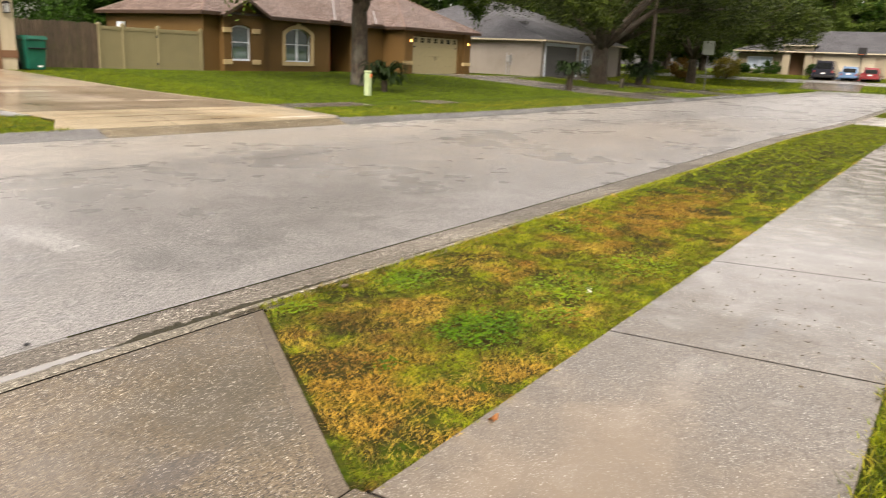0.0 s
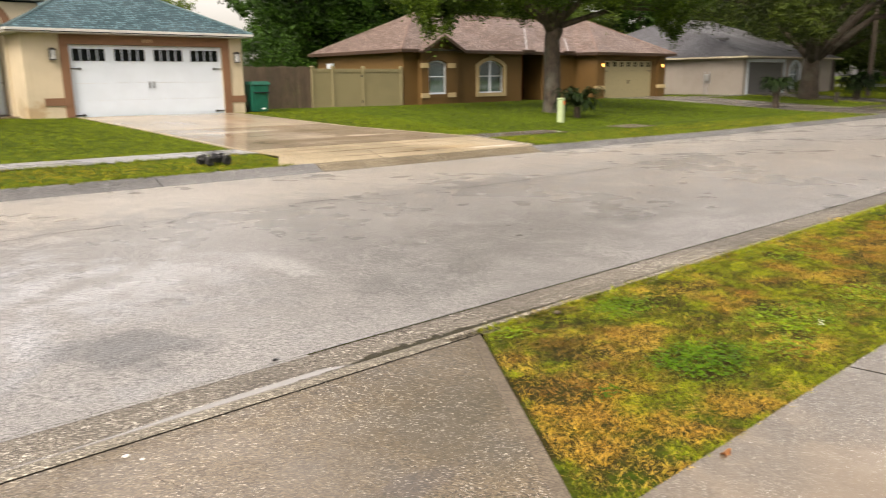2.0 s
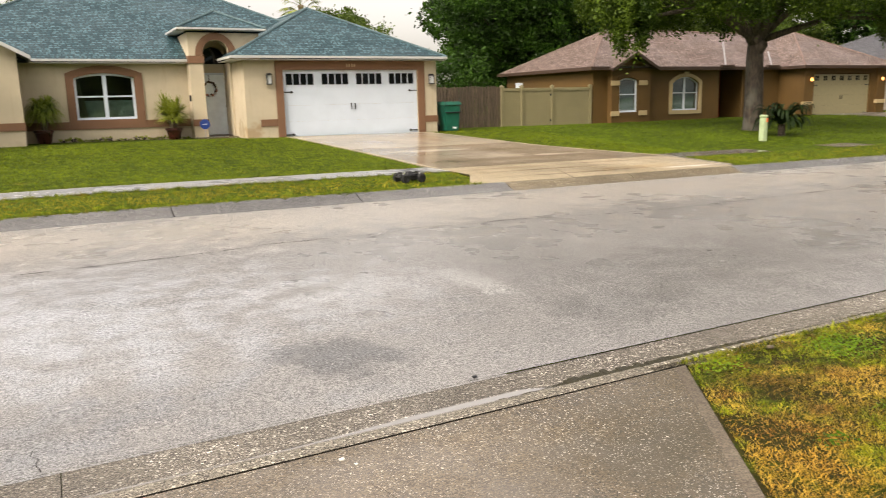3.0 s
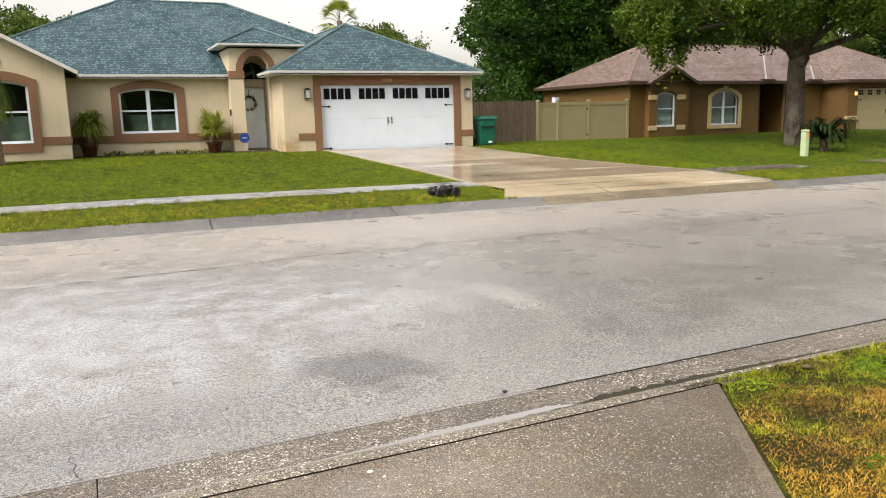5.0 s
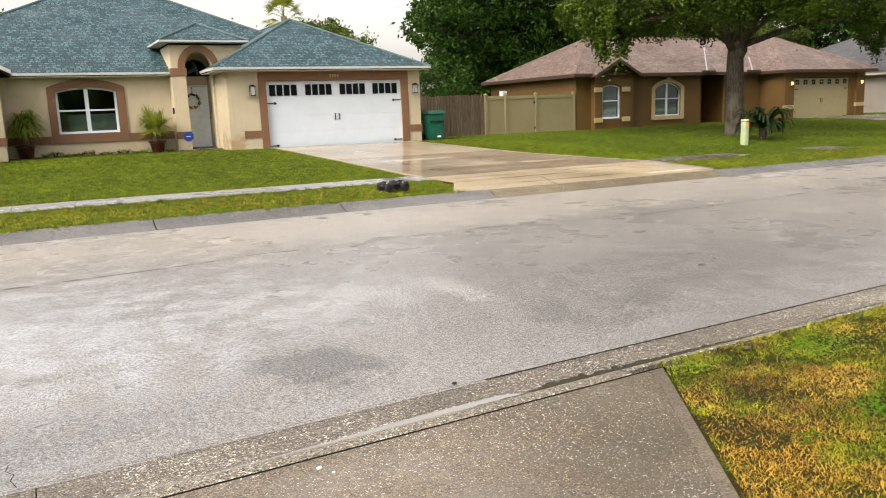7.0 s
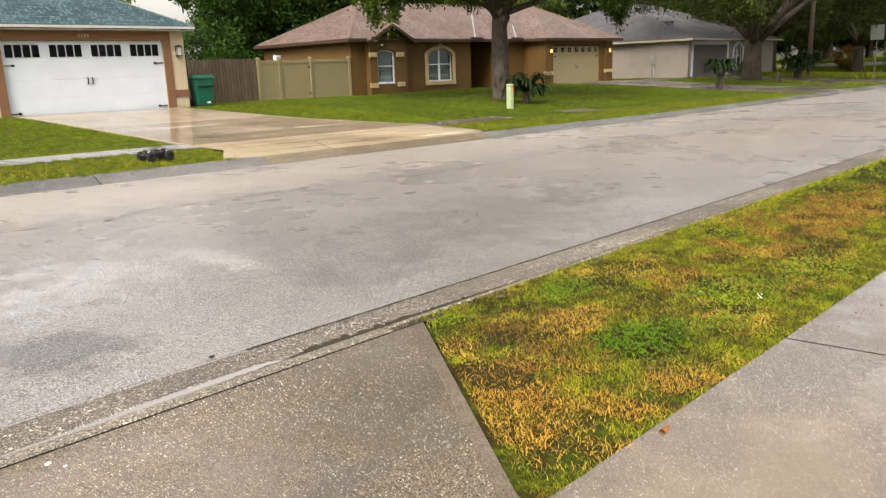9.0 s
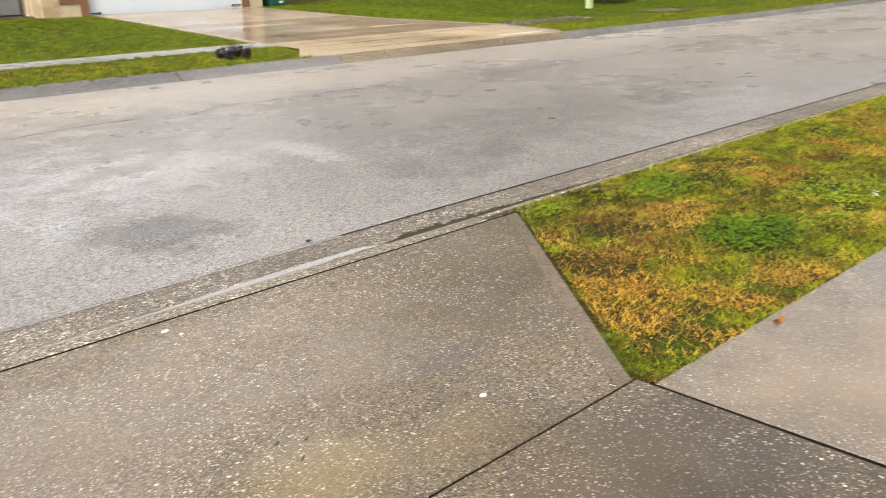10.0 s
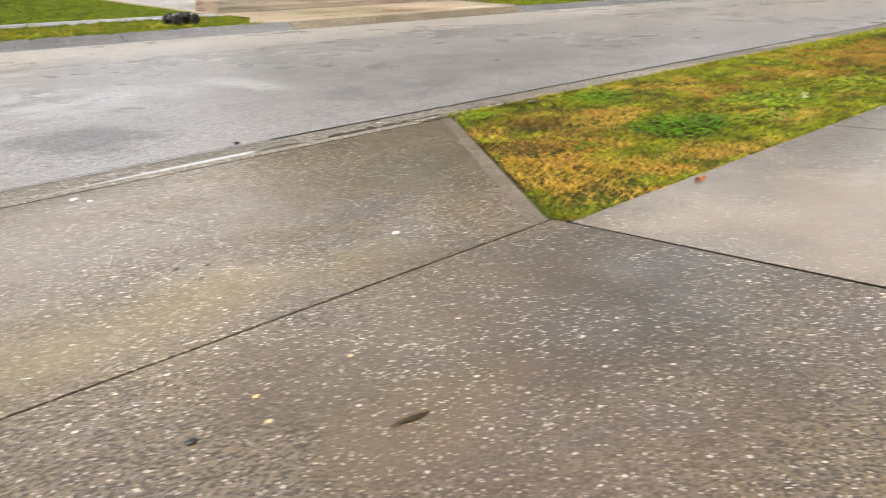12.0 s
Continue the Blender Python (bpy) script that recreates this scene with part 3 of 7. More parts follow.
def box(bm, x0, x1, y0, y1, z0, z1, bevel=0.0):
    vs = [bm.verts.new((x, y, z)) for z in (z0, z1) for y in (y0, y1) for x in (x0, x1)]
    fs = [bm.faces.new([vs[i] for i in q]) for q in ((0, 2, 3, 1), (4, 5, 7, 6), (0, 1, 5, 4), (2, 6, 7, 3), (0, 4, 6, 2), (1, 3, 7, 5))]
    if bevel:
        es = list({e for f in fs for e in f.edges})
        bmesh.ops.bevel(bm, geom=es, offset=bevel, segments=1, affect="EDGES")
    return bm


def block(x0, x1, y0, y1, z0, z1, bevel=0.0):
    return box(bmesh.new(), x0, x1, y0, y1, z0, z1, bevel)


def rod(bm, a, b, ra, rb=None, n=10, cap=True):
    """A round bar from a to b."""
    a, b = Vector(a), Vector(b)
    rb = ra if rb is None else rb
    q = (b - a).to_track_quat("Z", "Y")
    rings = []
    for p, r in ((a, ra), (b, rb)):
        rings.append([bm.verts.new(p + q @ Vector((r * math.cos(2 * math.pi * i / n), r * math.sin(2 * math.pi * i / n), 0))) for i in range(n)])
    for i in range(n):
        j = (i + 1) % n
        bm.faces.new((rings[0][i], rings[0][j], rings[1][j], rings[1][i]))
    if cap:
        bm.faces.new(rings[0][::-1])
        bm.faces.new(rings[1])
    return bm


def turned(bm, x, y, rows, n=16, squash=1.0):
    """A turned body about a vertical axis from rows of (radius, height)."""
    rings = [[bm.verts.new((x + r * math.cos(2 * math.pi * i / n), y + squash * r * math.sin(2 * math.pi * i / n), z)) for i in range(n)] for r, z in rows]
    for lo, hi in zip(rings, rings[1:]):
        for i in range(n):
            j = (i + 1) % n
            bm.faces.new((lo[i], lo[j], hi[j], hi[i]))
    bm.faces.new(rings[0][::-1])
    bm.faces.new(rings[-1])
    return bm


def arch(x0, x1, z0, z1, rise, n=10):
    """The outline of an opening with a bowed head: z1 is the height at its sides."""
    pts = [(x0, z0), (x1, z0), (x1, z1)]
    if rise > 0:
        half, mid = (x1 - x0) / 2, (x0 + x1) / 2
        radius = (half * half + rise * rise) / (2 * rise)
        a0 = math.asin(min(1.0, half / radius)) if rise <= half else math.pi - math.asin(half / radius)
        for i in range(1, n):
            a = a0 - 2 * a0 * i / n
            pts.append((mid + radius * math.sin(a), z1 + rise - radius + radius * math.cos(a)))
    pts.append((x0, z1))
    return pts


def panel(outline, holes, front, back, face="y", bm=None):
    """A flat body with through-going openings. face 'y': outline in x and z; 'x': in y and z; 'z': in x and y."""
    bm = bm or bmesh.new()

    def place(u, w, d):
        return {"y": (u, d, w), "x": (d, u, w), "z": (u, w, d)}[face]

    sides = []
    for d in (front, back):
        loops, edges = [], []
        for loop in (outline, *holes):
            vs = [bm.verts.new(place(u, w, d)) for u, w in loop]
            edges += [bm.edges.new((vs[i], vs[(i + 1) % len(vs)])) for i in range(len(vs))]
            loops.append(vs)
        bmesh.ops.triangle_fill(bm, use_beauty=True, use_dissolve=False, edges=edges)
        sides.append(loops)
    for lo, hi in zip(*sides):
        for i in range(len(lo)):
            j = (i + 1) % len(lo)
            bm.faces.new((lo[i], lo[j], hi[j], hi[i]))
    return bm


def mesh_of(name, verts, tris, material, parent=None, label=""):
    """One mesh out of arrays of corners and triangles."""
    me = bpy.data.meshes.new(name)
    verts, tris = np.asarray(verts, np.float32), np.asarray(tris, np.int32)
    me.vertices.add(len(verts))
    me.vertices.foreach_set("co", verts.ravel())
    me.loops.add(tris.size)
    me.loops.foreach_set("vertex_index", tris.ravel())
    me.polygons.add(len(tris))
    me.polygons.foreach_set("loop_start", np.arange(0, tris.size, 3, dtype=np.int32))
    me.update(calc_edges=True)
    me.validate()
    me.materials.append(material)
    ob = new(name, me)
    ob.parent = parent
    return tagged(ob, label)


def blades(points, height, width, lean=0.5, seed=1, simple=False):
    """Grass blades: a tapered, leaning strip for each point."""
    rng = np.random.default_rng(seed)
    n = len(points)
    yaw, bend = rng.uniform(0, 2 * np.pi, n), rng.uniform(0, 2 * np.pi, n)
    h, w = height * rng.uniform(0.45, 1.25, n), width * rng.uniform(0.7, 1.3, n)
    side = np.stack([np.cos(yaw) * w / 2, np.sin(yaw) * w / 2, np.zeros(n)], 1)
    away = np.stack([np.cos(bend), np.sin(bend), np.zeros(n)], 1) * (h * lean * rng.uniform(0.2, 1.6, n))[:, None]
    up = np.stack([np.zeros(n), np.zeros(n), h], 1)
    if simple:
        v = np.stack([points - side, points + side, points + away + up * 0.95], 1)
        return v.reshape(-1, 3), np.arange(n * 3).reshape(-1, 3)
    v = np.stack([points - side, points + side, points + away * 0.4 + up * 0.6 - side * 0.7, points + away * 0.4 + up * 0.6 + side * 0.7, points + away + up * 0.92], 1)
    k = np.arange(n)[:, None] * 5
    return v.reshape(-1, 3), np.concatenate([k + [0, 1, 3], k + [0, 3, 2], k + [2, 3, 4]])

# ================= ground, road and paving =================
NEAR_BACK, NEAR_LIP, NEAR_SEAM, FAR_SEAM, FAR_BACK = 3.11, 3.25, 3.68, 11.9, 12.32
STREET_END = 66.0


def grid_lines(marks, step):
    out = []
    for (a, b), s in zip(zip(marks, marks[1:]), step):
        n = max(1, round((b - a) / s))
        out += [a + (b - a) * i / n for i in range(n)]
    return out + [marks[-1]]


def sheet(name, xs, ys, height, material, parent=None, label=""):
    nx, ny = len(xs), len(ys)
    v = [(x, y, height(x, y)) for y in ys for x in xs]
    t = []
    for j in range(ny - 1):
        for i in range(nx - 1):
            a = j * nx + i
            t += [(a, a + 1, a + nx + 1), (a, a + nx + 1, a + nx)]
    ob = mesh_of(name, v, t, material, parent, label)
    ob.data.polygons.foreach_set("use_smooth", [True] * len(ob.data.polygons))
    return ob


def bed(x, y):
    """The ground sheet: dug out under the street."""
    dug = 0.14 if (NEAR_BACK + 0.015 < y < FAR_BACK - 0.015 and x < STREET_END + 13) else 0.0
    return land(min(max(x, -60), 140), min(max(y, -40), 100)) - dug - 0.006


gx = grid_lines([-1500, -200, -60, -6, 30, 100, 200, 1500], [260, 35, 6, 0.9, 2, 10, 260])
gy = grid_lines([-1500, -100, -12, NEAR_BACK, NEAR_BACK + 0.02, 3.6, FAR_SEAM, FAR_BACK - 0.02, FAR_BACK, 26, 100, 200, 1500], [280, 20, 1.0, 1, 1, 1, 1, 1, 0.8, 6, 25, 260])
tagged(sheet("ground", gx, gy, bed, TURF), "wet grass and soil ground of the street's lawns", "ground", kind="structure")


def crown(y):
    """The road's camber over its gutters."""
    u = (y - (NEAR_SEAM + FAR_SEAM) / 2) / ((FAR_SEAM - NEAR_SEAM) / 2)
    return -0.05 + 0.045 * (1 - u * u)


road = tagged(new("road"), "wet worn grey asphalt street with pale patches", "road", kind="structure")
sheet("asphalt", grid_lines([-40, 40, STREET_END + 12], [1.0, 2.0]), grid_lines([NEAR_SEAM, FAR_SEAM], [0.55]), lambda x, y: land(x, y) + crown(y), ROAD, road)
sheet("asphalt", grid_lines([-40, 2.3], [1.0]), [3.652, NEAR_SEAM], lambda x, y: land(x, y) + crown(NEAR_SEAM) - 0.001, ROAD, road)
# the cross street at the far end
sheet("asphalt", grid_lines([STREET_END + 2, STREET_END + 13], [2.0]), grid_lines([-60, NEAR_SEAM - 0.1], [4]), lambda x, y: land(x, y) + 0.012, ROAD, road)

# thin cracks wandering along the street
rng = random.Random(4)


def crack(x0, y0, x1, y1, width, wander, n):
    bm = bmesh.new()
    row, off = [], 0.0
    for i in range(n + 1):
        u = i / n
        off += rng.uniform(-wander, wander)
        x, y = x0 + (x1 - x0) * u, y0 + (y1 - y0) * u + off * math.sin(math.pi * u)
        w = width * rng.choice((0.12, 0.4, 0.7, 1.0, 1.4))
        z = land(x, y) + crown(y) + 0.004
        row.append((bm.verts.new((x, y - w / 2, z)), bm.verts.new((x, y + w / 2, z))))
    for (a, b), (c, d) in zip(row, row[1:]):
        bm.faces.new((a, c, d, b))
    return bm


for args in ((-12, 8.5, 1.2, 8.4, 0.016, 0.02, 90), (1.1, 8.4, 3.5, 8.55, 0.016, 0.03, 24), (3.3, 8.3, 4.2, 8.72, 0.014, 0.03, 14), (4.1, 8.72, 7.6, 8.12, 0.016, 0.03, 40),
             (7.5, 8.1, 22, 8.2, 0.016, 0.03, 90), (22, 8.2, 40, 8.3, 0.016, 0.02, 70)):
    part("crack", crack(*args), CRACK, road)
bm = bmesh.new()
for a, b in zip(((-0.19, 3.97), (-0.2, 3.9), (-0.165, 3.84), (-0.18, 3.78)), ((-0.2, 3.9), (-0.165, 3.84), (-0.18, 3.78), (-0.155, 3.69))):
    z = land(*a) + crown(3.8) + 0.004
    bm.faces.new([bm.verts.new(p) for p in ((a[0] - 0.002, a[1], z), (a[0] + 0.002, a[1], z), (b[0] + 0.002, b[1], z), (b[0] - 0.002, b[1], z))])
part("crack", bm, CRACK, road, "short dark crack from the gutter joint")

# kerbs: gutter pans with a raised lip, in cast lengths


def kerb_piece(x0, x1, rows, lift=0.0):
    """A length of kerb from rows of (y, height above the land)."""
    bm, n = bmesh.new(), 2
    rings = []
    for i in range(n + 1):
        x = x0 + (x1 - x0) * i / n
        top = [bm.verts.new((x, y, land(x, y) + h + lift)) for y, h in rows]
        foot = [bm.verts.new((x, rows[-1][0], land(x, rows[-1][0]) - 0.2)), bm.verts.new((x, rows[0][0], land(x, rows[0][0]) - 0.2))]
        rings.append(top + foot)
    for a, b in zip(rings, rings[1:]):
        for i in range(len(a)):
            j = (i + 1) % len(a)
            bm.faces.new((a[i], a[j], b[j], b[i]))
    bm.faces.new(rings[0])
    bm.faces.new(rings[-1][::-1])
    return bm


near_kerb = tagged(new("kerb_near"), "mountable concrete kerb with pebbled gutter", "kerb", kind="structure")
far_kerb = tagged(new("kerb_far"), "mountable concrete kerb along the lawns", "kerb", kind="structure")
GUTTER = ((3.262, -0.014), (3.31, -0.019), (3.5, -0.04), (3.671, -0.054))
x = -9.23
while x < 64:
    a, b = x + 0.003, x + 3.05 - 0.003
    drive_here = b < 3.2 or 28.5 < x < 34.5
    part("gutter", kerb_piece(a, b, GUTTER), KERB, near_kerb)
    lip = ((3.118, 0.004), (3.15, 0.008), (3.22, 0.003), (3.256, -0.007)) if drive_here else ((3.18, 0.008), (3.2, 0.012), (3.225, 0.006), (3.25, -0.014))
    part("lip", kerb_piece(a, b, lip), KERB_LIP, near_kerb)
    x += 3.05
FAR_KERB = paving("grey_kerb_concrete", (0.14, 0.138, 0.135), (0.21, 0.207, 0.2), (0.5, 0.48, 0.45), 0.35, 60, (0.3, 0.8))
MOUTH_KERB = paving("brown_kerb_concrete", (0.15, 0.12, 0.075), (0.23, 0.19, 0.125), (0.6, 0.52, 0.38), 0.5, 45, (0.0, 0.15))
MOUTH_LIP = ((11.92, -0.052), (12.08, -0.045), (12.14, -0.02), (12.2, 0.004), (12.31, 0.014))
FAR_LIP = ((11.92, -0.052), (12.02, -0.05), (12.12, -0.03), (12.22, 0.012), (12.31, 0.022))
x = -22.7
while x < 62:
    mouth = 7.8 < x + 1.5 < 14.3
    part("kerb_length", kerb_piece(x + 0.01, x + 3.05 - 0.01, MOUTH_LIP if mouth else FAR_LIP), MOUTH_KERB if mouth else FAR_KERB, far_kerb)
    x += 3.05
# a level film of rain water standing behind the gutter's lip
bm, row = bmesh.new(), []
for i in range(150):
    xa = -1.5 + i * 0.026
    wide = (0.004 + 0.052 * smooth(0.8, 1.8, xa)) * smooth(2.36, 2.18, xa) + rng.uniform(-0.004, 0.004) + 0.008
    row.append([bm.verts.new((xa, y, -0.0105)) for y in (3.2575 + rng.uniform(-0.001, 0.001), 3.262 + wide * 0.5, 3.262 + wide)])
for a, b in zip(row, row[1:]):
    for k in range(2):
        bm.faces.new((a[k], b[k], b[k + 1], a[k + 1]))
tagged(part("rain_film", bm, WATER), "thin film of rain water along the gutter", "water", kind="stuff")
# mud and moss packed in the open joint behind the gutter
bm = bmesh.new()
for i in range(320):
    xa = 2.0 + i * 0.035
    box(bm, xa, xa + 0.036, 3.248, 3.262 + rng.uniform(0.03, 0.065) * smooth(2.2, 2.5, xa) * smooth(4.5, 2.9, xa) + rng.uniform(0.0, 0.016), -0.07, -0.009 + rng.uniform(-0.005, 0.003))
tagged(part("joint_mud", bm, MOSS), "damp moss and mud packed in the kerb joint", "mud", kind="stuff")


def slab(corners, thick=0.1, rise=0.012, bevel=0.004):
    """A cast slab over the land from its corners in plan."""
    bm = bmesh.new()
    top = [bm.verts.new((x, y, land(x, y) + rise)) for x, y in corners]
    low = [bm.verts.new((x, y, land(x, y) + rise - thick)) for x, y in corners]
    face = bm.faces.new(top)
    bm.faces.new(low[::-1])
    for i in range(len(top)):
        j = (i + 1) % len(top)
        bm.faces.new((low[i], low[j], top[j], top[i]))
    if bevel:
        bmesh.ops.bevel(bm, geom=list(face.edges), offset=bevel, segments=1, affect="EDGES")
    return bm


def strip_slab(x0, x1, y0, y1, rise=0.012, n=6, edge=None):
    """A long slab that follows the land; edge(y) may give its own left and right sides."""
    bm, rows = bmesh.new(), []
    for j in range(n + 1):
        y = y0 + (y1 - y0) * j / n
        a, b = edge(y) if edge else (x0, x1)
        rows.append([bm.verts.new((a + (b - a) * i / 4, y, land(a + (b - a) * i / 4, y) + rise)) for i in range(5)])
        rows[-1] += [bm.verts.new((b, y, land(b, y) - 0.1)), bm.verts.new((a, y, land(a, y) - 0.1))]
    for lo, hi in zip(rows, rows[1:]):
        for i in range(7):
            j = (i + 1) % 7
            bm.faces.new((lo[i], lo[j], hi[j], hi[i]))
    bm.faces.new(rows[0][::-1])
    bm.faces.new(rows[-1])
    return bm


near_drive = tagged(new("driveway_near"), "wet pebbled brown-grey concrete driveway with dark joints", "driveway", kind="structure")
SEAM = 1.447
part("apron", slab([(-4.2, SEAM + 0.004), (1.982, SEAM + 0.004), (2.01, 1.5), (3.09, 3.102), (-5.3, 3.102)], 0.1, 0.012, 0.001), SLAB, near_drive)
part("apron_edge", slab([(1.983, SEAM + 0.004), (2.062, SEAM + 0.004), (2.09, 1.5), (3.172, 3.102), (3.091, 3.102), (2.011, 1.5)], 0.1, 0.012, 0.0), EDGE_CONCRETE, near_drive, "smooth troweled concrete edge")
part("slab", slab([(-4.2, -0.05), (2.25, -0.05), (2.078, SEAM - 0.002), (-4.2, SEAM - 0.002)]), SLAB, near_drive)
part("slab", slab([(-3.6, -6.0), (2.1, -6.0), (2.24, -0.064), (-3.6, -0.064)]), SLAB, near_drive)
part("joint_fill", block(-4.2, 2.06, -0.07, SEAM + 0.012, -0.08, 0.009), CRACK, near_drive)
part("joint_fill", block(-5.3, 3.19, 3.09, 3.124, -0.09, 0.009), CRACK, near_drive)
bm, row, off = bmesh.new(), [], 0.0
for i in range(25):
    u = i / 24
    off += rng.uniform(-0.008, 0.008)
    xa, ya = 1.040 + 0.160 * u + off, 2.750 + -0.570 * u
    row.append((bm.verts.new((xa - 0.0009, ya, land(xa, ya) + 0.0132)), bm.verts.new((xa + 0.0009, ya, land(xa, ya) + 0.0132))))
for (a, b), (c, d) in zip(row, row[1:]):
    bm.faces.new((a, b, d, c))
part("crack", bm, CRACK, near_drive, "fine dark crack")
SCUFF = plain("pale_scuff", (0.21, 0.172, 0.12), 0.4, 0.4, 60)
bm, row = bmesh.new(), []
for i in range(19):
    a = radians(110 + 190 * i / 18)
    w = 0.006 * math.sin(math.pi * (i + 0.5) / 19) * rng.uniform(0.6, 1.2)
    row.append([bm.verts.new((1.38 + (0.115 + k) * math.cos(a), 2.025 + (0.108 + k) * math.sin(a), 0.0131)) for k in (-w / 2, w / 2)])
for (a, b), (c, d) in zip(row, row[1:]):
    bm.faces.new((a, b, d, c))
part("scuff", bm, SCUFF, near_drive, "pale curved scuff mark")
sidewalk_near = tagged(new("sidewalk_near"), "wet grey concrete sidewalk slabs with tooled joints", "sidewalk", kind="structure")
joints = [(2.255, 2.088), (4.41, 4.22), (6.63, 6.31), (9.05, 8.68), (11.45, 11.1)] + [(11.45 + 2.33 * i, 11.1 + 2.33 * i) for i in range(1, 9)]
for (a0, a1), (b0, b1) in zip(joints, joints[1:]):
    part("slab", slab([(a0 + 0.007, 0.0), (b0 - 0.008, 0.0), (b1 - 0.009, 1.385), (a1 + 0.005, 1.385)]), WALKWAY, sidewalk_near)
for a0, a1 in joints:
    part("joint_fill", slab([(a0 - 0.014, 0.005), (a0 + 0.014, 0.005), (a1 + 0.017, 1.4 if a0 < 3 else 1.38), (a1 - 0.016, 1.4 if a0 < 3 else 1.38)], 0.05, 0.0105, 0), CRACK, sidewalk_near)
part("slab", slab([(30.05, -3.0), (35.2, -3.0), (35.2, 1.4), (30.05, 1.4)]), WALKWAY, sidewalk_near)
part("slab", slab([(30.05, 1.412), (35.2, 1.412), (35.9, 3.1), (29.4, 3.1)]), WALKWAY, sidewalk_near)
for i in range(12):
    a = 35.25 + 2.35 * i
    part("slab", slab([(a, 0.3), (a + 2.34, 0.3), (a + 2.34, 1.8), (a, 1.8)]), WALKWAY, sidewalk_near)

far_drive = tagged(new("driveway_far"), "wet tan concrete driveway with streaks", "driveway", kind="structure")


def drive_sides(y):
    left = float(np.interp(y, (12.32, 13.7, 18.5, 24.4), (7.05, 7.85, 7.6, 7.15)))
    right = float(np.interp(y, (12.32, 15.2, 17.1, 18.8, 24.4), (14.2, 14.6, 13.75, 13.1, 12.2)))
    return left, right


for a, b, n in ((15.08, 19.68, 8), (19.73, 24.44, 8)):
    part("slab", strip_slab(0, 0, a, b, 0.014, n, lambda y: (drive_sides(y)[0] + 0.13, drive_sides(y)[1] - 0.12)), DRIVE if a < 19 else TOP_DRIVE, far_drive)
    part("edging", strip_slab(0, 0, a, b, 0.017, n, lambda y: (drive_sides(y)[0], drive_sides(y)[0] + 0.122)), PALE_EDGE, far_drive, "pale concrete edging")
    part("edging", strip_slab(0, 0, a, b, 0.017, n, lambda y: (drive_sides(y)[1] - 0.112, drive_sides(y)[1])), PALE_EDGE, far_drive, "pale concrete edging")
for a, b in ((12.33, 13.71), (13.74, 15.03)):
    for u0, u1 in ((0.0, 0.334), (0.338, 0.664), (0.668, 0.98)):
        part("apron_slab", strip_slab(0, 0, a, b, 0.014, 3, lambda y: tuple(drive_sides(y)[0] + (drive_sides(y)[1] - drive_sides(y)[0]) * u for u in (u0, u1))), APRON, far_drive)
part("joint_fill", strip_slab(0, 0, 12.36, 24.4, 0.009, 12, lambda y: (drive_sides(y)[0] + 0.02, drive_sides(y)[1] - 0.03)), CRACK, far_drive)
part("edging", strip_slab(0, 0, 12.5, 15.2, 0.022, 5, lambda y: (drive_sides(y)[1] - 0.12, drive_sides(y)[1])), KERB_LIP, far_drive)
drive_two = tagged(new("driveway_brown_house"), "pale concrete driveway of the brown house", "driveway", kind="structure")
part("slab", strip_slab(36.0, 41.0, 12.33, 26.6, 0.014, 8), GREY_DRIVE, drive_two)
part("slab", strip_slab(41.0, 46.0, 23.3, 24.6, 0.014, 3), GREY_DRIVE, drive_two)
drive_three = tagged(new("driveway_grey_house"), "pale concrete driveway of the pinkish house", "driveway", kind="structure")
part("slab", strip_slab(47.2, 52.2, 12.33, 24.0, 0.014, 8), GREY_DRIVE, drive_three)
drive_end = tagged(new("driveway_end_house"), "pale concrete driveway at the street's end", "driveway", kind="structure")
part("slab", strip_slab(78.8, 90.0, 8.6, 13.6, 0.02, 3), WALKWAY, drive_end)
sidewalk_far = tagged(new("sidewalk_far"), "narrow grey concrete sidewalk between verge and lawn", "sidewalk", kind="structure")
x = -23.0
while x < 61:
    if not 6.9 < x + 0.76 < 14.0 and not 17.6 < x + 0.76 < 20.4 and not 23.0 < x + 0.76 < 36 and not 36.0 < x + 0.76 < 41.0 and not 47.2 < x + 0.76 < 52.2:
        part("slab", strip_slab(x, min(x + 1.51, 8.0 if x < 8 else 99), 14.5, 15.45, 0.012, 2), FAR_WALK if x < 9 else WALKWAY, sidewalk_far)
    x += 1.52
part("slab", strip_slab(6.9, 7.85, 14.5, 15.45, 0.012, 2), FAR_WALK, sidewalk_far)
end_walk = tagged(new("sidewalk_end"), "concrete sidewalk along the cross street", "sidewalk", kind="structure")
part("slab", strip_slab(81.5, 82.9, -40, 60, 0.012, 40), FAR_WALK, end_walk)

# ================= houses =================


def roof_part(name, faces, material, parent, label="", thick=0.07):
    """Roof slopes, each with shingle coordinates along its eave and up its slope."""
    bm = bmesh.new()
    uv = bm.loops.layers.uv.new("shingles")
    for pts in faces:
        pts = [Vector(p) for p in pts]
        n = (pts[1] - pts[0]).cross(pts[2] - pts[0]).normalized()
        if n.z < 0:
            pts, n = pts[::-1], -n
        along = Vector((-n.y, n.x, 0)).normalized()
        up = n.cross(along)
        top = [bm.verts.new(p) for p in pts]
        f = bm.faces.new(top)
        for loop, p in zip(f.loops, pts):
            loop[uv].uv = (p.dot(along), p.dot(up))
        low = [bm.verts.new(p - Vector((0, 0, thick))) for p in pts]
        bm.faces.new(low[::-1])
        for i in range(len(pts)):
            j = (i + 1) % len(pts)
            bm.faces.new((low[i], low[j], top[j], top[i]))
    return part(name, bm, material, parent, label)


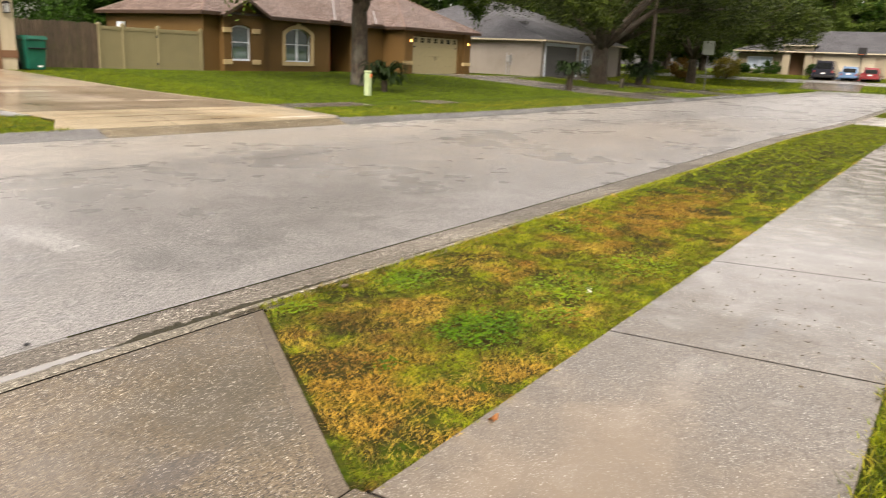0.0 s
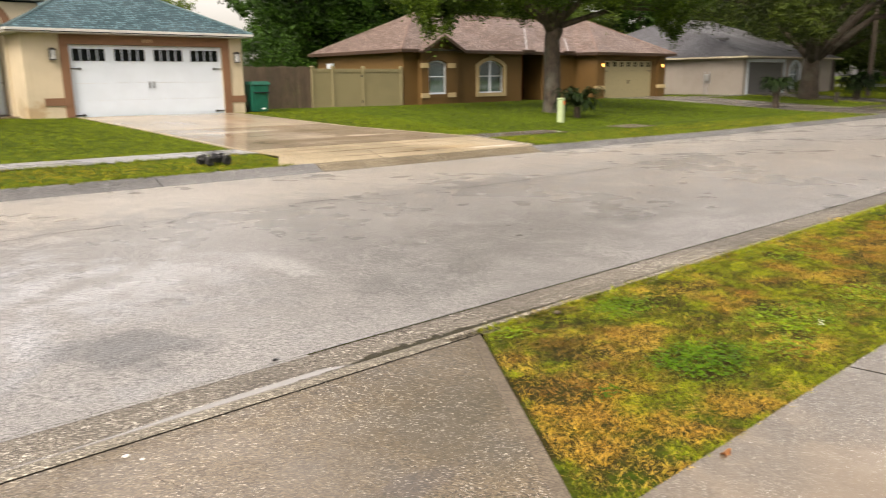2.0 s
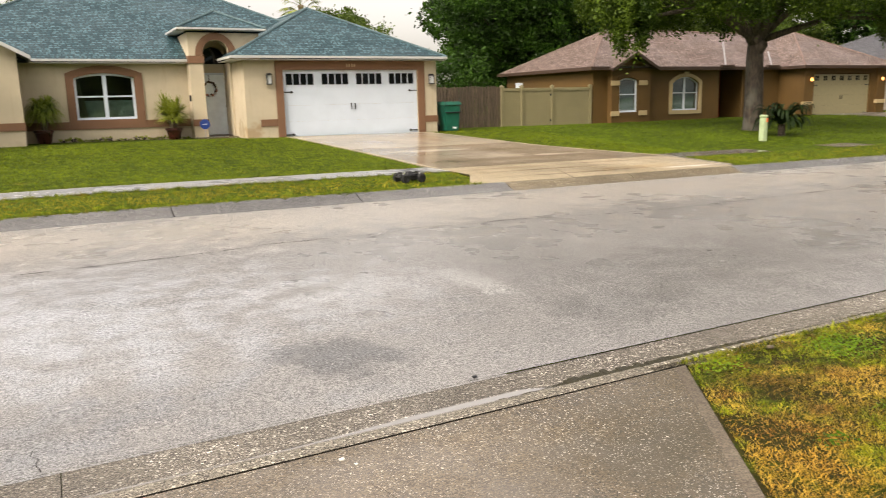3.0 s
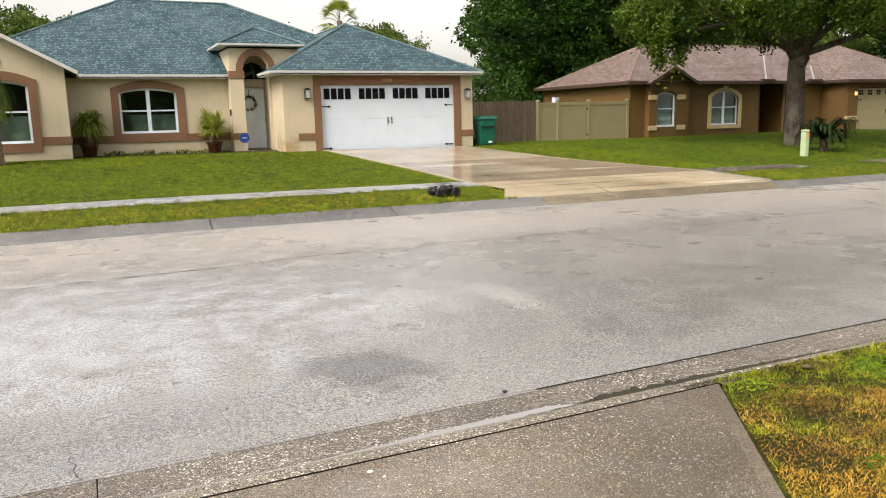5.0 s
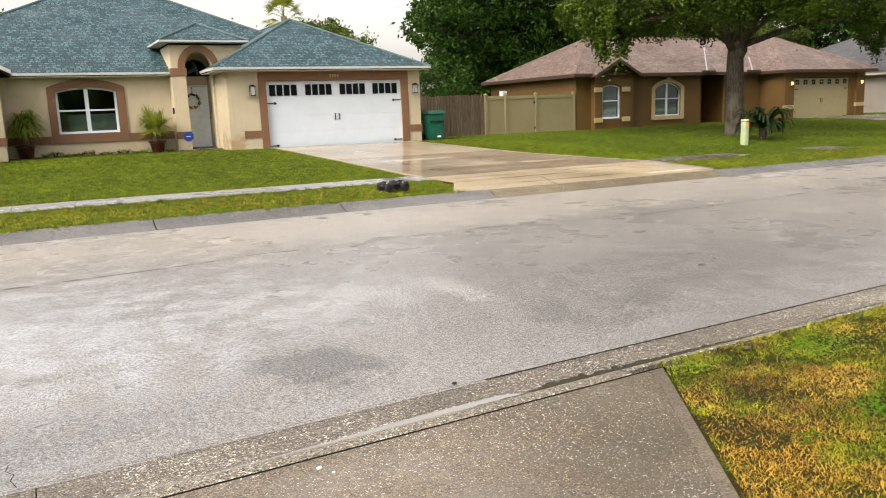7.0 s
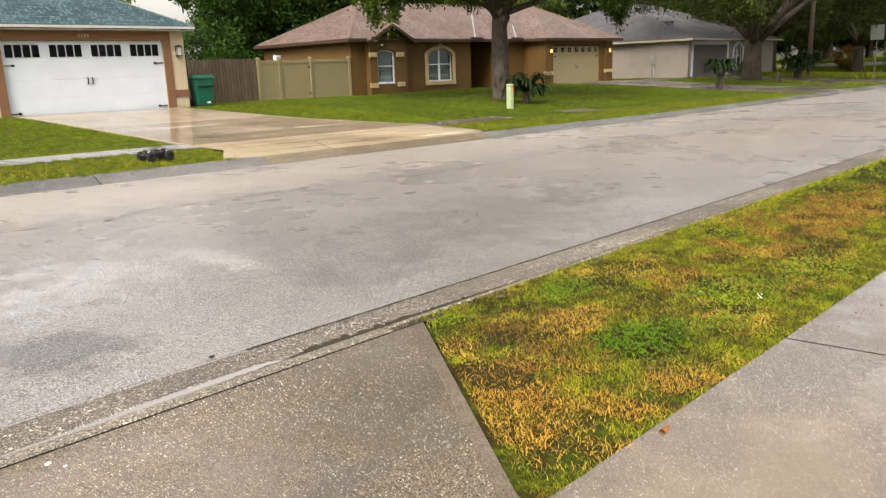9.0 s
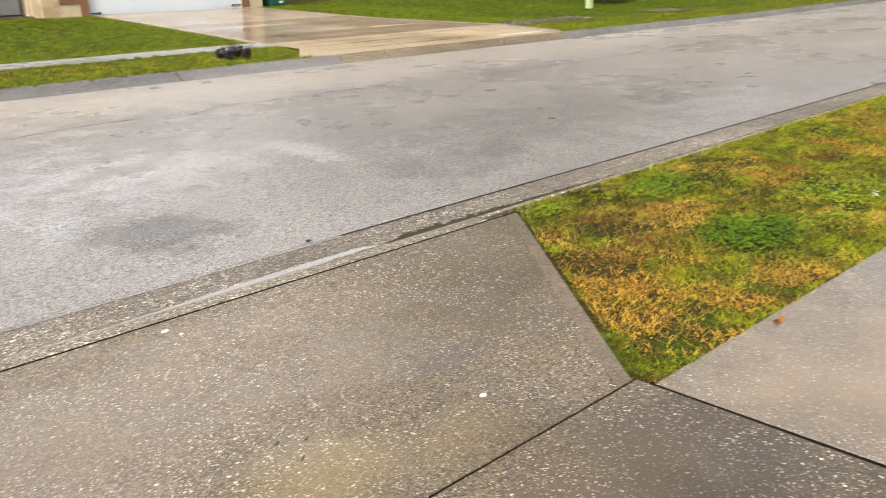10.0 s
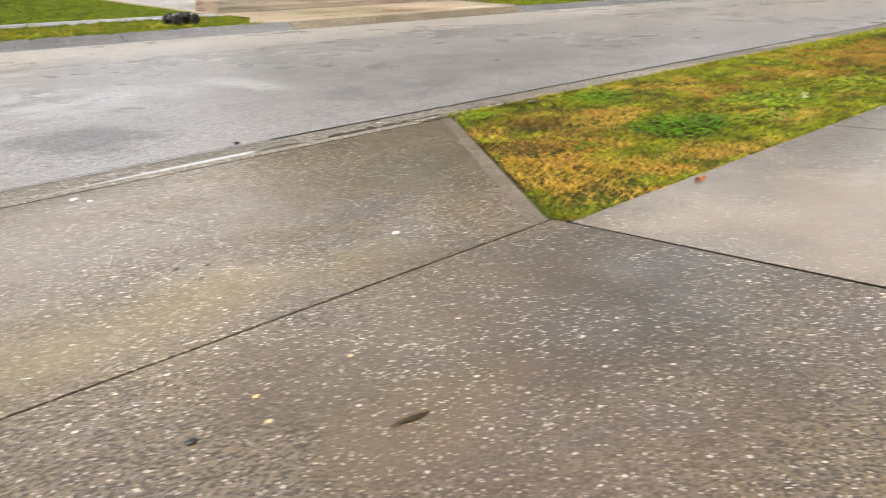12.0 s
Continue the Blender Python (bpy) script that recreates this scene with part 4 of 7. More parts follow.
def beam(a, b, w, h, bm=None):
    """A square bar from a to b, w wide and h high, hung below the line."""
    bm = bm or bmesh.new()
    a, b = Vector(a), Vector(b)
    d = (b - a).normalized()
    side = Vector((-d.y, d.x, 0)).normalized() * w / 2
    ends = []
    for p in (a, b):
        ends.append([bm.verts.new(p + s + Vector((0, 0, z))) for s, z in ((-side, -h), (side, -h), (side, 0), (-side, 0))])
    for i in range(4):
        j = (i + 1) % 4
        bm.faces.new((ends[0][i], ends[0][j], ends[1][j], ends[1][i]))
    bm.faces.new(ends[0][::-1])
    bm.faces.new(ends[1])
    return bm


def eaves(parent, points, material, w=0.04, h=0.075, name="fascia", label=""):
    for a, b in zip(points, points[1:]):
        part(name, beam(a, b, w, h), material, parent, label)


def caps(parent, lines, material):
    for a, b in lines:
        bm = bmesh.new()
        rod(bm, a, b, 0.045, 0.045, 6)
        part("hip_cap", bm, material, parent)


def head(x0, x1, z1, rise):
    half, mid = (x1 - x0) / 2, (x0 + x1) / 2
    if rise <= 0:
        return lambda x: z1
    r = (half * half + rise * rise) / (2 * rise)
    return lambda x: z1 + rise - r + math.sqrt(max(r * r - (x - mid) ** 2, 0))


def inset_arch(x0, x1, z0, z1, rise, d):
    return arch(x0 + d, x1 - d, z0 + d, z1 - d * 0.3, max(rise - d * 0.6, 0.01))


def window(parent, x0, x1, z0, z1, rise, y, frame, mullions=1, rail=0.5, blinds=None, width=0.07):
    """A window in a wall that faces -y: frame, bars, panes, sill."""
    w = thing("window", (x0 + x1) / 2, y, z0, "", "")
    w.parent, w.location = parent, Vector(((x0 + x1) / 2, y, z0)) - origin(parent)
    for key in ("label", "category"):
        if key in w:
            del w[key]
    part("frame", panel(arch(x0, x1, z0, z1, rise), [inset_arch(x0, x1, z0, z1, rise, width)], y + 0.02, y + 0.1), frame, w)
    top = head(x0 + width, x1 - width, z1 - width * 0.3, max(rise - width * 0.6, 0.01))
    xs = [x0 + width + (x1 - x0 - 2 * width) * i / (mullions + 1) for i in range(mullions + 2)]
    zr = z0 + (z1 + rise - z0) * rail
    for x in xs[1:-1]:
        part("mullion", block(x - 0.055, x + 0.055, y + 0.012, y + 0.09, z0 + width, top(x) - 0.005), frame, w)
    for a, b in zip(xs, xs[1:]):
        a2, b2 = a + (0.055 if a > xs[0] else 0), b - (0.055 if b < xs[-1] else 0)
        part("rail", block(a2, b2, y + 0.03, y + 0.085, zr - 0.025, zr + 0.025), frame, w)
        part("pane", block(a2, b2, y + 0.055, y + 0.062, z0 + width, zr - 0.025), GLASS, w).visible_shadow = False
        n = 6
        tops = [(a2 + (b2 - a2) * i / n, top(a2 + (b2 - a2) * i / n) - 0.004) for i in range(n + 1)]
        part("pane", panel([(a2, zr + 0.025), (b2, zr + 0.025)] + tops[::-1], [], y + 0.055, y + 0.062), GLASS, w).visible_shadow = False
    part("sill", block(x0 - 0.02, x1 + 0.02, y - 0.03, y + 0.05, z0 - 0.035, z0 - 0.002, 0.006), frame, w)
    if blinds:
        part("blind", panel(inset_arch(x0, x1, z0, z1, rise, 0.03), [], y + 0.2, y + 0.215), blinds, w, "pale closed blind")
    else:
        part("curtain", panel([(x0 + 0.02, z0), (x0 + 0.36, z0), (x0 + 0.14, z1 + rise * 0.5), (x0 + 0.02, z1)], [], y + 0.2, y + 0.215), SAND, w, "sand-coloured drawn-back curtain")
        part("shade", block(x0 + 0.03, x1 - 0.03, y + 0.23, y + 0.24, z0 + 0.02, zr - 0.12), SHADE_CLOTH, w, "pale green-grey half shade")
    return w


def part_group(name, parent, x, y, z, label=""):
    """A part that holds pieces of its own."""
    ob = new(name)
    ob.empty_display_size = 0.1
    ob.parent = parent
    ob.location = Vector((x, y, z)) - origin(parent)
    return tagged(ob, label)


def wall_lamp(parent, x, y, z, glass, k=1.0):
    """A square lantern on a wall that faces -y, k times its usual size."""
    lamp = part_group("wall_lamp", parent, x, y, z, "black lantern with pale glass" if glass is LAMP_GLASS else "lit black lantern")

    def piece(bm, x0, x1, y0, y1, z0, z1):
        return box(bm, x + k * x0, x + k * x1, y + k * y0, y + k * y1, z + k * z0, z + k * z1)

    bm = piece(bmesh.new(), -0.05, 0.05, -0.02, 0, -0.06, 0.12)
    piece(bm, -0.09, 0.09, -0.2, -0.02, 0.13, 0.155)
    piece(bm, -0.06, 0.06, -0.17, -0.05, 0.155, 0.19)
    piece(bm, -0.08, 0.08, -0.19, -0.03, -0.16, -0.135)
    for dx in (-0.075, 0.063):
        for dy in (-0.185, -0.042):
            piece(bm, dx, dx + 0.012, dy, dy + 0.012, -0.135, 0.13)
    part("lantern_frame", bm, IRON, lamp)
    part("lantern_glass", piece(bmesh.new(), -0.06, 0.06, -0.17, -0.05, -0.13, 0.125), glass, lamp)


def strap_hinge(parent, x, y, z, way):
    bm = block(min(x, x + way * 0.28), max(x, x + way * 0.28), y - 0.018, y, z - 0.014, z + 0.014)
    tip = x + way * 0.28
    bm2 = panel([(tip - 0.05, z), (tip, z - 0.045), (tip + 0.07, z), (tip, z + 0.045)], [], y - 0.02, y, "y", bm)
    part("strap_hinge", bm2, IRON, parent, "black iron strap hinge")


def garage_door(house, x0, x1, z0, z1, y, material, groups, panes, pane_z, square=False, hinges=True, label=""):
    """A sectional door: four panels with grooves, a row of small windows, hinges and handles."""
    door = part_group("garage_door", house, (x0 + x1) / 2, y, z0, label)
    rows = 4
    cuts = [z0 + (z1 - z0) * i / rows for i in range(rows + 1)]
    if not square:
        cuts = [z0, z0 + 0.24 * (z1 - z0), z0 + 0.48 * (z1 - z0), z0 + 0.69 * (z1 - z0), z1]
    for a, b in zip(cuts, cuts[1:]):
        part("door_section", block(x0, x1, y + 0.03, y + 0.08, a + 0.0015, b - 0.0015, 0.002), material, door)
    n = 4
    wide = (x1 - x0) / n
    if not square:
        for i in range(n):
            for a, b in ((cuts[0] + 0.1, cuts[3] - 0.06), (cuts[3] + 0.04, z1 - 0.06)):
                xa, xb = x0 + i * wide, x0 + (i + 1) * wide
                ring = [(xa + 0.008, a - 0.05), (xb - 0.008, a - 0.05), (xb - 0.008, b + 0.05), (xa + 0.008, b + 0.05)]
                hole = [(xa + 0.12, a + 0.04), (xb - 0.12, a + 0.04), (xb - 0.12, b - 0.04), (xa + 0.12, b - 0.04)]
                part("door_moulding", panel(ring, [hole], y + 0.027, y + 0.031), material, door)
    za, zb = pane_z
    for g in range(groups):
        c = x0 + (x1 - x0) * (g + 0.5) / groups
        w = (x1 - x0) / groups
        if square:
            part("door_window", block(c - 0.14, c + 0.14, y + 0.018, y + 0.034, za, zb), DARK_GLASS, door)
            part("glazing_bar", block(c - 0.012, c + 0.012, y + 0.01, y + 0.02, za, zb), material, door)
            part("glazing_bar", block(c - 0.14, c + 0.14, y + 0.009, y + 0.019, (za + zb) / 2 - 0.012, (za + zb) / 2 + 0.012), material, door)
        else:
            for i in range(panes):
                xc = c + (i - (panes - 1) / 2) * (w - 0.25) / panes
                h = (w - 0.25) / panes / 2 - 0.022
                part("door_window", block(xc - h, xc + h, y + 0.006, y + 0.02, za, zb), DARK_GLASS, door)
    mid, hz = (x0 + x1) / 2, z0 + (z1 - z0) * 0.45
    for dx in (-0.07, 0.07):
        bm = block(mid + dx - 0.014, mid + dx + 0.014, y - 0.02, y - 0.005, hz - 0.1, hz + 0.1)
        for s in (-0.1, 0.08):
            box(bm, mid + dx - 0.02, mid + dx + 0.02, y - 0.016, y + 0.03, hz + s, hz + s + 0.02)
        part("handle", bm, IRON, door, "black iron pull handle")
    if hinges:
        for z in (z0 + 0.1, cuts[3] - 0.03):
            strap_hinge(door, x0 + 0.02, y + 0.02, z, 1)
            strap_hinge(door, x1 - 0.02, y + 0.02, z, -1)
    return door


# ---- the cream house with the teal roof ----
BIN_TAN = plain("number_paint", (0.36, 0.26, 0.16), 0.6)
G = 0.5
home = thing("house", 5.0, 30.0, G, "cream stucco bungalow with brown trim and teal shingle roof", "house")
DOOR = (7.17, 12.02)
wall = lambda name, bm, mat=CREAM, label="": part(name, bm, mat, home, label)
wall("wall", panel([(5.95, 0.2), (12.75, 0.2), (12.75, 3.02), (5.95, 3.02)], [[(DOOR[0], 0.25), (DOOR[1], 0.25), (DOOR[1], 2.72), (DOOR[0], 2.72)]], 24.5, 24.7))
wall("wall", block(5.95, 6.15, 24.703, 29.0, 0.2, 3.02))
wall("wall", block(12.55, 12.75, 24.703, 37.9, 0.2, 3.02))
wall("wall", panel([(-0.25, 0.3), (4.6, 0.3), (4.6, 3.02), (-0.25, 3.02)], [arch(1.19, 2.96, 1.27, 2.57, 0.15)], 26.55, 26.75))
wall("wall", block(-0.45, -0.25, 24.803, 29.0, 0.3, 3.02))
wall("wall", panel([(-7.0, 0.3), (-0.25, 0.3), (-0.25, 3.19), (-3.62, 5.04), (-7.0, 3.19)], [arch(-2.98, -1.2, 1.1, 2.72, 0.16)], 24.6, 24.8))
wall("wall", block(-7.0, -6.8, 24.803, 37.9, 0.3, 3.0))
wall("wall", block(-6.8, 12.55, 37.7, 37.9, 0.3, 3.0))
wall("floor_slab", block(-6.9, 12.6, 24.72, 37.8, 0.2, 0.5), SLAB)
# the entry: arched front, side wall, recessed back with the front door
wall("entry_wall", panel([(4.6, 0.3), (5.04, 0.3), (5.04, 3.3)] + [(5.46 - 0.42 * math.cos(a), 3.3 + 0.42 * math.sin(a)) for a in [math.pi * i / 12 for i in range(1, 12)]] + [(5.88, 3.3), (5.88, 0.3), (6.9, 0.3), (6.9, 3.95), (4.6, 3.95)], [], 26.0, 26.3))
wall("entry_wall", block(4.6, 4.78, 26.303, 28.6, 0.3, 3.95))
wall("entry_back", panel([(4.78, 0.3), (6.9, 0.3), (6.9, 3.9), (4.78, 3.9)], [[(5.13, 0.62), (6.1, 0.62), (6.1, 2.74), (5.13, 2.74)], [(5.12, 3.02), (6.08, 3.02), (6.0, 3.32), (5.85, 3.52), (5.6, 3.6), (5.35, 3.52), (5.2, 3.32)]], 27.2, 27.4))
wall("entry_ceiling", block(4.79, 5.94, 26.31, 27.19, 3.78, 3.88))
wall("porch", block(4.62, 5.93, 25.6, 27.19, 0.3, 0.62), SLAB)
wall("entry_panel", block(5.14, 6.09, 27.26, 27.3, 2.745, 3.01))
part("fanlight", panel([(5.15, 3.03), (6.05, 3.03), (5.97, 3.32), (5.83, 3.5), (5.6, 3.57), (5.37, 3.5), (5.22, 3.32)], [], 27.26, 27.3), DARK_GLASS, home)
front_door = part_group("front_door", home, 5.6, 27.5, 0.64, "pale blue-white panelled front door")
part("door_leaf", block(5.2, 6.04, 27.26, 27.31, 0.65, 2.66, 0.006), PALE_DOOR, front_door)
part("door_frame", panel([(5.14, 0.63), (6.09, 0.63), (6.09, 2.735), (5.14, 2.735)], [[(5.2, 0.64), (6.04, 0.64), (6.04, 2.66), (5.2, 2.66)]], 27.22, 27.3), WHITE, front_door)
for za, zb in ((0.8, 1.55), (1.72, 2.5)):
    for xa in (5.29, 5.66):
        part("door_moulding", panel([(xa, za), (xa + 0.29, za), (xa + 0.29, zb), (xa, zb)], [[(xa + 0.035, za + 0.035), (xa + 0.255, za + 0.035), (xa + 0.255, zb - 0.035), (xa + 0.035, zb - 0.035)]], 27.248, 27.261), PALE_DOOR, front_door)
bm = bmesh.new()
turned(bm, 5.96, 27.22, [(0.012, 1.58), (0.03, 1.6), (0.03, 1.64), (0.012, 1.66)], 8)
part("knob", bm, IRON, front_door, "black door knob")
part("door_mat", block(5.2, 6.04, 26.6, 27.15, 0.621, 0.64), DARK_PAINT, home)
# brown bands and surrounds
wall("garage_surround", panel([(DOOR[0] - 0.22, 0.3), (DOOR[1] + 0.25, 0.3), (DOOR[1] + 0.25, 2.98), (DOOR[0] - 0.22, 2.98)], [[(DOOR[0] + 0.02, 0.31), (DOOR[1] - 0.02, 0.31), (DOOR[1] - 0.02, 2.7), (DOOR[0] + 0.02, 2.7)]], 24.5 - 0.04, 24.497), BROWN)
wall("band", block(6.4, DOOR[0] - 0.223, 24.47, 24.497, 0.93, 1.15), BROWN)
wall("band", block(DOOR[1] + 0.253, 12.76, 24.47, 24.497, 0.89, 1.11), BROWN)
wall("band", block(12.753, 12.78, 24.47, 26.5, 0.89, 1.11), BROWN)
wall("window_surround", panel(arch(0.97, 3.2, 0.99, 2.7, 0.24), [arch(1.2, 2.95, 1.28, 2.56, 0.145)], 26.55 - 0.045, 26.547), BROWN)
wall("band", block(-0.24, 0.967, 26.517, 26.547, 0.99, 1.23), BROWN)
wall("band", block(3.203, 4.597, 26.517, 26.547, 0.99, 1.23), BROWN)
wall("window_surround", panel(arch(-3.2, -0.98, 0.85, 2.86, 0.26), [arch(-2.97, -1.21, 1.11, 2.71, 0.155)], 24.6 - 0.045, 24.597), BROWN)
wall("band", block(-0.977, -0.245, 24.567, 24.597, 1.05, 1.27), BROWN)
wall("band", block(-0.247, -0.22, 24.567, 26.5, 1.05, 1.27), BROWN)
wall("band", block(4.57, 5.07, 25.967, 25.997, 2.98, 3.22), BROWN)
wall("band", block(4.57, 5.07, 25.967, 25.997, 0.98, 1.2), BROWN)
wall("band", block(4.57, 4.597, 26.0, 26.53, 2.98, 3.22), BROWN)
ring = [(5.46 - 0.66 * math.cos(a), 3.225 + 0.72 * math.sin(a)) for a in [math.pi * i / 16 for i in range(17)]]
hole = [(5.46 - 0.43 * math.cos(a), 3.3 + 0.43 * math.sin(a)) for a in [math.pi * i / 16 for i in range(17)]]
wall("arch_band", panel(ring + [(5.89, 3.225)] + hole[::-1] + [(5.03, 3.225)], [], 25.955, 25.996), BROWN)
window(home, 1.2, 2.95, 1.28, 2.56, 0.145, 26.6, WHITE)
window(home, -2.97, -1.21, 1.11, 2.71, 0.155, 24.65, WHITE)
garage_door(home, DOOR[0], DOOR[1], 0.53, 2.7, 24.56, WHITE, 4, 4, (2.23, 2.58), label="white carriage-style sectional garage door")
for dx in range(4):
    part("number_bar", block(9.36 + dx * 0.09, 9.41 + dx * 0.09, 24.44, 24.458, 2.79, 2.89), BIN_TAN, home, "pale house number plate bar")
wall_lamp(home, 6.72, 24.497, 2.4, LAMP_GLASS)
wall_lamp(home, 12.5, 24.497, 2.36, LAMP_GLASS)
bm = block(4.545, 4.598, 26.08, 26.16, 1.78, 1.98, 0.008)
part("intercom", bm, IRON, home, "small black box on the pillar")
# dark screens added behind the windows so that the panes look unlit
wall("window_backing", block(-6.7, 4.5, 27.9, 28.0, 0.5, 3.0), DARK_PAINT)
wall("window_backing", block(-6.7, -0.5, 26.0, 26.1, 0.5, 3.0), DARK_PAINT)
# roofs
E = 3.12
roof_part("roof", [
    [(-4.3, 26.2, E), (4.6, 26.2, E), (4.6, 27.45, E + 0.646), (6.95, 27.45, E + 0.646), (6.95, 26.2, E), (11.75, 26.2, E), (5.72, 32.2, 6.22), (1.85, 32.2, 6.22)],
    [(11.75, 26.2, E), (11.75, 38.3, E), (5.72, 32.2, 6.22)],
    [(-4.3, 38.3, E), (-4.3, 26.2, E), (1.85, 32.2, 6.22)],
    [(11.75, 38.3, E), (-4.3, 38.3, E), (1.85, 32.2, 6.22), (5.72, 32.2, 6.22)]], TEAL_ROOF, home)
roof_part("garage_roof", [
    [(5.5, 24.08, E), (12.98, 24.08, E), (9.24, 27.85, 5.04)],
    [(12.98, 24.08, E), (12.98, 38.3, E), (9.24, 34.6, 5.04), (9.24, 27.85, 5.04)],
    [(5.5, 24.08, E), (9.24, 27.85, 5.04), (9.24, 34.0, 5.04), (5.97, 34.0, E + 0.241), (5.97, 25.99, E + 0.241), (5.5, 25.99, E)],
    [(12.98, 38.3, E), (5.5, 38.3, E), (9.24, 34.6, 5.04)]], TEAL_ROOF, home)
roof_part("entry_roof", [
    [(4.27, 25.72, 4.08), (7.08, 25.72, 4.08), (5.71, 27.05, 4.74)],
    [(4.27, 29.0, 4.08), (4.27, 25.72, 4.08), (5.71, 27.05, 4.74), (5.71, 29.6, 4.74)],
    [(7.08, 25.72, 4.08), (7.08, 29.0, 4.08), (5.71, 29.6, 4.74), (5.71, 27.05, 4.74)]], TEAL_ROOF, home, "", 0.04)
roof_part("wing_roof", [
    [(0.06, 24.18, 3.1), (0.06, 32.0, 3.1), (-3.62, 32.0, 5.12), (-3.62, 24.18, 5.12)],
    [(-7.3, 32.0, 3.1), (-7.3, 24.18, 3.1), (-3.62, 24.18, 5.12), (-3.62, 32.0, 5.12)]], TEAL_ROOF, home)
eaves(home, [(0.06, 26.2, E), (4.595, 26.2, E)], FASCIA)
eaves(home, [(5.5, 25.99, E), (5.5, 24.08, E), (12.98, 24.08, E), (12.98, 38.3, E)], FASCIA)
eaves(home, [(4.27, 28.05, 4.08), (4.27, 25.72, 4.08), (7.08, 25.72, 4.08), (7.08, 27.6, 4.08)], FASCIA, h=0.06)
eaves(home, [(0.09, 24.16, 3.09), (-3.62, 24.16, 5.13), (-7.33, 24.16, 3.09)], FASCIA, w=0.05, h=0.11, name="bargeboard")
eaves(home, [(0.08, 24.18, 3.1), (0.08, 26.2, 3.1)], FASCIA)
wall("soffit", block(5.52, 12.96, 24.1, 24.5, 3.0, 3.02), FASCIA)
wall("soffit", block(0.05, 4.594, 26.22, 26.55, 2.995, 3.02), FASCIA)
wall("soffit", block(4.29, 7.06, 25.742, 25.998, 4.0, 4.015), FASCIA)
wall("soffit", block(4.29, 4.597, 26.0, 28.0, 4.0, 4.015), FASCIA)
wall("soffit", block(5.52, 5.95, 24.5, 25.98, 3.0, 3.02), FASCIA)
caps(home, [((5.5, 24.08, E), (9.24, 27.85, 5.05)), ((12.98, 24.08, E), (9.24, 27.85, 5.05)), ((9.24, 27.85, 5.05), (9.24, 34, 5.05)), ((1.85, 32.2, 6.23), (5.72, 32.2, 6.23)),
            ((5.72, 32.2, 6.23), (11.75, 26.2, E)), ((1.85, 32.2, 6.23), (-4.3, 26.2, E)), ((4.27, 25.72, 4.09), (5.71, 27.05, 4.75)), ((7.08, 25.72, 4.09), (5.71, 27.05, 4.75))], TEAL_CAP)

# ---- the brown house with the rosy roof ----
RED_DOOR = plain("red_brown_paint", (0.22, 0.04, 0.022), 0.4, 0.1)
brown = thing("house", 30.0, 31.0, 0.35, "tan-brown stucco bungalow with rosy shingle roof", "house")
wall = lambda name, bm, mat=TAN, label="": part(name, bm, mat, brown, label)
B0, B1 = 0.15, 2.86
wall("wall", block(22.6, 22.8, 28.203, 35.2, B0, B1))
wall("wall", panel([(22.6, B0), (30.6, B0), (30.6, B1), (22.6, B1)], [[(23.9, 0.9), (25.0, 0.9), (25.0, 2.3), (23.9, 2.3)], arch(27.42, 29.2, 0.86, 2.2, 0.32)], 28.0, 28.2))
wall("wall", block(32.45, 35.0, 28.0, 28.2, B0, B1))
wall("entry_back", block(30.4, 32.6, 29.6, 29.8, B0, B1), RED_DOOR, "red-brown shaded entry wall")
wall("entry_side", block(30.4, 30.6, 28.203, 29.597, B0, B1))
wall("entry_side", block(32.45, 32.65, 28.203, 29.597, B0, B1))
wall("wall", panel([(35.05, B0), (42.0, B0), (42.0, B1), (35.05, B1)], [[(35.95, 0.16), (40.62, 0.16), (40.62, 2.56), (35.95, 2.56)]], 26.6, 26.8))
wall("wall", block(35.05, 35.25, 26.803, 28.4, B0, B1))
wall("wall", block(41.8, 42.0, 26.803, 36.0, B0, B1))
wall("wall", block(22.8, 41.8, 35.0, 35.2, B0, B1))
wall("floor_slab", block(22.65, 41.9, 28.25, 35.1, B0, 0.3), SLAB)
# the window bay with its own small gable
wall("bay_wall", panel([(23.45, B0), (25.78, B0), (25.78, 2.84), (24.62, 3.44), (23.45, 2.84)], [arch(23.9, 25.0, 0.9, 2.34, 0.13)], 27.7, 27.995))
wall("bay_shoulder", panel(arch(23.8, 25.1, 2.36, 2.5, 0.14), [arch(23.9, 25.0, 2.361, 2.37, 0.13)], 27.66, 27.697), TAN)
for xa in (23.38, 25.06):
    for za in (2.12, 0.74):
        wall("stone_block", block(xa, xa + 0.5, 27.64, 27.697, za, za + 0.22, 0.01), BEIGE_TRIM)
wall("window_surround", panel(arch(27.24, 29.38, 0.72, 2.28, 0.38), [arch(27.43, 29.19, 0.9, 2.19, 0.31)], 27.94, 27.997), BEIGE_TRIM)
wall("keystone", panel([(28.2, 2.5), (28.42, 2.5), (28.47, 2.74), (28.15, 2.74)], [], 27.92, 27.94), BEIGE_TRIM)
window(brown, 23.91, 24.99, 0.91, 2.33, 0.125, 27.75, WHITE, 0, 0.52, BLINDS)
window(brown, 27.43, 29.19, 0.9, 2.19, 0.31, 28.05, WHITE, 1, 0.52, BLINDS, 0.06)
garage_door(brown, 35.95, 40.62, 0.36, 2.52, 26.66, KHAKI_PAINT, 7, 1, (2.2, 2.44), True, True, "khaki sectional garage door with small square panes")
for xa in (35.07, 41.1):
    wall("pilaster", block(xa, xa + 0.7, 26.5, 26.597, B0, B1), TAN)
    wall("pilaster_cap", block(xa - 0.04, xa + 0.74, 26.46, 26.6, 0.95, 1.15, 0.01), BEIGE_TRIM)
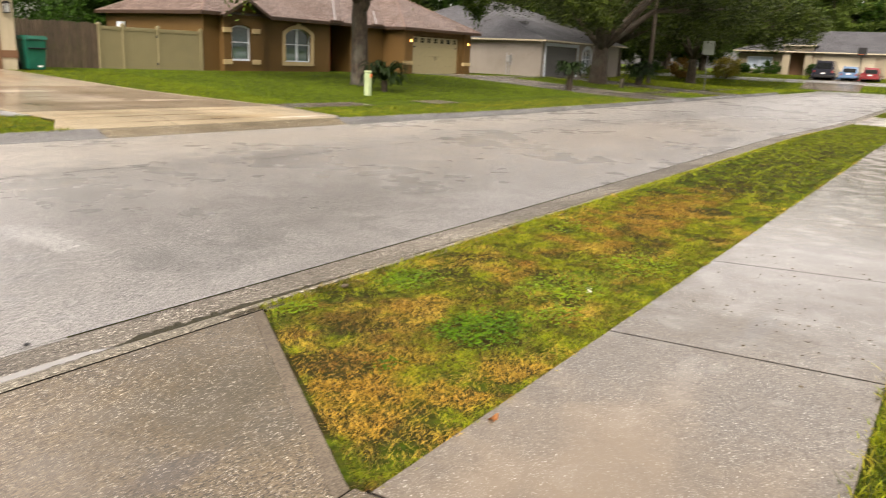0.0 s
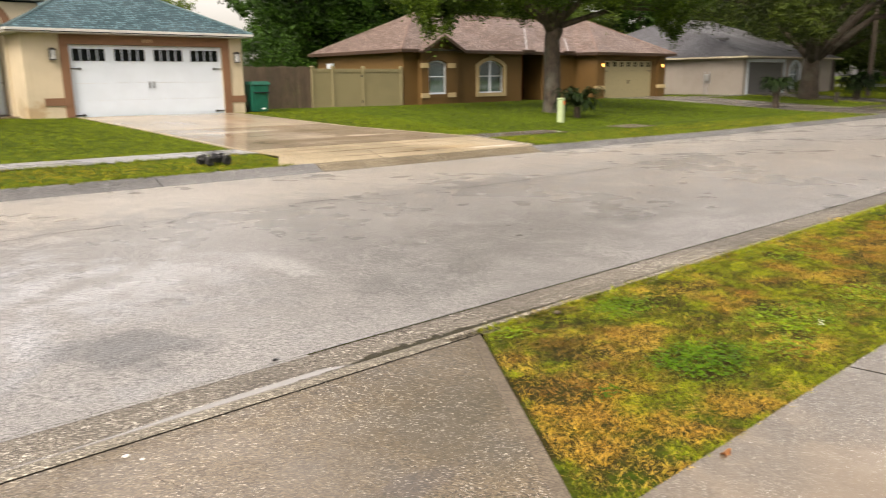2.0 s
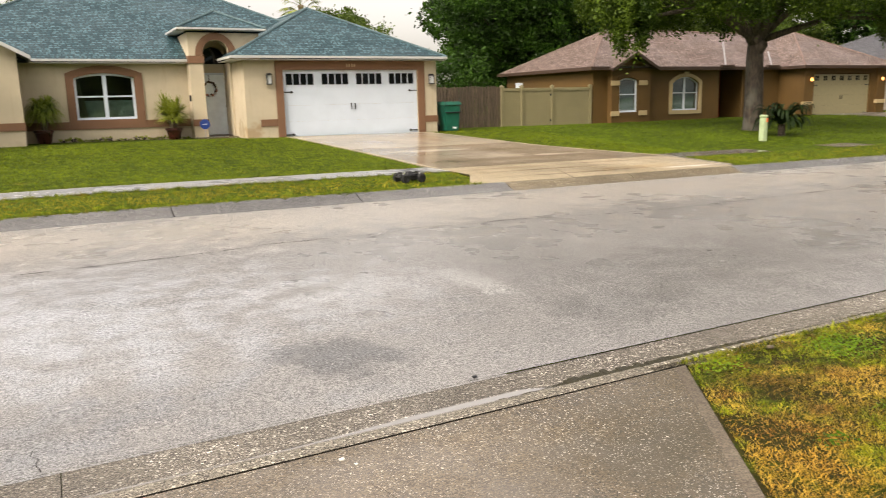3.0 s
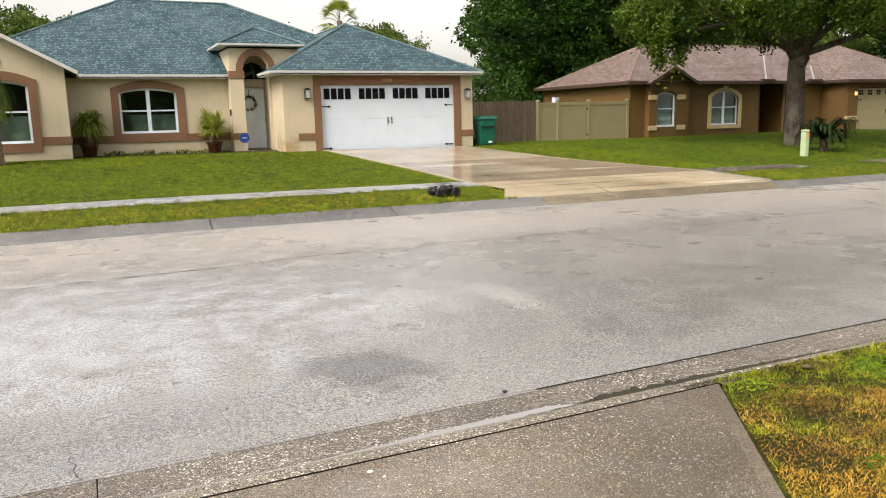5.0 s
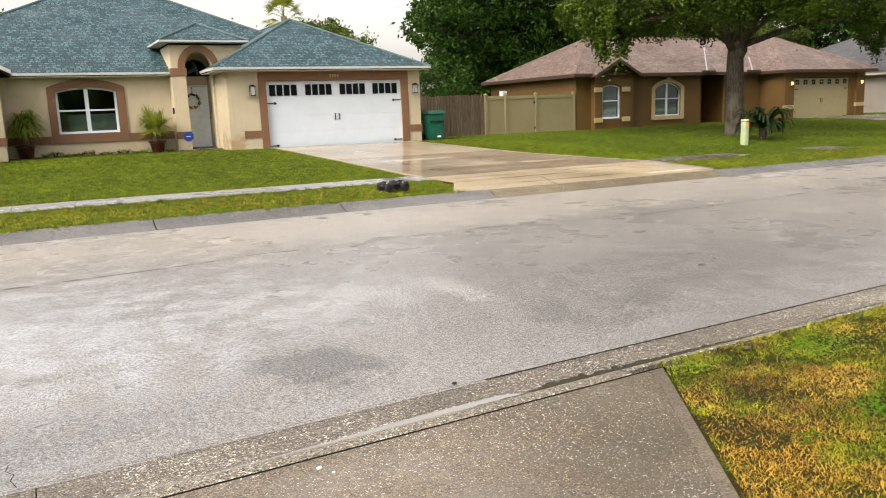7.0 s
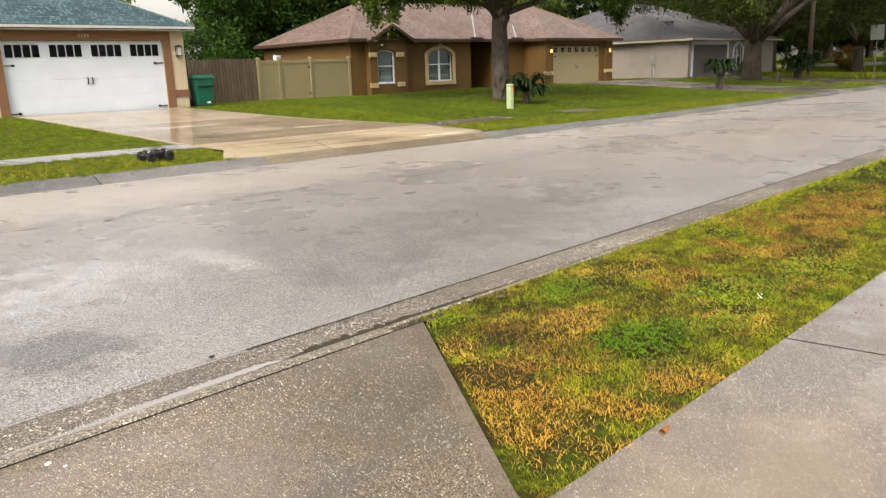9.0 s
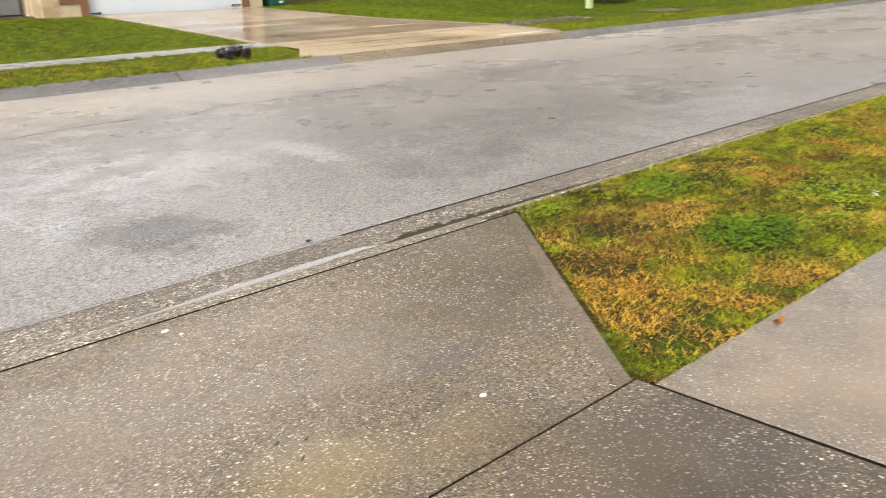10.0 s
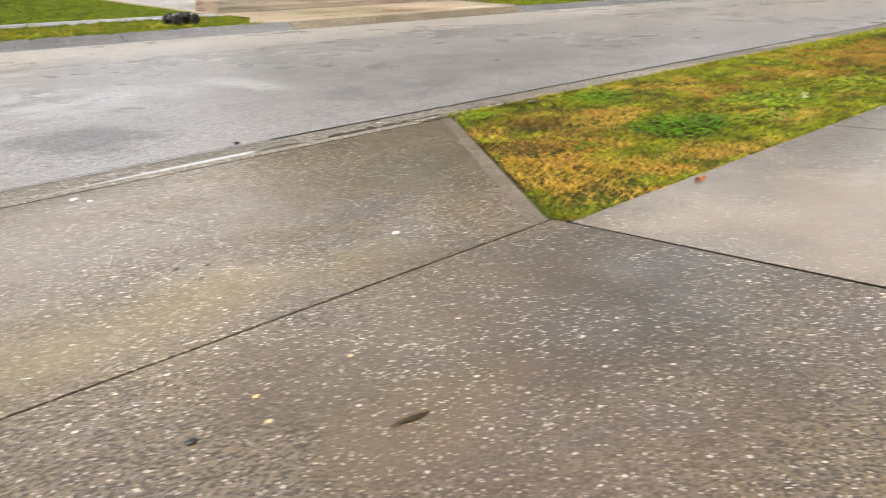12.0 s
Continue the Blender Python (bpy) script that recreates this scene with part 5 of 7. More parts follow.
wall_lamp(brown, 35.55, 26.49, 2.26, LAMP_GLOW, 0.62)
wall_lamp(brown, 41.45, 26.49, 2.26, LAMP_GLOW, 0.62)
part("front_door", block(31.2, 32.15, 29.55, 29.595, 0.4, 2.4, 0.01), RED_DOOR, brown, "dark red-brown front door")
bm = bmesh.new()
turned(bm, 32.3, 28.02, [(0.1, B0), (0.1, 0.5), (0.075, 0.55), (0.075, 2.55), (0.1, 2.6), (0.1, B1)], 12)
part("porch_post", bm, TAN, brown)
F = 2.96
roof_part("roof", [
    [(22.2, 27.6, F), (38.6, 27.6, F), (38.6, 31.5, 4.98), (26.13, 31.5, 4.98)],
    [(22.2, 35.5, F), (22.2, 27.6, F), (26.13, 31.5, 4.98)],
    [(42.5, 35.5, F), (22.2, 35.5, F), (26.13, 31.5, 4.98), (38.6, 31.5, 4.98)]], RED_ROOF, brown)
roof_part("garage_roof", [
    [(34.7, 26.2, F), (42.5, 26.2, F), (38.6, 30.1, 4.98)],
    [(42.5, 26.2, F), (42.5, 35.5, F), (38.6, 31.6, 4.98), (38.6, 30.1, 4.98)],
    [(34.7, 31.4, F), (34.7, 26.2, F), (38.6, 30.1, 4.98), (38.6, 31.4, 4.98)]], RED_ROOF, brown)
roof_part("bay_roof", [
    [(23.2, 27.35, 2.88), (24.62, 27.35, 3.62), (24.62, 29.2, 3.62), (23.2, 27.6, 2.88)],
    [(26.05, 27.35, 2.88), (26.05, 27.6, 2.88), (24.62, 29.2, 3.62), (24.62, 27.35, 3.62)]], RED_ROOF, brown)
eaves(brown, [(22.2, 35.5, F), (22.2, 27.6, F), (23.2, 27.6, F)], DARK_PAINT, h=0.15)
eaves(brown, [(26.0, 27.6, F), (34.7, 27.6, F), (34.7, 26.2, F), (42.5, 26.2, F), (42.5, 35.5, F)], DARK_PAINT, h=0.15)
eaves(brown, [(23.2, 27.33, 2.88), (24.62, 27.33, 3.62), (26.05, 27.33, 2.88)], DARK_PAINT, h=0.14, name="bargeboard")
wall("soffit", block(22.22, 34.7, 27.62, 28.0, 2.83, 2.85), TAN)
wall("soffit", block(34.72, 42.48, 26.22, 26.6, 2.83, 2.85), TAN)
wall("soffit", block(22.22, 22.6, 28.0, 35.4, 2.83, 2.85), TAN)
for xa in (30.2, 33.5):
    wall("gutter_end", block(xa, xa + 0.9, 27.48, 27.6, 2.92, 3.04), DARK_PAINT)
caps(brown, [((22.2, 27.6, F), (26.13, 31.5, 4.99)), ((26.13, 31.5, 4.99), (38.6, 31.5, 4.99)), ((34.7, 26.2, F), (38.6, 30.1, 4.99)), ((42.5, 26.2, F), (38.6, 30.1, 4.99))], RED_CAP)
# pale metal flashing in the valleys
for a, b in (((30.6, 27.62, 2.97), (33.3, 30.32, 4.37)), ((33.95, 27.62, 2.97), (35.6, 29.27, 3.82))):
    part("flashing", beam((a[0], a[1], a[2] + 0.03), (b[0], b[1], b[2] + 0.03), 0.07, 0.02), GREY_METAL, brown, "pale metal valley flashing")
bm = block(22.3, 22.55, 33.6, 33.9, 2.1, 2.45)
part("flood_lamp", bm, WHITE, brown, "white flood lamp on the side wall")

# ---- the pinkish house with the grey roof ----
pink = thing("house", 52.0, 30.0, 0.3, "pinkish stucco house with grey shingle roof", "house")
wall = lambda name, bm, mat=PINK, label="": part(name, bm, mat, pink, label)
wall("wall", block(46.7, 46.9, 24.2, 40.0, 0.1, 2.72))
wall("wall", panel([(46.7, 0.1), (60.0, 0.1), (60.0, 2.72), (46.7, 2.72)], [[(47.3, 0.11), (52.15, 0.11), (52.15, 2.46), (47.3, 2.46)], arch(53.2, 54.6, 0.8, 2.1, 0.4)], 24.0, 24.197))
wall("wall", block(59.8, 60.0, 24.2, 40.0, 0.1, 2.72))
wall("wall", block(46.9, 59.8, 39.8, 40.0, 0.1, 2.72))
wall("door_surround", panel([(47.1, 0.12), (52.35, 0.12), (52.35, 2.66), (47.1, 2.66)], [[(47.31, 0.13), (52.14, 0.13), (52.14, 2.45), (47.31, 2.45)]], 23.95, 23.997), WHITE)
garage_door(pink, 47.31, 52.14, 0.28, 2.45, 24.06, SLATE_PAINT, 0, 1, (2.1, 2.3), True, False, "dark grey sectional garage door")
window(pink, 53.22, 54.58, 0.82, 2.1, 0.38, 24.05, WHITE, 1, 0.52)
wall("window_surround", panel(arch(53.05, 54.75, 0.68, 2.15, 0.5), [arch(53.22, 54.58, 0.82, 2.1, 0.38)], 23.95, 23.997), WHITE)
bm = bmesh.new()
for y, a, b in ((26.6, 0.3, 1.9), (26.4, 0.35, 1.4), (26.25, 1.1, 1.9)):
    rod(bm, (46.66, y, a), (46.66, y, b), 0.035, 0.035, 8)
rod(bm, (46.66, 26.2, 1.35), (46.66, 26.65, 1.35), 0.03, 0.03, 8)
part("pipework", bm, GREY_METAL, pink, "grey service pipes on the wall")
part("meter_box", block(46.55, 46.69, 26.3, 26.62, 1.3, 1.75, 0.02), GREY_METAL, pink, "grey electricity meter box")
H = 2.82
roof_part("roof", [
    [(46.2, 23.5, H), (60.5, 23.5, H), (57.0, 32.2, 5.8), (51.7, 32.2, 5.8)],
    [(46.2, 40.5, H), (46.2, 23.5, H), (51.7, 32.2, 5.8)],
    [(60.5, 23.5, H), (60.5, 40.5, H), (57.0, 32.2, 5.8)],
    [(60.5, 40.5, H), (46.2, 40.5, H), (51.7, 32.2, 5.8), (57.0, 32.2, 5.8)]], GREY_ROOF, pink)
eaves(pink, [(46.2, 40.5, H), (46.2, 23.5, H), (60.5, 23.5, H)], END_DOOR, h=0.11)
part("roof_vent", beam((48.9, 26.4, 4.1), (48.9, 27.6, 4.1), 0.35, 0.16), SLATE_PAINT, pink, "low dark roof vent")

# ---- the house at the end of the street ----
end = thing("house", 93.0, 13.5, 1.05, "sand-coloured stucco house with grey shingle roof", "house")
wall = lambda name, bm, mat=SAND, label="": part(name, bm, mat, end, label)
Z0, Z1 = 0.9, 3.4
wall("wall", panel([(7.2, Z0), (14.2, Z0), (14.2, Z1), (7.2, Z1)], [[(8.6, Z0 + 0.01), (13.4, Z0 + 0.01), (13.4, 3.1), (8.6, 3.1)]], 88.0, 88.2, "x"))
wall("wall", panel([(17.2, Z0), (21.8, Z0), (21.8, 3.2), (17.2, 3.2)], [[(18.3, 1.6), (20.9, 1.6), (20.9, 2.9), (18.3, 2.9)]], 88.6, 88.8, "x"))
wall("entry_wall", panel([(14.3, Z0), (15.0, Z0), (15.0, 3.2), (15.35, 3.6), (16.1, 3.6), (16.45, 3.2), (16.45, Z0), (17.15, Z0), (17.15, 4.1), (14.3, 4.1)], [], 87.8, 88.0, "x"))
wall("wall", block(88.2, 101.0, 7.2, 7.4, Z0, Z1))
wall("wall", block(88.8, 101.0, 21.6, 21.8, Z0, Z1))
wall("wall", block(100.8, 101.0, 7.4, 21.6, Z0, Z1))
wall("entry_back", block(89.6, 89.8, 14.4, 17.1, Z0, 4.0), BROWN)
gd = part_group("garage_door", end, 88.1, 11.0, Z0, "cream sectional garage door")
for i in range(4):
    part("door_section", block(88.08, 88.14, 8.6, 13.4, Z0 + 0.12 + i * 0.52, Z0 + 0.63 + i * 0.52, 0.01), END_DOOR, gd)
win = part_group("window", end, 88.7, 19.6, 1.6, "wide pale window")
part("frame", panel([(18.3, 1.6), (20.9, 1.6), (20.9, 2.9), (18.3, 2.9)], [[(18.4, 1.7), (19.55, 1.7), (19.55, 2.8), (18.4, 2.8)], [(19.65, 1.7), (20.8, 1.7), (20.8, 2.8), (19.65, 2.8)]], 88.63, 88.7, "x"), WHITE, win)
for a, b in ((18.4, 19.55), (19.65, 20.8)):
    part("pane", block(88.66, 88.68, a, b, 1.7, 2.8), BLINDS, win)
roof_part("roof", [
    [(87.5, 6.8, 3.5), (87.5, 22.2, 3.5), (94.3, 16.6, 5.85), (94.3, 8.4, 5.85)],
    [(87.5, 6.8, 3.5), (94.3, 8.4, 5.85), (101.3, 6.8, 3.5)],
    [(87.5, 22.2, 3.5), (101.3, 22.2, 3.5), (94.3, 16.6, 5.85)],
    [(101.3, 6.8, 3.5), (94.3, 8.4, 5.85), (94.3, 16.6, 5.85), (101.3, 22.2, 3.5)]], GREY_ROOF, end)
roof_part("entry_roof", [
    [(87.4, 14.0, 4.15), (87.4, 17.4, 4.15), (89.2, 15.7, 4.8)],
    [(87.4, 14.0, 4.15), (89.2, 15.7, 4.8), (92.0, 15.7, 4.8), (92.0, 14.0, 4.15)],
    [(87.4, 17.4, 4.15), (92.0, 17.4, 4.15), (92.0, 15.7, 4.8), (89.2, 15.7, 4.8)]], GREY_ROOF, end)
eaves(end, [(87.5, 22.2, 3.5), (87.5, 6.8, 3.5), (101.3, 6.8, 3.5)], END_DOOR, h=0.12)
eaves(end, [(87.4, 17.4, 4.15), (87.4, 14.0, 4.15)], END_DOOR, h=0.12)

# ================= trees and plants =================


def leaf_cloud(lobes, size, seed, droop=0.0, clump=0.2):
    """Corners and triangles of many small leaves in clusters over the skins of several lobes: (x, y, z, rx, ry, rz, clusters, leaves each)."""
    r = np.random.default_rng(seed)
    cents = []
    for x, y, z, rx, ry, rz, k, each in lobes:
        d = r.normal(size=(k, 3))
        d /= np.linalg.norm(d, axis=1)[:, None]
        d *= (r.uniform(0.35, 1.0, k) ** 0.5)[:, None]
        c = d * (rx, ry, rz) + (x, y, z)
        spread = r.uniform(0.5, 1.2, k) * min(rx, rz) * clump
        p = np.repeat(c, each, 0) + r.normal(size=(k * each, 3)) * np.repeat(spread, each)[:, None] * (1, 1, 0.7)
        if droop:
            p[:, 2] -= np.abs(r.normal(size=len(p))) * droop
        cents.append(p)
    p = np.concatenate(cents)
    n = len(p)
    s = size * r.uniform(0.6, 1.35, n)[:, None]
    a = r.normal(size=(n, 3))
    a /= np.linalg.norm(a, axis=1)[:, None]
    b = np.cross(a, r.normal(size=(n, 3)))
    b /= np.linalg.norm(b, axis=1)[:, None]
    v = np.stack([p - a * s, p - b * s * 0.45, p + a * s, p + b * s * 0.45], 1).reshape(-1, 3)
    k = np.arange(n)[:, None] * 4
    return v, np.concatenate([k + [0, 1, 2], k + [0, 2, 3]])


def limb(bm, points, r0, r1, n=9, seed=0):
    """A bent, tapering limb through points."""
    rr = random.Random(seed)
    rings = []
    for i, p in enumerate(points):
        p = Vector(p)
        d = (Vector(points[min(i + 1, len(points) - 1)]) - Vector(points[max(i - 1, 0)])).normalized()
        q = d.to_track_quat("Z", "Y")
        r = r0 + (r1 - r0) * i / (len(points) - 1)
        rings.append([bm.verts.new(p + q @ Vector((math.cos(2 * math.pi * k / n), math.sin(2 * math.pi * k / n), 0)) * r * rr.uniform(0.88, 1.12)) for k in range(n)])
    for lo, hi in zip(rings, rings[1:]):
        for i in range(n):
            j = (i + 1) % n
            bm.faces.new((lo[i], lo[j], hi[j], hi[i]))
    bm.faces.new(rings[0][::-1])
    bm.faces.new(rings[-1])


def tree(name, x, y, fork, radius, lobes, leaf, leaf_mat, label, seed, droop=0.0, lean=(0, 0), sink=0.1, burl=0.0, clump=0.2):
    """A trunk that forks into limbs reaching into the lobes of a leafy crown. Lobes are given from the tree's foot."""
    z = land(min(x, 140), min(y, 100))
    t = thing(name, x, y, z, label, "tree")
    rr = random.Random(seed)
    bm = bmesh.new()
    top = (x + lean[0], y + lean[1], z + fork)
    limb(bm, [(x, y, z - sink), (x, y, z + 0.15), (x + lean[0] * 0.3, y + lean[1] * 0.3, z + fork * 0.4), (x + lean[0] * 0.7, y + lean[1] * 0.7, z + fork * 0.75), top], radius * 1.3, radius * 0.8, 14, seed)
    for lx, ly, lz, rx, ry, rz, k, each in lobes:
        end_ = Vector((x + lx, y + ly, z + lz))
        a = Vector(top) - Vector((0, 0, 0.25))
        mid = a.lerp(end_, 0.45) + Vector((rr.uniform(-0.4, 0.4), rr.uniform(-0.4, 0.4), rr.uniform(0.5, 1.3)))
        limb(bm, [a, a.lerp(mid, 0.5), mid, mid.lerp(end_, 0.6), end_], radius * rr.uniform(0.4, 0.6), radius * 0.1, 8, rr.random())
        for _ in range(3):
            tip = end_ + Vector((rr.uniform(-rx, rx), rr.uniform(-ry, ry), rr.uniform(-rz, rz))) * 0.7
            limb(bm, [mid, mid.lerp(tip, 0.5) + Vector((0, 0, 0.25)), tip], radius * 0.2, radius * 0.04, 6, rr.random())
    if burl:
        for k in range(7):
            c = Vector(top) + Vector((rr.uniform(-1, 1) * radius * 0.9, rr.uniform(-1, 1) * radius * 0.9, rr.uniform(-0.5, 0.35)))
            bmesh.ops.create_icosphere(bm, subdivisions=2, radius=burl * rr.uniform(0.7, 1.2), matrix=Matrix.Translation(c) @ Matrix.Diagonal((1, 1, 1.4, 1)))
        for dx, dy, dz in ((-1.5, 0.4, 3.2), (1.6, -0.4, 3.4), (0.2, -1.2, 3.6)):
            a = Vector(top) - Vector((0, 0, 0.4))
            e = a + Vector((dx, dy, dz))
            limb(bm, [a, a.lerp(e, 0.3) + Vector((dx * 0.12, dy * 0.12, 0)), a.lerp(e, 0.65) + Vector((dx * 0.08, 0, 0)), e], radius * 0.72, radius * 0.4, 10, k)
    part("trunk", bm, BARK, t, soft=True)
    v, f = leaf_cloud(lobes, leaf, seed, droop, clump)
    mesh_of("crown", v, f, leaf_mat, t)
    return t


def shrub(name, x, y, rx, ry, h, material, label, seed, leaf=0.06, count=30, z=None):
    z = land(x, y) if z is None else z
    t = thing(name, x, y, z, label, "shrub")
    v, f = leaf_cloud([(0, 0, h * 0.5, rx, ry, h * 0.5, count, 60)], leaf, seed)
    v[:, 2] = np.maximum(v[:, 2], 0.01)
    mesh_of("foliage", v, f, material, t)
    bm = bmesh.new()
    rr = random.Random(seed)
    for _ in range(7):
        rod(bm, (x + rr.uniform(-0.1, 0.1), y + rr.uniform(-0.1, 0.1), z - 0.05), (x + rr.uniform(-rx, rx) * 0.6, y + rr.uniform(-ry, ry) * 0.6, z + h * 0.7), 0.02, 0.008, 5)
    part("stems", bm, BARK, t)
    return t


def frond(bm, root, heading, length, rise, fall, leaflets, leaf_len, width, vee=0.5):
    """A pinnate frond: an arching midrib with leaflets on both sides."""
    root = Vector(root)
    out = Vector((math.cos(heading), math.sin(heading), 0))
    side = Vector((-out.y, out.x, 0))
    spine = []
    for i in range(leaflets + 1):
        u = i / leaflets
        spine.append(root + out * (length * math.sin(u * 1.35) / math.sin(1.35)) + Vector((0, 0, rise * math.sin(u * math.pi * 0.55) - fall * u * u)))
    for i in range(1, leaflets + 1):
        p, d = spine[i], (spine[i] - spine[i - 1]).normalized()
        u = i / leaflets
        L = leaf_len * (0.35 + 0.65 * math.sin(math.pi * min(u * 0.9 + 0.1, 1)))
        for s in (-1, 1):
            tip = p + side * s * L * 0.8 + d * L * 0.55 + Vector((0, 0, vee * L * 0.4))
            bm.faces.new([bm.verts.new(p - d * width / 2), bm.verts.new(p + d * width / 2), bm.verts.new(tip)])
    for a, b in zip(spine, spine[1:]):
        w = side * 0.012
        bm.faces.new([bm.verts.new(a - w), bm.verts.new(a + w), bm.verts.new(b + w), bm.verts.new(b - w)])


def cycad(x, y, trunk_h, trunk_r, length, fronds, label, seed, leaf=CYCAD_LEAF, name="cycad", rise=0.7, fall=0.62, leaf_len=0.16):
    z = land(x, y)
    t = thing(name, x, y, z, label, "palm")
    rr = random.Random(seed)
    bm = bmesh.new()
    rows = [(trunk_r * (1.08 if i % 2 else 0.95) * rr.uniform(0.93, 1.07), z - 0.08 + (trunk_h + 0.08) * i / 16) for i in range(17)]
    turned(bm, x, y, rows, 12)
    part("trunk", bm, BARK if leaf is CYCAD_LEAF else PALM_BARK, t)
    bm = bmesh.new()
    for i in range(fronds):
        lift = rr.uniform(0.3, 1.5)
        frond(bm, (x, y, z + trunk_h), 2.4 * i + rr.uniform(-0.3, 0.3), length * rr.uniform(0.75, 1.05), length * rise * lift, length * fall, 34, leaf_len, leaf_len * 0.26)
    part("fronds", bm, leaf, t)
    return t


def spiky(x, y, z, pot_h, pot_r, stems, top, length, leaf_mat, label, seed, droop):
    """A potted plant with strap leaves on short stems; the pot stands under it."""
    t = thing("potted_plant", x, y, z, label, "plant")
    bm = bmesh.new()
    turned(bm, x, y, [(pot_r * 0.7, z), (pot_r * 0.95, z + pot_h * 0.8), (pot_r * 1.08, z + pot_h * 0.82), (pot_r * 1.08, z + pot_h), (pot_r * 0.9, z + pot_h), (pot_r * 0.85, z + pot_h * 0.9)], 18)
    part("pot", bm, TERRACOTTA, t, "dark red glazed pot")
    rr = random.Random(seed)
    bm, stem = bmesh.new(), bmesh.new()
    for k in range(stems):
        h = z + pot_h + (top - pot_h) * rr.uniform(0.45, 1.0)
        sx, sy = x + rr.uniform(-0.2, 0.2), y + rr.uniform(-0.15, 0.15)
        rod(stem, (x + (sx - x) * 0.3, y, z + pot_h * 0.8), (sx, sy, h), 0.035, 0.025, 7)
        for i in range(90):
            a, el = rr.uniform(0, 6.28), rr.uniform(-0.35, 1.35)
            L = length * rr.uniform(0.7, 1.1)
            d = Vector((math.cos(a) * math.cos(el), math.sin(a) * math.cos(el), math.sin(el)))
            s = Vector((-math.sin(a), math.cos(a), 0)) * 0.017
            p0 = Vector((sx, sy, h))
            p1, p2 = p0 + d * L * 0.55, p0 + d * L - Vector((0, 0, droop * L))
            v = [bm.verts.new(q) for q in (p0 - s, p0 + s, p1 + s, p1 - s, p2)]
            bm.faces.new(v[:4])
            bm.faces.new((v[3], v[2], v[4]))
    part("stems", stem, PALM_BARK, t)
    part("leaves", bm, leaf_mat, t)


# live oaks on the verge lawns
OAK = [(-3.4, 1.6, 5.7, 2.6, 2.6, 1.6, 150, 110), (0.4, -2.6, 5.8, 2.7, 2.4, 1.6, 150, 110), (2.8, 0.8, 6.0, 2.2, 2.2, 1.5, 80, 110), (-0.8, 3.2, 6.0, 2.6, 2.4, 1.7, 130, 100),
       (-0.3, 0.3, 8.4, 3.8, 3.6, 2.0, 190, 100), (-5.0, 2.0, 4.9, 1.5, 1.5, 1.0, 70, 110), (-4.9, 1.2, 4.0, 0.75, 0.9, 0.9, 46, 100), (3.6, -3.2, 5.1, 1.6, 1.5, 1.1, 70, 110),
       (4.4, -2.6, 3.9, 0.7, 0.6, 0.8, 32, 90), (-2.2, -1.4, 4.9, 1.8, 1.5, 0.8, 80, 110), (1.4, 2.4, 4.8, 1.6, 1.4, 0.8, 60, 100), (1.6, -1.6, 4.9, 1.4, 1.2, 0.7, 60, 100), (-2.8, 3.2, 4.9, 1.6, 1.4, 0.7, 60, 100)]
tree("oak_tree", 24.0, 20.3, 3.5, 0.31, OAK, 0.065, OAK_LEAF, "live oak with grey bark and drooping leafy branches", 11, 0.25, burl=0.17)
OAK_B = [(-6.4, -1.4, 6.0, 3.0, 3.2, 1.8, 90, 80), (0.5, -5.6, 6.5, 3.4, 3.0, 1.6, 90, 80), (5.6, 1.8, 6.0, 3.4, 3.2, 2.0, 80, 80), (-1.8, 5.0, 6.4, 3.4, 3.2, 2.0, 80, 80),
         (0.3, 0.2, 8.8, 5.6, 5.2, 2.6, 170, 80), (-7.8, -3.0, 4.2, 1.7, 1.5, 1.0, 40, 80), (5.2, -5.8, 4.9, 2.6, 2.2, 1.4, 60, 80), (-3.6, -4.6, 6.4, 2.4, 2.0, 1.1, 50, 80), (3.4, -3.6, 6.2, 2.2, 1.8, 1.0, 44, 80)]
tree("oak_tree", 46.6, 19.8, 2.4, 0.5, [(*lobe[:6], int(lobe[6] * 1.6), lobe[7]) for lobe in OAK_B], 0.085, DARK_OAK_LEAF, "broad live oak with low forked limbs", 12, 0.25)
OAK_C = [(-4.6, -3.4, 6.0, 3.6, 3.6, 2.2, 80, 60), (3.0, 4.0, 6.0, 3.8, 3.8, 2.4, 70, 60), (0, 0, 8.4, 6.0, 6.0, 3.0, 130, 60), (-1.4, -6.8, 6.0, 3.4, 3.2, 2.2, 80, 60), (-3.0, 3.0, 4.6, 2.6, 2.6, 1.6, 50, 60), (0.6, -9.2, 5.9, 2.2, 2.0, 1.6, 40, 60)]
tree("oak_tree", 76.5, 23.0, 2.6, 0.42, [(*lobe[:6], int(lobe[6] * 1.8), lobe[7]) for lobe in OAK_C], 0.125, DARK_OAK_LEAF, "dark live oak shading the end lawn", 13, 0.3)
tree("oak_tree", 62.0, 25.0, 3.0, 0.4, [(*lobe[:6], int(lobe[6] * 1.6), lobe[7]) for lobe in OAK_C], 0.125, DARK_OAK_LEAF, "live oak beside the pinkish house", 14, 0.2)

# woods behind the houses
TALL = [(-2.4, -0.5, 7.0, 2.7, 2.7, 2.7, 80, 45), (2.4, 0.8, 7.6, 2.7, 2.7, 2.9, 80, 45), (0.2, -1.8, 9.6, 2.9, 2.9, 2.7, 80, 45), (0.0, 1.0, 11.6, 2.5, 2.5, 2.3, 60, 45), (-1.2, 0.4, 4.0, 3.0, 3.0, 2.6, 70, 45), (1.6, -0.8, 3.4, 2.9, 2.9, 2.6, 70, 45)]
COARSE = [(*lobe[:6], 76, 60) for lobe in TALL]
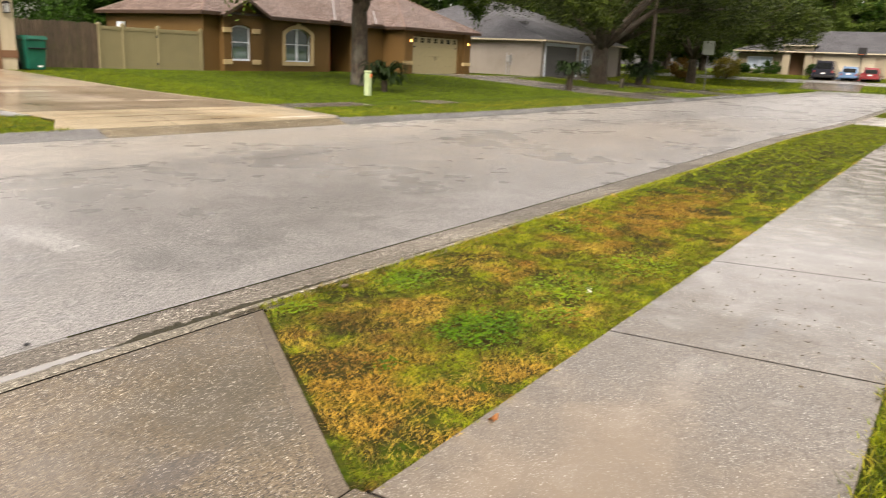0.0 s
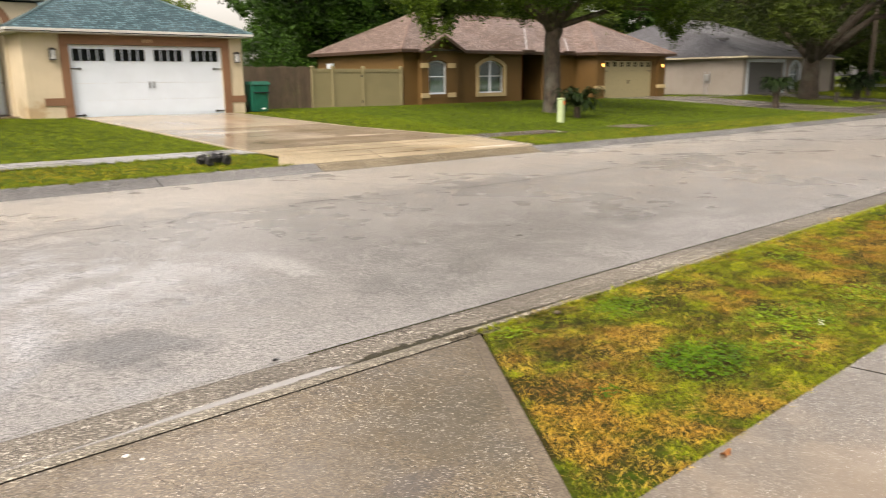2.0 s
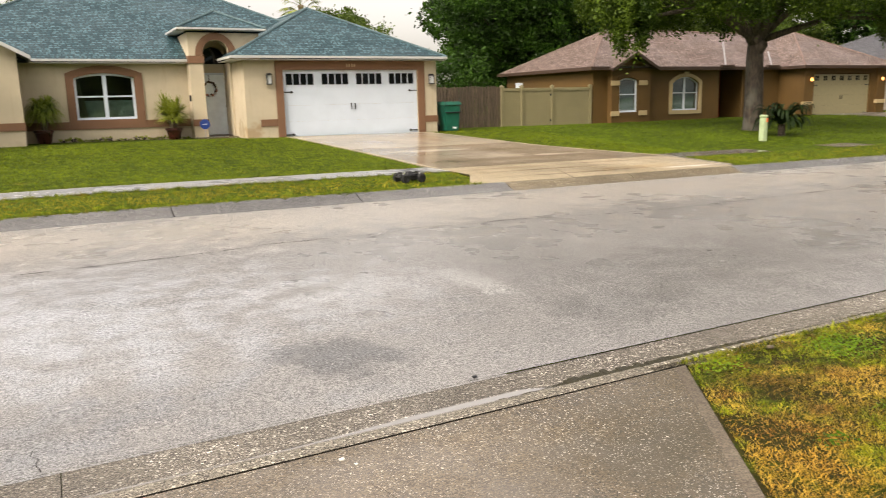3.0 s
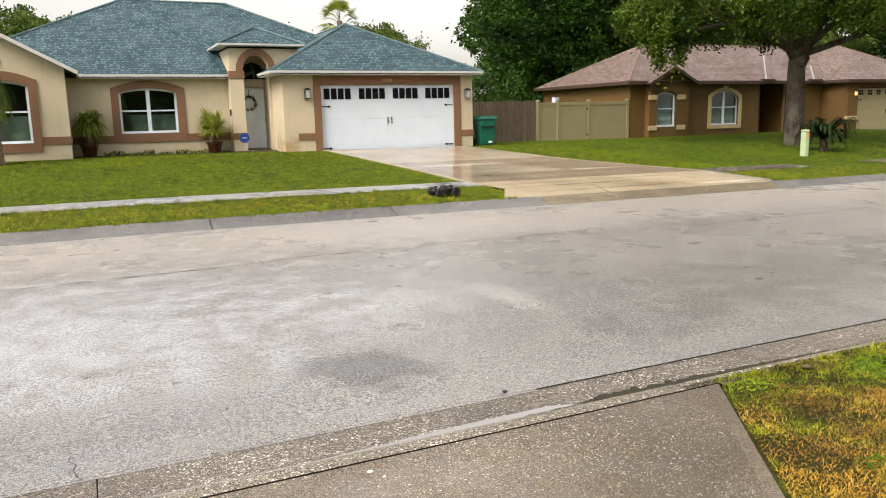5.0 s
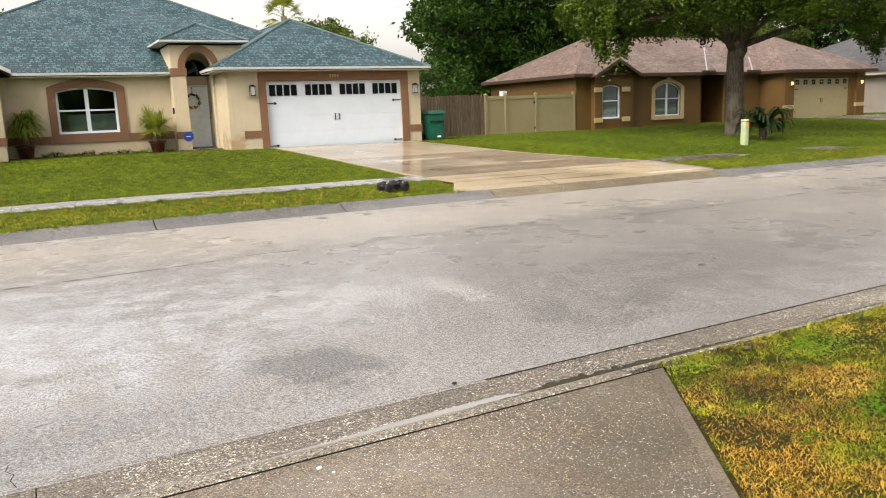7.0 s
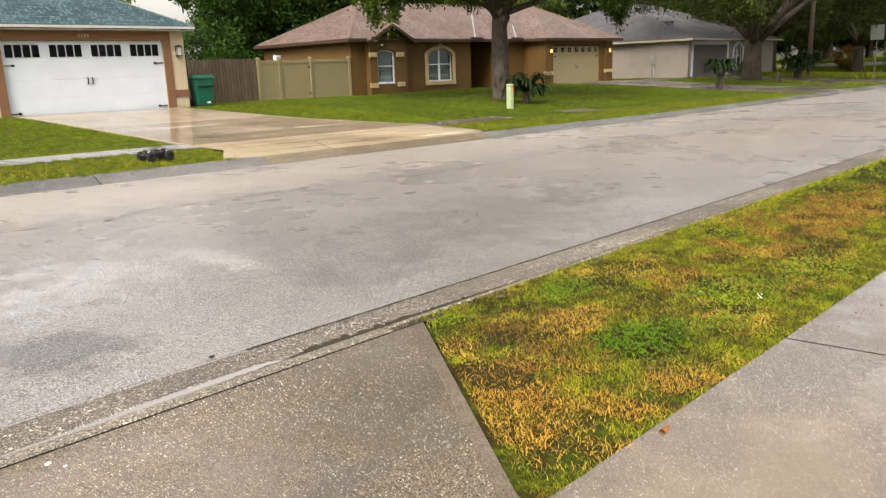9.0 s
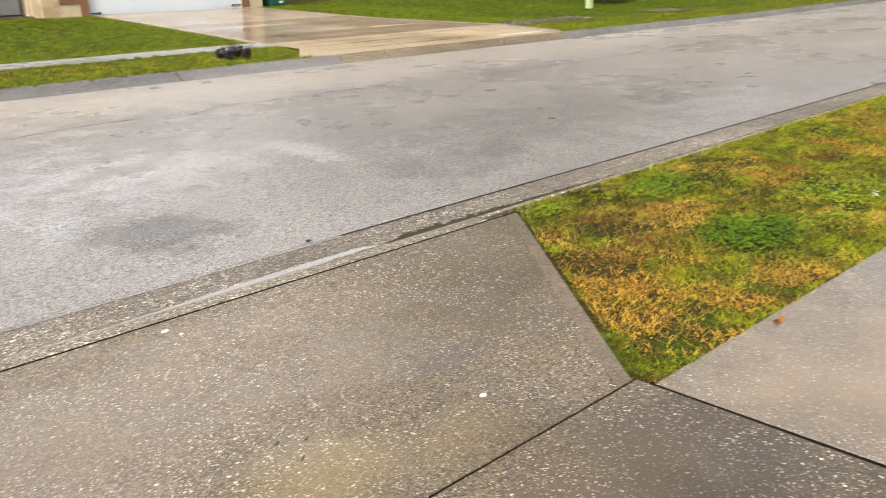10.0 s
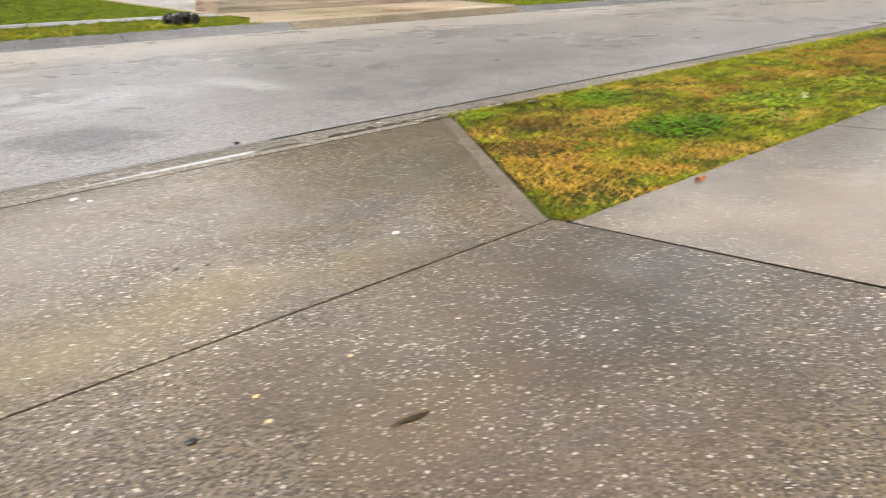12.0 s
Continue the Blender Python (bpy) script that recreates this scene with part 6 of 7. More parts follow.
wood_a = tree("woodland_tree", 29.0, 44.5, 3.4, 0.26, COARSE, 0.185, WOODS_LEAF, "tall dark broadleaf tree of the woods", 21, clump=0.14)
wood_b = tree("woodland_tree", 31.0, 43.5, 3.2, 0.28, [(lx * 1.15, ly, lz * 0.94 + 0.3, rx * 1.1, ry, rz, k, e) for lx, ly, lz, rx, ry, rz, k, e in COARSE], 0.185, MID_LEAF, "tall dark broadleaf tree of the woods", 22, clump=0.14)
wood_c = tree("woodland_tree", 104.0, -4.0, 3.0, 0.25, COARSE, 0.185, LIGHT_LEAF, "light green broadleaf tree of the woods", 23, clump=0.14)
wood_d = tree("woodland_tree", 23.0, 60.0, 2.4, 0.2, [(lx * 0.9, ly * 0.9, lz * 0.62, rx, ry, rz * 0.7, k, e * 2) for lx, ly, lz, rx, ry, rz, k, e in TALL], 0.14, LIGHT_LEAF, "rounded green tree behind the garden", 24)
near_wood = tree("woodland_tree", 27.0, 41.8, 2.8, 0.24, [(lx, ly, lz * 0.95 - 0.2, rx, ry, rz, k * 2, 90) for lx, ly, lz, rx, ry, rz, k, e in TALL], 0.105, WOODS_LEAF, "tall dark broadleaf tree behind the fences", 25, clump=0.13)
near_wood_b = tree("woodland_tree", 30.4, 40.8, 2.8, 0.24, [(lx, ly, lz, rx, ry, rz, k * 2, 90) for lx, ly, lz, rx, ry, rz, k, e in TALL], 0.105, WOODS_LEAF, "tall dark broadleaf tree behind the fences", 26, clump=0.13)
for ob in (near_wood, near_wood_b, wood_a, wood_b, wood_c, wood_d):
    tagged(ob, group="woods")
spots = random.Random(7)


def copies(ob, places):
    for x, y in places:
        copy_thing(ob, pose(x, y, land(min(x, 140), min(y, 100)) - 0.05, 0, 0, spots.uniform(0, 360)))


copies(wood_a, [(30.5, 49.5), (38.5, 45.0), (66.0, 44.0), (80.0, 42.0), (92.0, 40.0), (103, 30), (108, 45), (112, 12), (-22, 62)])
copies(wood_b, [(92, -2.6), (101, -9), (76.0, 43.0), (86.0, 44.0), (98.0, 36.0), (110, 22), (112, 38), (36.0, 47.5), (112, -16), (112, -30), (90, 30), (84, 34), (97, 28)])
copies(wood_c, [(114, 0), (118, -6), (110, -8), (121, 8), (118, 20), (107, 6), (110, 16), (106, -13), (114, 26), (105, -24), (70, 40)])
copies(wood_d, [(13.4, 60.0), (-3.0, 58.0), (1.2, 63.0), (-8.5, 54.0), (-14.5, 55.0), (-20, 50), (52.0, 46.0), (60.0, 46.5), (45.0, 46.0)])
# trees across the street behind the viewpoint, mirrored in the windows
copies(wood_c, [(-30 + 6.5 * i, -31 + 3 * (i % 3)) for i in range(15)])
shrub("shrub", 14.6, 31.0, 1.2, 0.8, 2.6, LIGHT_LEAF, "leafy green bush behind the fence", 31, 0.07, 40)
shrub("shrub", 17.5, 34.0, 1.6, 1.4, 3.4, WOODS_LEAF, "dark green bush behind the fence", 32, 0.09, 50)
shrub("shrub", 20.5, 36.5, 1.8, 1.6, 4.0, WOODS_LEAF, "dark green bush behind the fence", 33, 0.1, 50)

# the fan palm beyond the roof
px, py = 13.9, 42.9
pz = land(px, py)
fan = thing("fan_palm", px, py, pz, "fan palm with a round head of fronds", "palm")
bm = bmesh.new()
limb(bm, [(px, py, pz - 0.1), (px + 0.05, py, pz + 3.0), (px, py, pz + 6.6)], 0.2, 0.16, 10, 3)
part("trunk", bm, PALM_BARK, fan, soft=True)
bm = bmesh.new()
rr = random.Random(5)
for i in range(30):
    a, el = rr.uniform(0, 6.28), rr.uniform(-0.7, 1.4)
    d = Vector((math.cos(a) * math.cos(el), math.sin(a) * math.cos(el), math.sin(el)))
    root = Vector((px, py, pz + 6.6)) + d * 0.75
    s = d.cross(Vector((0, 0, 1))).normalized()
    u = s.cross(d).normalized()
    rodp = [bm.verts.new(q) for q in (Vector((px, py, pz + 6.6)) - s * 0.015, Vector((px, py, pz + 6.6)) + s * 0.015, root + s * 0.015, root - s * 0.015)]
    bm.faces.new(rodp)
    for k in range(15):
        b = -1.5 + 3.0 * k / 14
        tip = root + (d * math.cos(b) + s * math.sin(b)) * 0.7 + Vector((0, 0, -0.12 - 0.1 * abs(b)))
        w = (s * math.cos(b) - d * math.sin(b)) * 0.035
        m1 = root.lerp(tip, 0.5) + u * 0.04
        v = [bm.verts.new(q) for q in (root, m1 + w, tip, m1 - w)]
        bm.faces.new(v)
part("fronds", bm, PALM_LEAF, fan)

cycad(22.9, 18.1, 0.4, 0.12, 1.0, 80, "sago cycad with dark arching fronds", 41, fall=0.5, leaf_len=0.13)
cycad(36.5, 17.0, 1.0, 0.16, 0.85, 90, "sago cycad on a thick dark trunk", 42, rise=0.55, fall=0.5, leaf_len=0.13)
cycad(50.3, 18.5, 0.75, 0.22, 1.1, 100, "sago cycad with drooping fronds", 43, leaf_len=0.18)
cycad(-2.14, 23.4, 1.72, 0.25, 0.62, 30, "feather palm with a rough stub-covered trunk", 44, FEATHER_LEAF, "feather_palm", 1.9, 1.7, 0.2)
spiky(0.22, 26.0, land(0.2, 26.0), 0.4, 0.26, 7, 1.15, 0.66, PALM_LEAF, "ponytail palm in a red pot by the wall", 51, 0.5)
spiky(3.95, 25.95, land(4.0, 25.95), 0.36, 0.25, 8, 1.0, 0.66, PALM_LEAF, "spiky yucca in a red pot by the entry", 52, 0.12)
for i in range(15):
    sx = 0.75 + 0.26 * i
    shrub("groundcover", sx, 26.36 + 0.05 * math.sin(i * 2.1), 0.2, 0.14, 0.1 + 0.05 * math.sin(i * 1.7), PALM_LEAF, "low leafy groundcover under the window", 60 + i, 0.03, 6)
shrub("shrub", 53.6, 23.2, 0.7, 0.5, 1.1, LIGHT_LEAF, "clipped green shrub by the window", 71, 0.07)
shrub("hedge", 82.5, 29.5, 4.2, 0.8, 1.2, WOODS_LEAF, "dark clipped hedge at the street's end", 72, 0.1, 90)
shrub("shrub", 80.5, 25.3, 1.4, 1.0, 2.2, RUST_LEAF, "rust-coloured shrub near the oak", 73, 0.1, 50)
shrub("shrub", 81.5, 21.0, 1.6, 1.2, 2.2, YELLOW_LEAF, "yellow-green shrub near the oak", 74, 0.1, 50)
for i, (sy, sr, sh) in enumerate(((19.8, 1.2, 0.9), (18.0, 0.9, 1.5), (20.9, 0.8, 1.0), (13.9, 0.7, 1.2))):
    shrub("shrub", 87.2, sy, 0.7, sr, sh, WOODS_LEAF, "rounded dark shrub before the end house", 75 + i, 0.09, 34)

# ================= fences =================
wood_fence = thing("wooden_fence", 15.2, 28.0, 0.4, "weathered brown board privacy fence", "fence")
rr = random.Random(9)
x = 12.8
while x < 17.58:
    z = land(x, 28)
    top = 2.16 + rr.uniform(-0.025, 0.025)
    bm = panel([(x, z - 0.02), (x + 0.125, z - 0.02), (x + 0.125, top - 0.04), (x + 0.095, top), (x + 0.035, top), (x, top - 0.04)], [], 28.0 + rr.uniform(-0.008, 0.008), 28.025)
    part("board", bm, WOOD, wood_fence)
    x += 0.145 + rr.uniform(0, 0.01)
for z in (0.75, 1.75):
    part("rail", block(12.8, 17.6, 28.03, 28.07, z, z + 0.09), WOOD, wood_fence)
for x in (13.0, 15.3, 17.5):
    part("post", block(x - 0.05, x + 0.05, 28.072, 28.17, 0.2, 2.1), WOOD, wood_fence)
vinyl = thing("vinyl_fence", 20.0, 28.0, 0.35, "tan vinyl privacy fence with capped posts", "fence")
posts = (17.7, 18.72, 20.32, 22.44)
for x in posts:
    part("post", block(x - 0.065, x + 0.065, 27.935, 28.065, 0.2, 2.12, 0.008), VINYL, vinyl)
    bm = bmesh.new()
    turned(bm, x, 28.0, [(0.105, 2.121), (0.11, 2.15), (0.02, 2.21)], 4)
    bmesh.ops.rotate(bm, verts=bm.verts, cent=(x, 28.0, 2.12), matrix=Matrix.Rotation(radians(45), 3, "Z"))
    part("cap", bm, VINYL, vinyl)
for a, b in zip(posts, posts[1:]):
    n = max(4, round((b - a) / 0.18))
    for i in range(n):
        xa, xb = a + 0.066 + (b - a - 0.132) * i / n, a + 0.066 + (b - a - 0.132) * (i + 1) / n
        part("plank", block(xa + 0.0008, xb - 0.0008, 27.985, 28.015, 0.36, 2.02, 0.001), VINYL, vinyl)
    part("rail", block(a + 0.066, b - 0.066, 27.96, 28.04, 1.94, 2.08, 0.006), VINYL, vinyl)
    part("rail", block(a + 0.066, b - 0.066, 27.96, 28.04, 0.28, 0.4, 0.006), VINYL, vinyl)
for z in (0.62, 1.72):
    part("gate_hinge", block(20.2, 20.252, 27.94, 27.98, z, z + 0.1), IRON, vinyl, "black gate hinge")
end_fence = thing("vinyl_fence", 99.0, 0.0, 1.07, "pale privacy fence at the street's end", "fence")
for i in range(9):
    ya = 6.5 - i * 2.2
    part("plank", block(98.0, 98.06, ya - 2.18, ya, 1.0, 2.75), SAND if i < 3 else WOOD, end_fence, "" if i < 3 else "brown board panel")

# ================= things on the lawns and drives =================
bin_ = thing("wheeled_bin", 13.33, 24.72, land(13.33, 24.72), "green plastic wheeled refuse bin with lid", "bin")
bz = land(13.33, 24.72)


def taper(bm, x0, x1, y0, y1, z0, z1, grow):
    lo = [bm.verts.new(p) for p in ((x0, y0, z0), (x1, y0, z0), (x1, y1, z0), (x0, y1, z0))]
    hi = [bm.verts.new(p) for p in ((x0 - grow, y0 - grow, z1), (x1 + grow, y0 - grow, z1), (x1 + grow, y1 + grow, z1), (x0 - grow, y1 + grow, z1))]
    bm.faces.new(lo[::-1])
    bm.faces.new(hi)
    for i in range(4):
        j = (i + 1) % 4
        bm.faces.new((lo[i], lo[j], hi[j], hi[i]))
    return bm


bm = taper(bmesh.new(), 13.08, 13.6, 24.45, 24.98, bz + 0.02, bz + 0.93, 0.06)
bmesh.ops.bevel(bm, geom=list(bm.edges), offset=0.03, segments=2, affect="EDGES")
part("body", bm, BIN_GREEN, bin_)
bm = taper(bmesh.new(), 12.97, 13.7, 24.34, 25.1, bz + 0.935, bz + 1.06, -0.05)
bmesh.ops.bevel(bm, geom=list(bm.edges), offset=0.02, segments=2, affect="EDGES")
part("lid", bm, BIN_GREEN, bin_)
part("grip", block(13.02, 13.66, 24.35, 24.4, bz + 0.66, bz + 0.7, 0.008), BLACK_PLASTIC, bin_, "dark moulded grip bar")
bm = bmesh.new()
rod(bm, (13.05, 25.16, bz + 0.98), (13.62, 25.16, bz + 0.98), 0.018)
part("handle", bm, BIN_GREEN, bin_)
for x in (13.04, 13.6):
    bm = bmesh.new()
    rod(bm, (x, 25.0, bz + 0.13), (x + 0.05, 25.0, bz + 0.13), 0.13, 0.13, 16)
    part("wheel", bm, RUBBER, bin_)
part("label_bar", block(13.36, 13.5, 24.436, 24.445, bz + 0.1, bz + 0.16), LETTER, bin_, "white printed bar")

yard = thing("yard_sign", 4.86, 25.6, land(4.86, 25.6), "blue octagonal yard sign on a stake", "sign")
yz = land(4.86, 25.6)
part("face", panel([(4.86 + 0.17 * math.cos(math.pi / 8 + math.pi * i / 4), yz + 0.46 + 0.17 * math.sin(math.pi / 8 + math.pi * i / 4)) for i in range(8)], [], 25.59, 25.6), BLUE, yard)
part("bar", block(4.79, 4.93, 25.584, 25.589, yz + 0.45, yz + 0.47), LETTER, yard, "white printed bar")
part("stake", block(4.85, 4.87, 25.601, 25.612, yz - 0.05, yz + 0.4), GREY_METAL, yard)

wreath = thing("door_wreath", 5.42, 27.2, 2.2, "round dried-flower wreath on the front door", "wreath")
bm = bmesh.new()
rr = random.Random(3)
for i in range(26):
    a = 2 * math.pi * i / 26
    c = Vector((5.42 + 0.22 * math.cos(a), 27.2, 2.2 + 0.22 * math.sin(a)))
    bmesh.ops.create_icosphere(bm, subdivisions=1, radius=rr.uniform(0.03, 0.055), matrix=Matrix.Translation(c + Vector((rr.uniform(-0.02, 0.02), rr.uniform(-0.02, 0.02), rr.uniform(-0.02, 0.02)))))
part("twigs", bm, DARK_PAINT, wreath)
for i in range(9):
    a = math.pi * (0.9 + 1.3 * i / 9)
    bm = bmesh.new()
    bmesh.ops.create_icosphere(bm, subdivisions=1, radius=0.045, matrix=Matrix.Translation((5.42 + 0.23 * math.cos(a), 27.155, 2.2 + 0.23 * math.sin(a))))
    part("flower", bm, DUSTY if i % 2 else CREAM_PAINT, wreath)
part("hanger", block(5.41, 5.43, 27.22, 27.23, 2.42, 2.66), IRON, wreath)

ped = thing("utility_pedestal", 20.75, 17.1, land(20.75, 17.1), "pale green plastic utility pedestal on the lawn", "utility box")
pz = land(20.75, 17.1)
bm = block(20.66, 20.84, 17.0, 17.2, pz - 0.05, pz + 0.74, 0.02)
part("body", bm, PEDESTAL, ped)
part("cap", block(20.652, 20.848, 16.99, 17.21, pz + 0.743, pz + 0.83, 0.03), PEDESTAL, ped)
part("sticker", block(20.755, 20.825, 16.988, 16.998, pz + 0.6, pz + 0.73), ORANGE, ped, "orange warning sticker")

# the toy truck parked on the verge
tx, ty = 6.26, 13.28
tz = land(tx, ty) + 0.012
truck = thing("toy_truck", tx, ty, tz, "black radio-controlled toy truck on the grass verge", "toy truck")
bm = taper(bmesh.new(), tx - 0.19, tx + 0.19, ty - 0.06, ty + 0.06, tz + 0.075, tz + 0.11, 0.01)
part("chassis", bm, BLACK_PLASTIC, truck)
bm = taper(bmesh.new(), tx - 0.08, tx + 0.06, ty - 0.07, ty + 0.07, tz + 0.112, tz + 0.2, -0.025)
box(bm, tx - 0.2, tx - 0.1, ty - 0.05, ty + 0.05, tz + 0.112, tz + 0.15)
box(bm, tx + 0.09, tx + 0.2, ty - 0.055, ty + 0.055, tz + 0.112, tz + 0.145)
bmesh.ops.bevel(bm, geom=list(bm.edges), offset=0.008, segments=1, affect="EDGES")
part("body_shell", bm, BLACK_PLASTIC, truck)
for sx in (-0.17, 0.17):
    part("shock_tower", block(tx + sx - 0.012, tx + sx + 0.012, ty - 0.09, ty + 0.09, tz + 0.1, tz + 0.19), IRON, truck)
    for sy in (-1, 1):
        bm = bmesh.new()
        rod(bm, (tx + sx, ty + sy * 0.075, tz + 0.185), (tx + sx, ty + sy * 0.13, tz + 0.085), 0.012, 0.014, 8)
        part("shock_absorber", bm, GREY_METAL, truck, "grey metal spring shock")
        bm = bmesh.new()
        rod(bm, (tx + sx, ty + sy * 0.05, tz + 0.085), (tx + sx, ty + sy * 0.14, tz + 0.08), 0.01, 0.01, 6)
        part("suspension_arm", bm, IRON, truck)
        wheel = part_group("wheel", truck, tx + sx, ty + sy * 0.185, tz + 0.075)
        bm = bmesh.new()
        R = [(0.05, -0.05), (0.07, -0.048), (0.079, -0.03), (0.079, 0.03), (0.07, 0.048), (0.05, 0.05)]
        rings = [[bm.verts.new((tx + sx + r * math.cos(2 * math.pi * i / 20), ty + sy * 0.185 + d, tz + 0.075 + r * math.sin(2 * math.pi * i / 20))) for i in range(20)] for r, d in R]
        for lo, hi in zip(rings, rings[1:] + rings[:1]):
            for i in range(20):
                j = (i + 1) % 20
                bm.faces.new((lo[i], lo[j], hi[j], hi[i]))
        for i in range(20):
            a = 2 * math.pi * (i + 0.5) / 20
            c = Vector((tx + sx + 0.08 * math.cos(a), ty + sy * 0.185, tz + 0.075 + 0.08 * math.sin(a)))
            bmesh.ops.create_cube(bm, size=1, matrix=Matrix.Translation(c) @ Matrix.Rotation(-a, 4, "Y") @ Matrix.Diagonal((0.012, 0.07, 0.012, 1)))
        part("tyre", bm, RUBBER, wheel)
        bm = bmesh.new()
        rod(bm, (tx + sx, ty + sy * 0.15, tz + 0.075), (tx + sx, ty + sy * 0.215, tz + 0.075), 0.048, 0.044, 14)
        part("rim", bm, BLACK_PLASTIC, wheel)
bm = bmesh.new()
rod(bm, (tx - 0.23, ty - 0.11, tz + 0.1), (tx - 0.23, ty + 0.11, tz + 0.1), 0.014)
part("bumper", bm, BLACK_PLASTIC, truck)
bm = bmesh.new()
rod(bm, (tx + 0.03, ty + 0.05, tz + 0.19), (tx + 0.06, ty + 0.05, tz + 0.33), 0.003, 0.002, 5)
part("antenna", bm, IRON, truck)

# small litter on the paving
IMPRINT = (0.942, 0.858)
TWIGS = ((0.970, 1.960, 0.6), (1.050, 1.920, 0.4), (0.990, 1.840, 0.8))
YELLOWS = ((0.770, 1.150), (0.740, 1.050), (1.010, 1.150))
YELLOW_CHIP = plain("yellow_chip", (0.5, 0.4, 0.2), 0.5, 0.1, 30)
leaf = bmesh.new()
pts = [(2.84 + 0.028 * math.cos(a) * (1 + 0.3 * math.cos(3 * a)), 1.33 + 0.019 * math.sin(a), 0.018 + 0.012 * math.cos(2 * a)) for a in [2 * math.pi * i / 14 for i in range(14)]]
mid = leaf.verts.new((2.84, 1.33, 0.016))
ring = [leaf.verts.new(p) for p in pts]
for i in range(14):
    leaf.faces.new((mid, ring[i], ring[(i + 1) % 14]))
bmesh.ops.solidify(leaf, geom=list(leaf.faces), thickness=0.002)
tagged(part("dry_leaf", leaf, LEAF_BROWN), "curled orange-brown dry leaf on the sidewalk", "leaf")


def pebble(x, y, z, r, material, label, name="pebble"):
    bm = bmesh.new()
    bmesh.ops.create_icosphere(bm, subdivisions=2, radius=r, matrix=Matrix.Translation((x, y, z + r * 0.25)) @ Matrix.Diagonal((1.3, 1, 0.5, 1)))
    tagged(part(name, bm, material, soft=True), label, "litter")


pebble(1.02, 3.0, 0.012, 0.0115, STONE_WHITE, "white chip of litter on the driveway", "paper_scrap")
pebble(1.06, 2.93, 0.012, 0.0065, STONE_WHITE, "white chip of litter on the driveway", "paper_scrap")
pebble(1.62, 1.73, 0.012, 0.01, STONE_WHITE, "white pebble on the driveway")
pebble(2.11, 3.71, -0.045, 0.014, BLACK_PLASTIC, "black bolt head in the gutter seam", "bolt")
pebble(3.83, 3.05, 0.015, 0.022, DARK_LEAF, "dark red-brown leaf scrap in the grass", "leaf_scrap")


def flat_leaf(x, y, length, wide, turn, material, label, name="wet_leaf"):
    """A limp wet leaf with a raised midrib and a short stalk, lying on the paving."""
    bm = bmesh.new()
    c, s = math.cos(turn), math.sin(turn)
    rows = []
    for i in range(7):
        u = i / 6
        w = wide * math.sin(math.pi * (0.08 + 0.87 * u)) ** 0.8
        rows.append([bm.verts.new((x + c * (u - 0.5) * length - s * k * w, y + s * (u - 0.5) * length + c * k * w, 0.0155 + (0.003 if k == 0 else 0.0))) for k in (-0.5, 0, 0.5)])
    for a, b in zip(rows, rows[1:]):
        for k in range(2):
            bm.faces.new((a[k], b[k], b[k + 1], a[k + 1]))
    bmesh.ops.solidify(bm, geom=list(bm.faces), thickness=0.0015)
    rod(bm, (x - c * length * 0.5, y - s * length * 0.5, 0.015), (x - c * length * 0.72, y - s * length * 0.72, 0.015), 0.0014, 0.001, 5)
    tagged(part(name, bm, material), label, "leaf")


flat_leaf(*IMPRINT, 0.07, 0.016, -0.2, DARK_LEAF, "dark wet leaf stuck to the driveway")
for lx, ly, turn in TWIGS:
    flat_leaf(lx, ly, 0.024, 0.004, turn, DARK_LEAF, "tiny dark twig on the driveway", "twig")
for lx, ly in YELLOWS:
    pebble(lx, ly, 0.012, 0.006, YELLOW_CHIP, "small yellow chip of stone on the driveway", "stone_chip")
pebble(0.602, 1.094, 0.012, 0.0095, BLACK_PLASTIC, "dark chip on the driveway")
bm = bmesh.new()
rr = random.Random(17)
for k in range(110):
    u = rr.random() ** 1.6
    lx, ly = 4.5 + 2.6 * u + rr.gauss(0, 0.25), rr.uniform(0.08, 1.25)
    if not any(abs(lx - (a0 + (a1 - a0) * ly / 1.385)) < 0.03 for a0, a1 in joints):
        a, s = rr.uniform(0, 3.14), rr.uniform(0.002, 0.009)
        box(bm, lx - s * abs(math.cos(a)) - 0.002, lx + s * abs(math.cos(a)) + 0.002, ly - s * abs(math.sin(a)) - 0.002, ly + s * abs(math.sin(a)) + 0.002, 0.0112, 0.0112 + rr.uniform(0.002, 0.006))
tagged(part("debris", bm, DARK_LEAF), "dark specks of wet plant debris on the sidewalk", "debris", kind="stuff")
daisy = thing("wildflower", 4.69, 1.72, 0.0, "small white wildflower in the grass", "flower")
bm = bmesh.new()
rod(bm, (4.69, 1.72, 0), (4.69, 1.72, 0.09), 0.003, 0.002, 5)
part("stem", bm, LIGHT_LEAF, daisy)
bm = bmesh.new()
for i in range(7):
    a = 2 * math.pi * i / 7
    bmesh.ops.create_icosphere(bm, subdivisions=1, radius=0.006, matrix=Matrix.Translation((4.69 + 0.011 * math.cos(a), 1.72 + 0.011 * math.sin(a), 0.06 + 0.012 * (i % 3))) @ Matrix.Diagonal((1, 1, 0.5, 1)))
part("petals", bm, STONE_WHITE, daisy)

# street furniture further along
sign = thing("street_sign", 52.7, 14.85, land(52.7, 14.85), "grey back of a square sign on a post", "sign")
sz = land(52.7, 14.85)
bm = bmesh.new()
rod(bm, (52.7, 14.85, sz - 0.1), (52.7, 14.85, sz + 3.25), 0.03, 0.03, 8)
part("post", bm, SLATE_PAINT, sign)
part("plate", block(52.64, 52.66, 14.47, 15.23, sz + 2.35, sz + 3.22, 0.005), SIGN_BACK, sign)
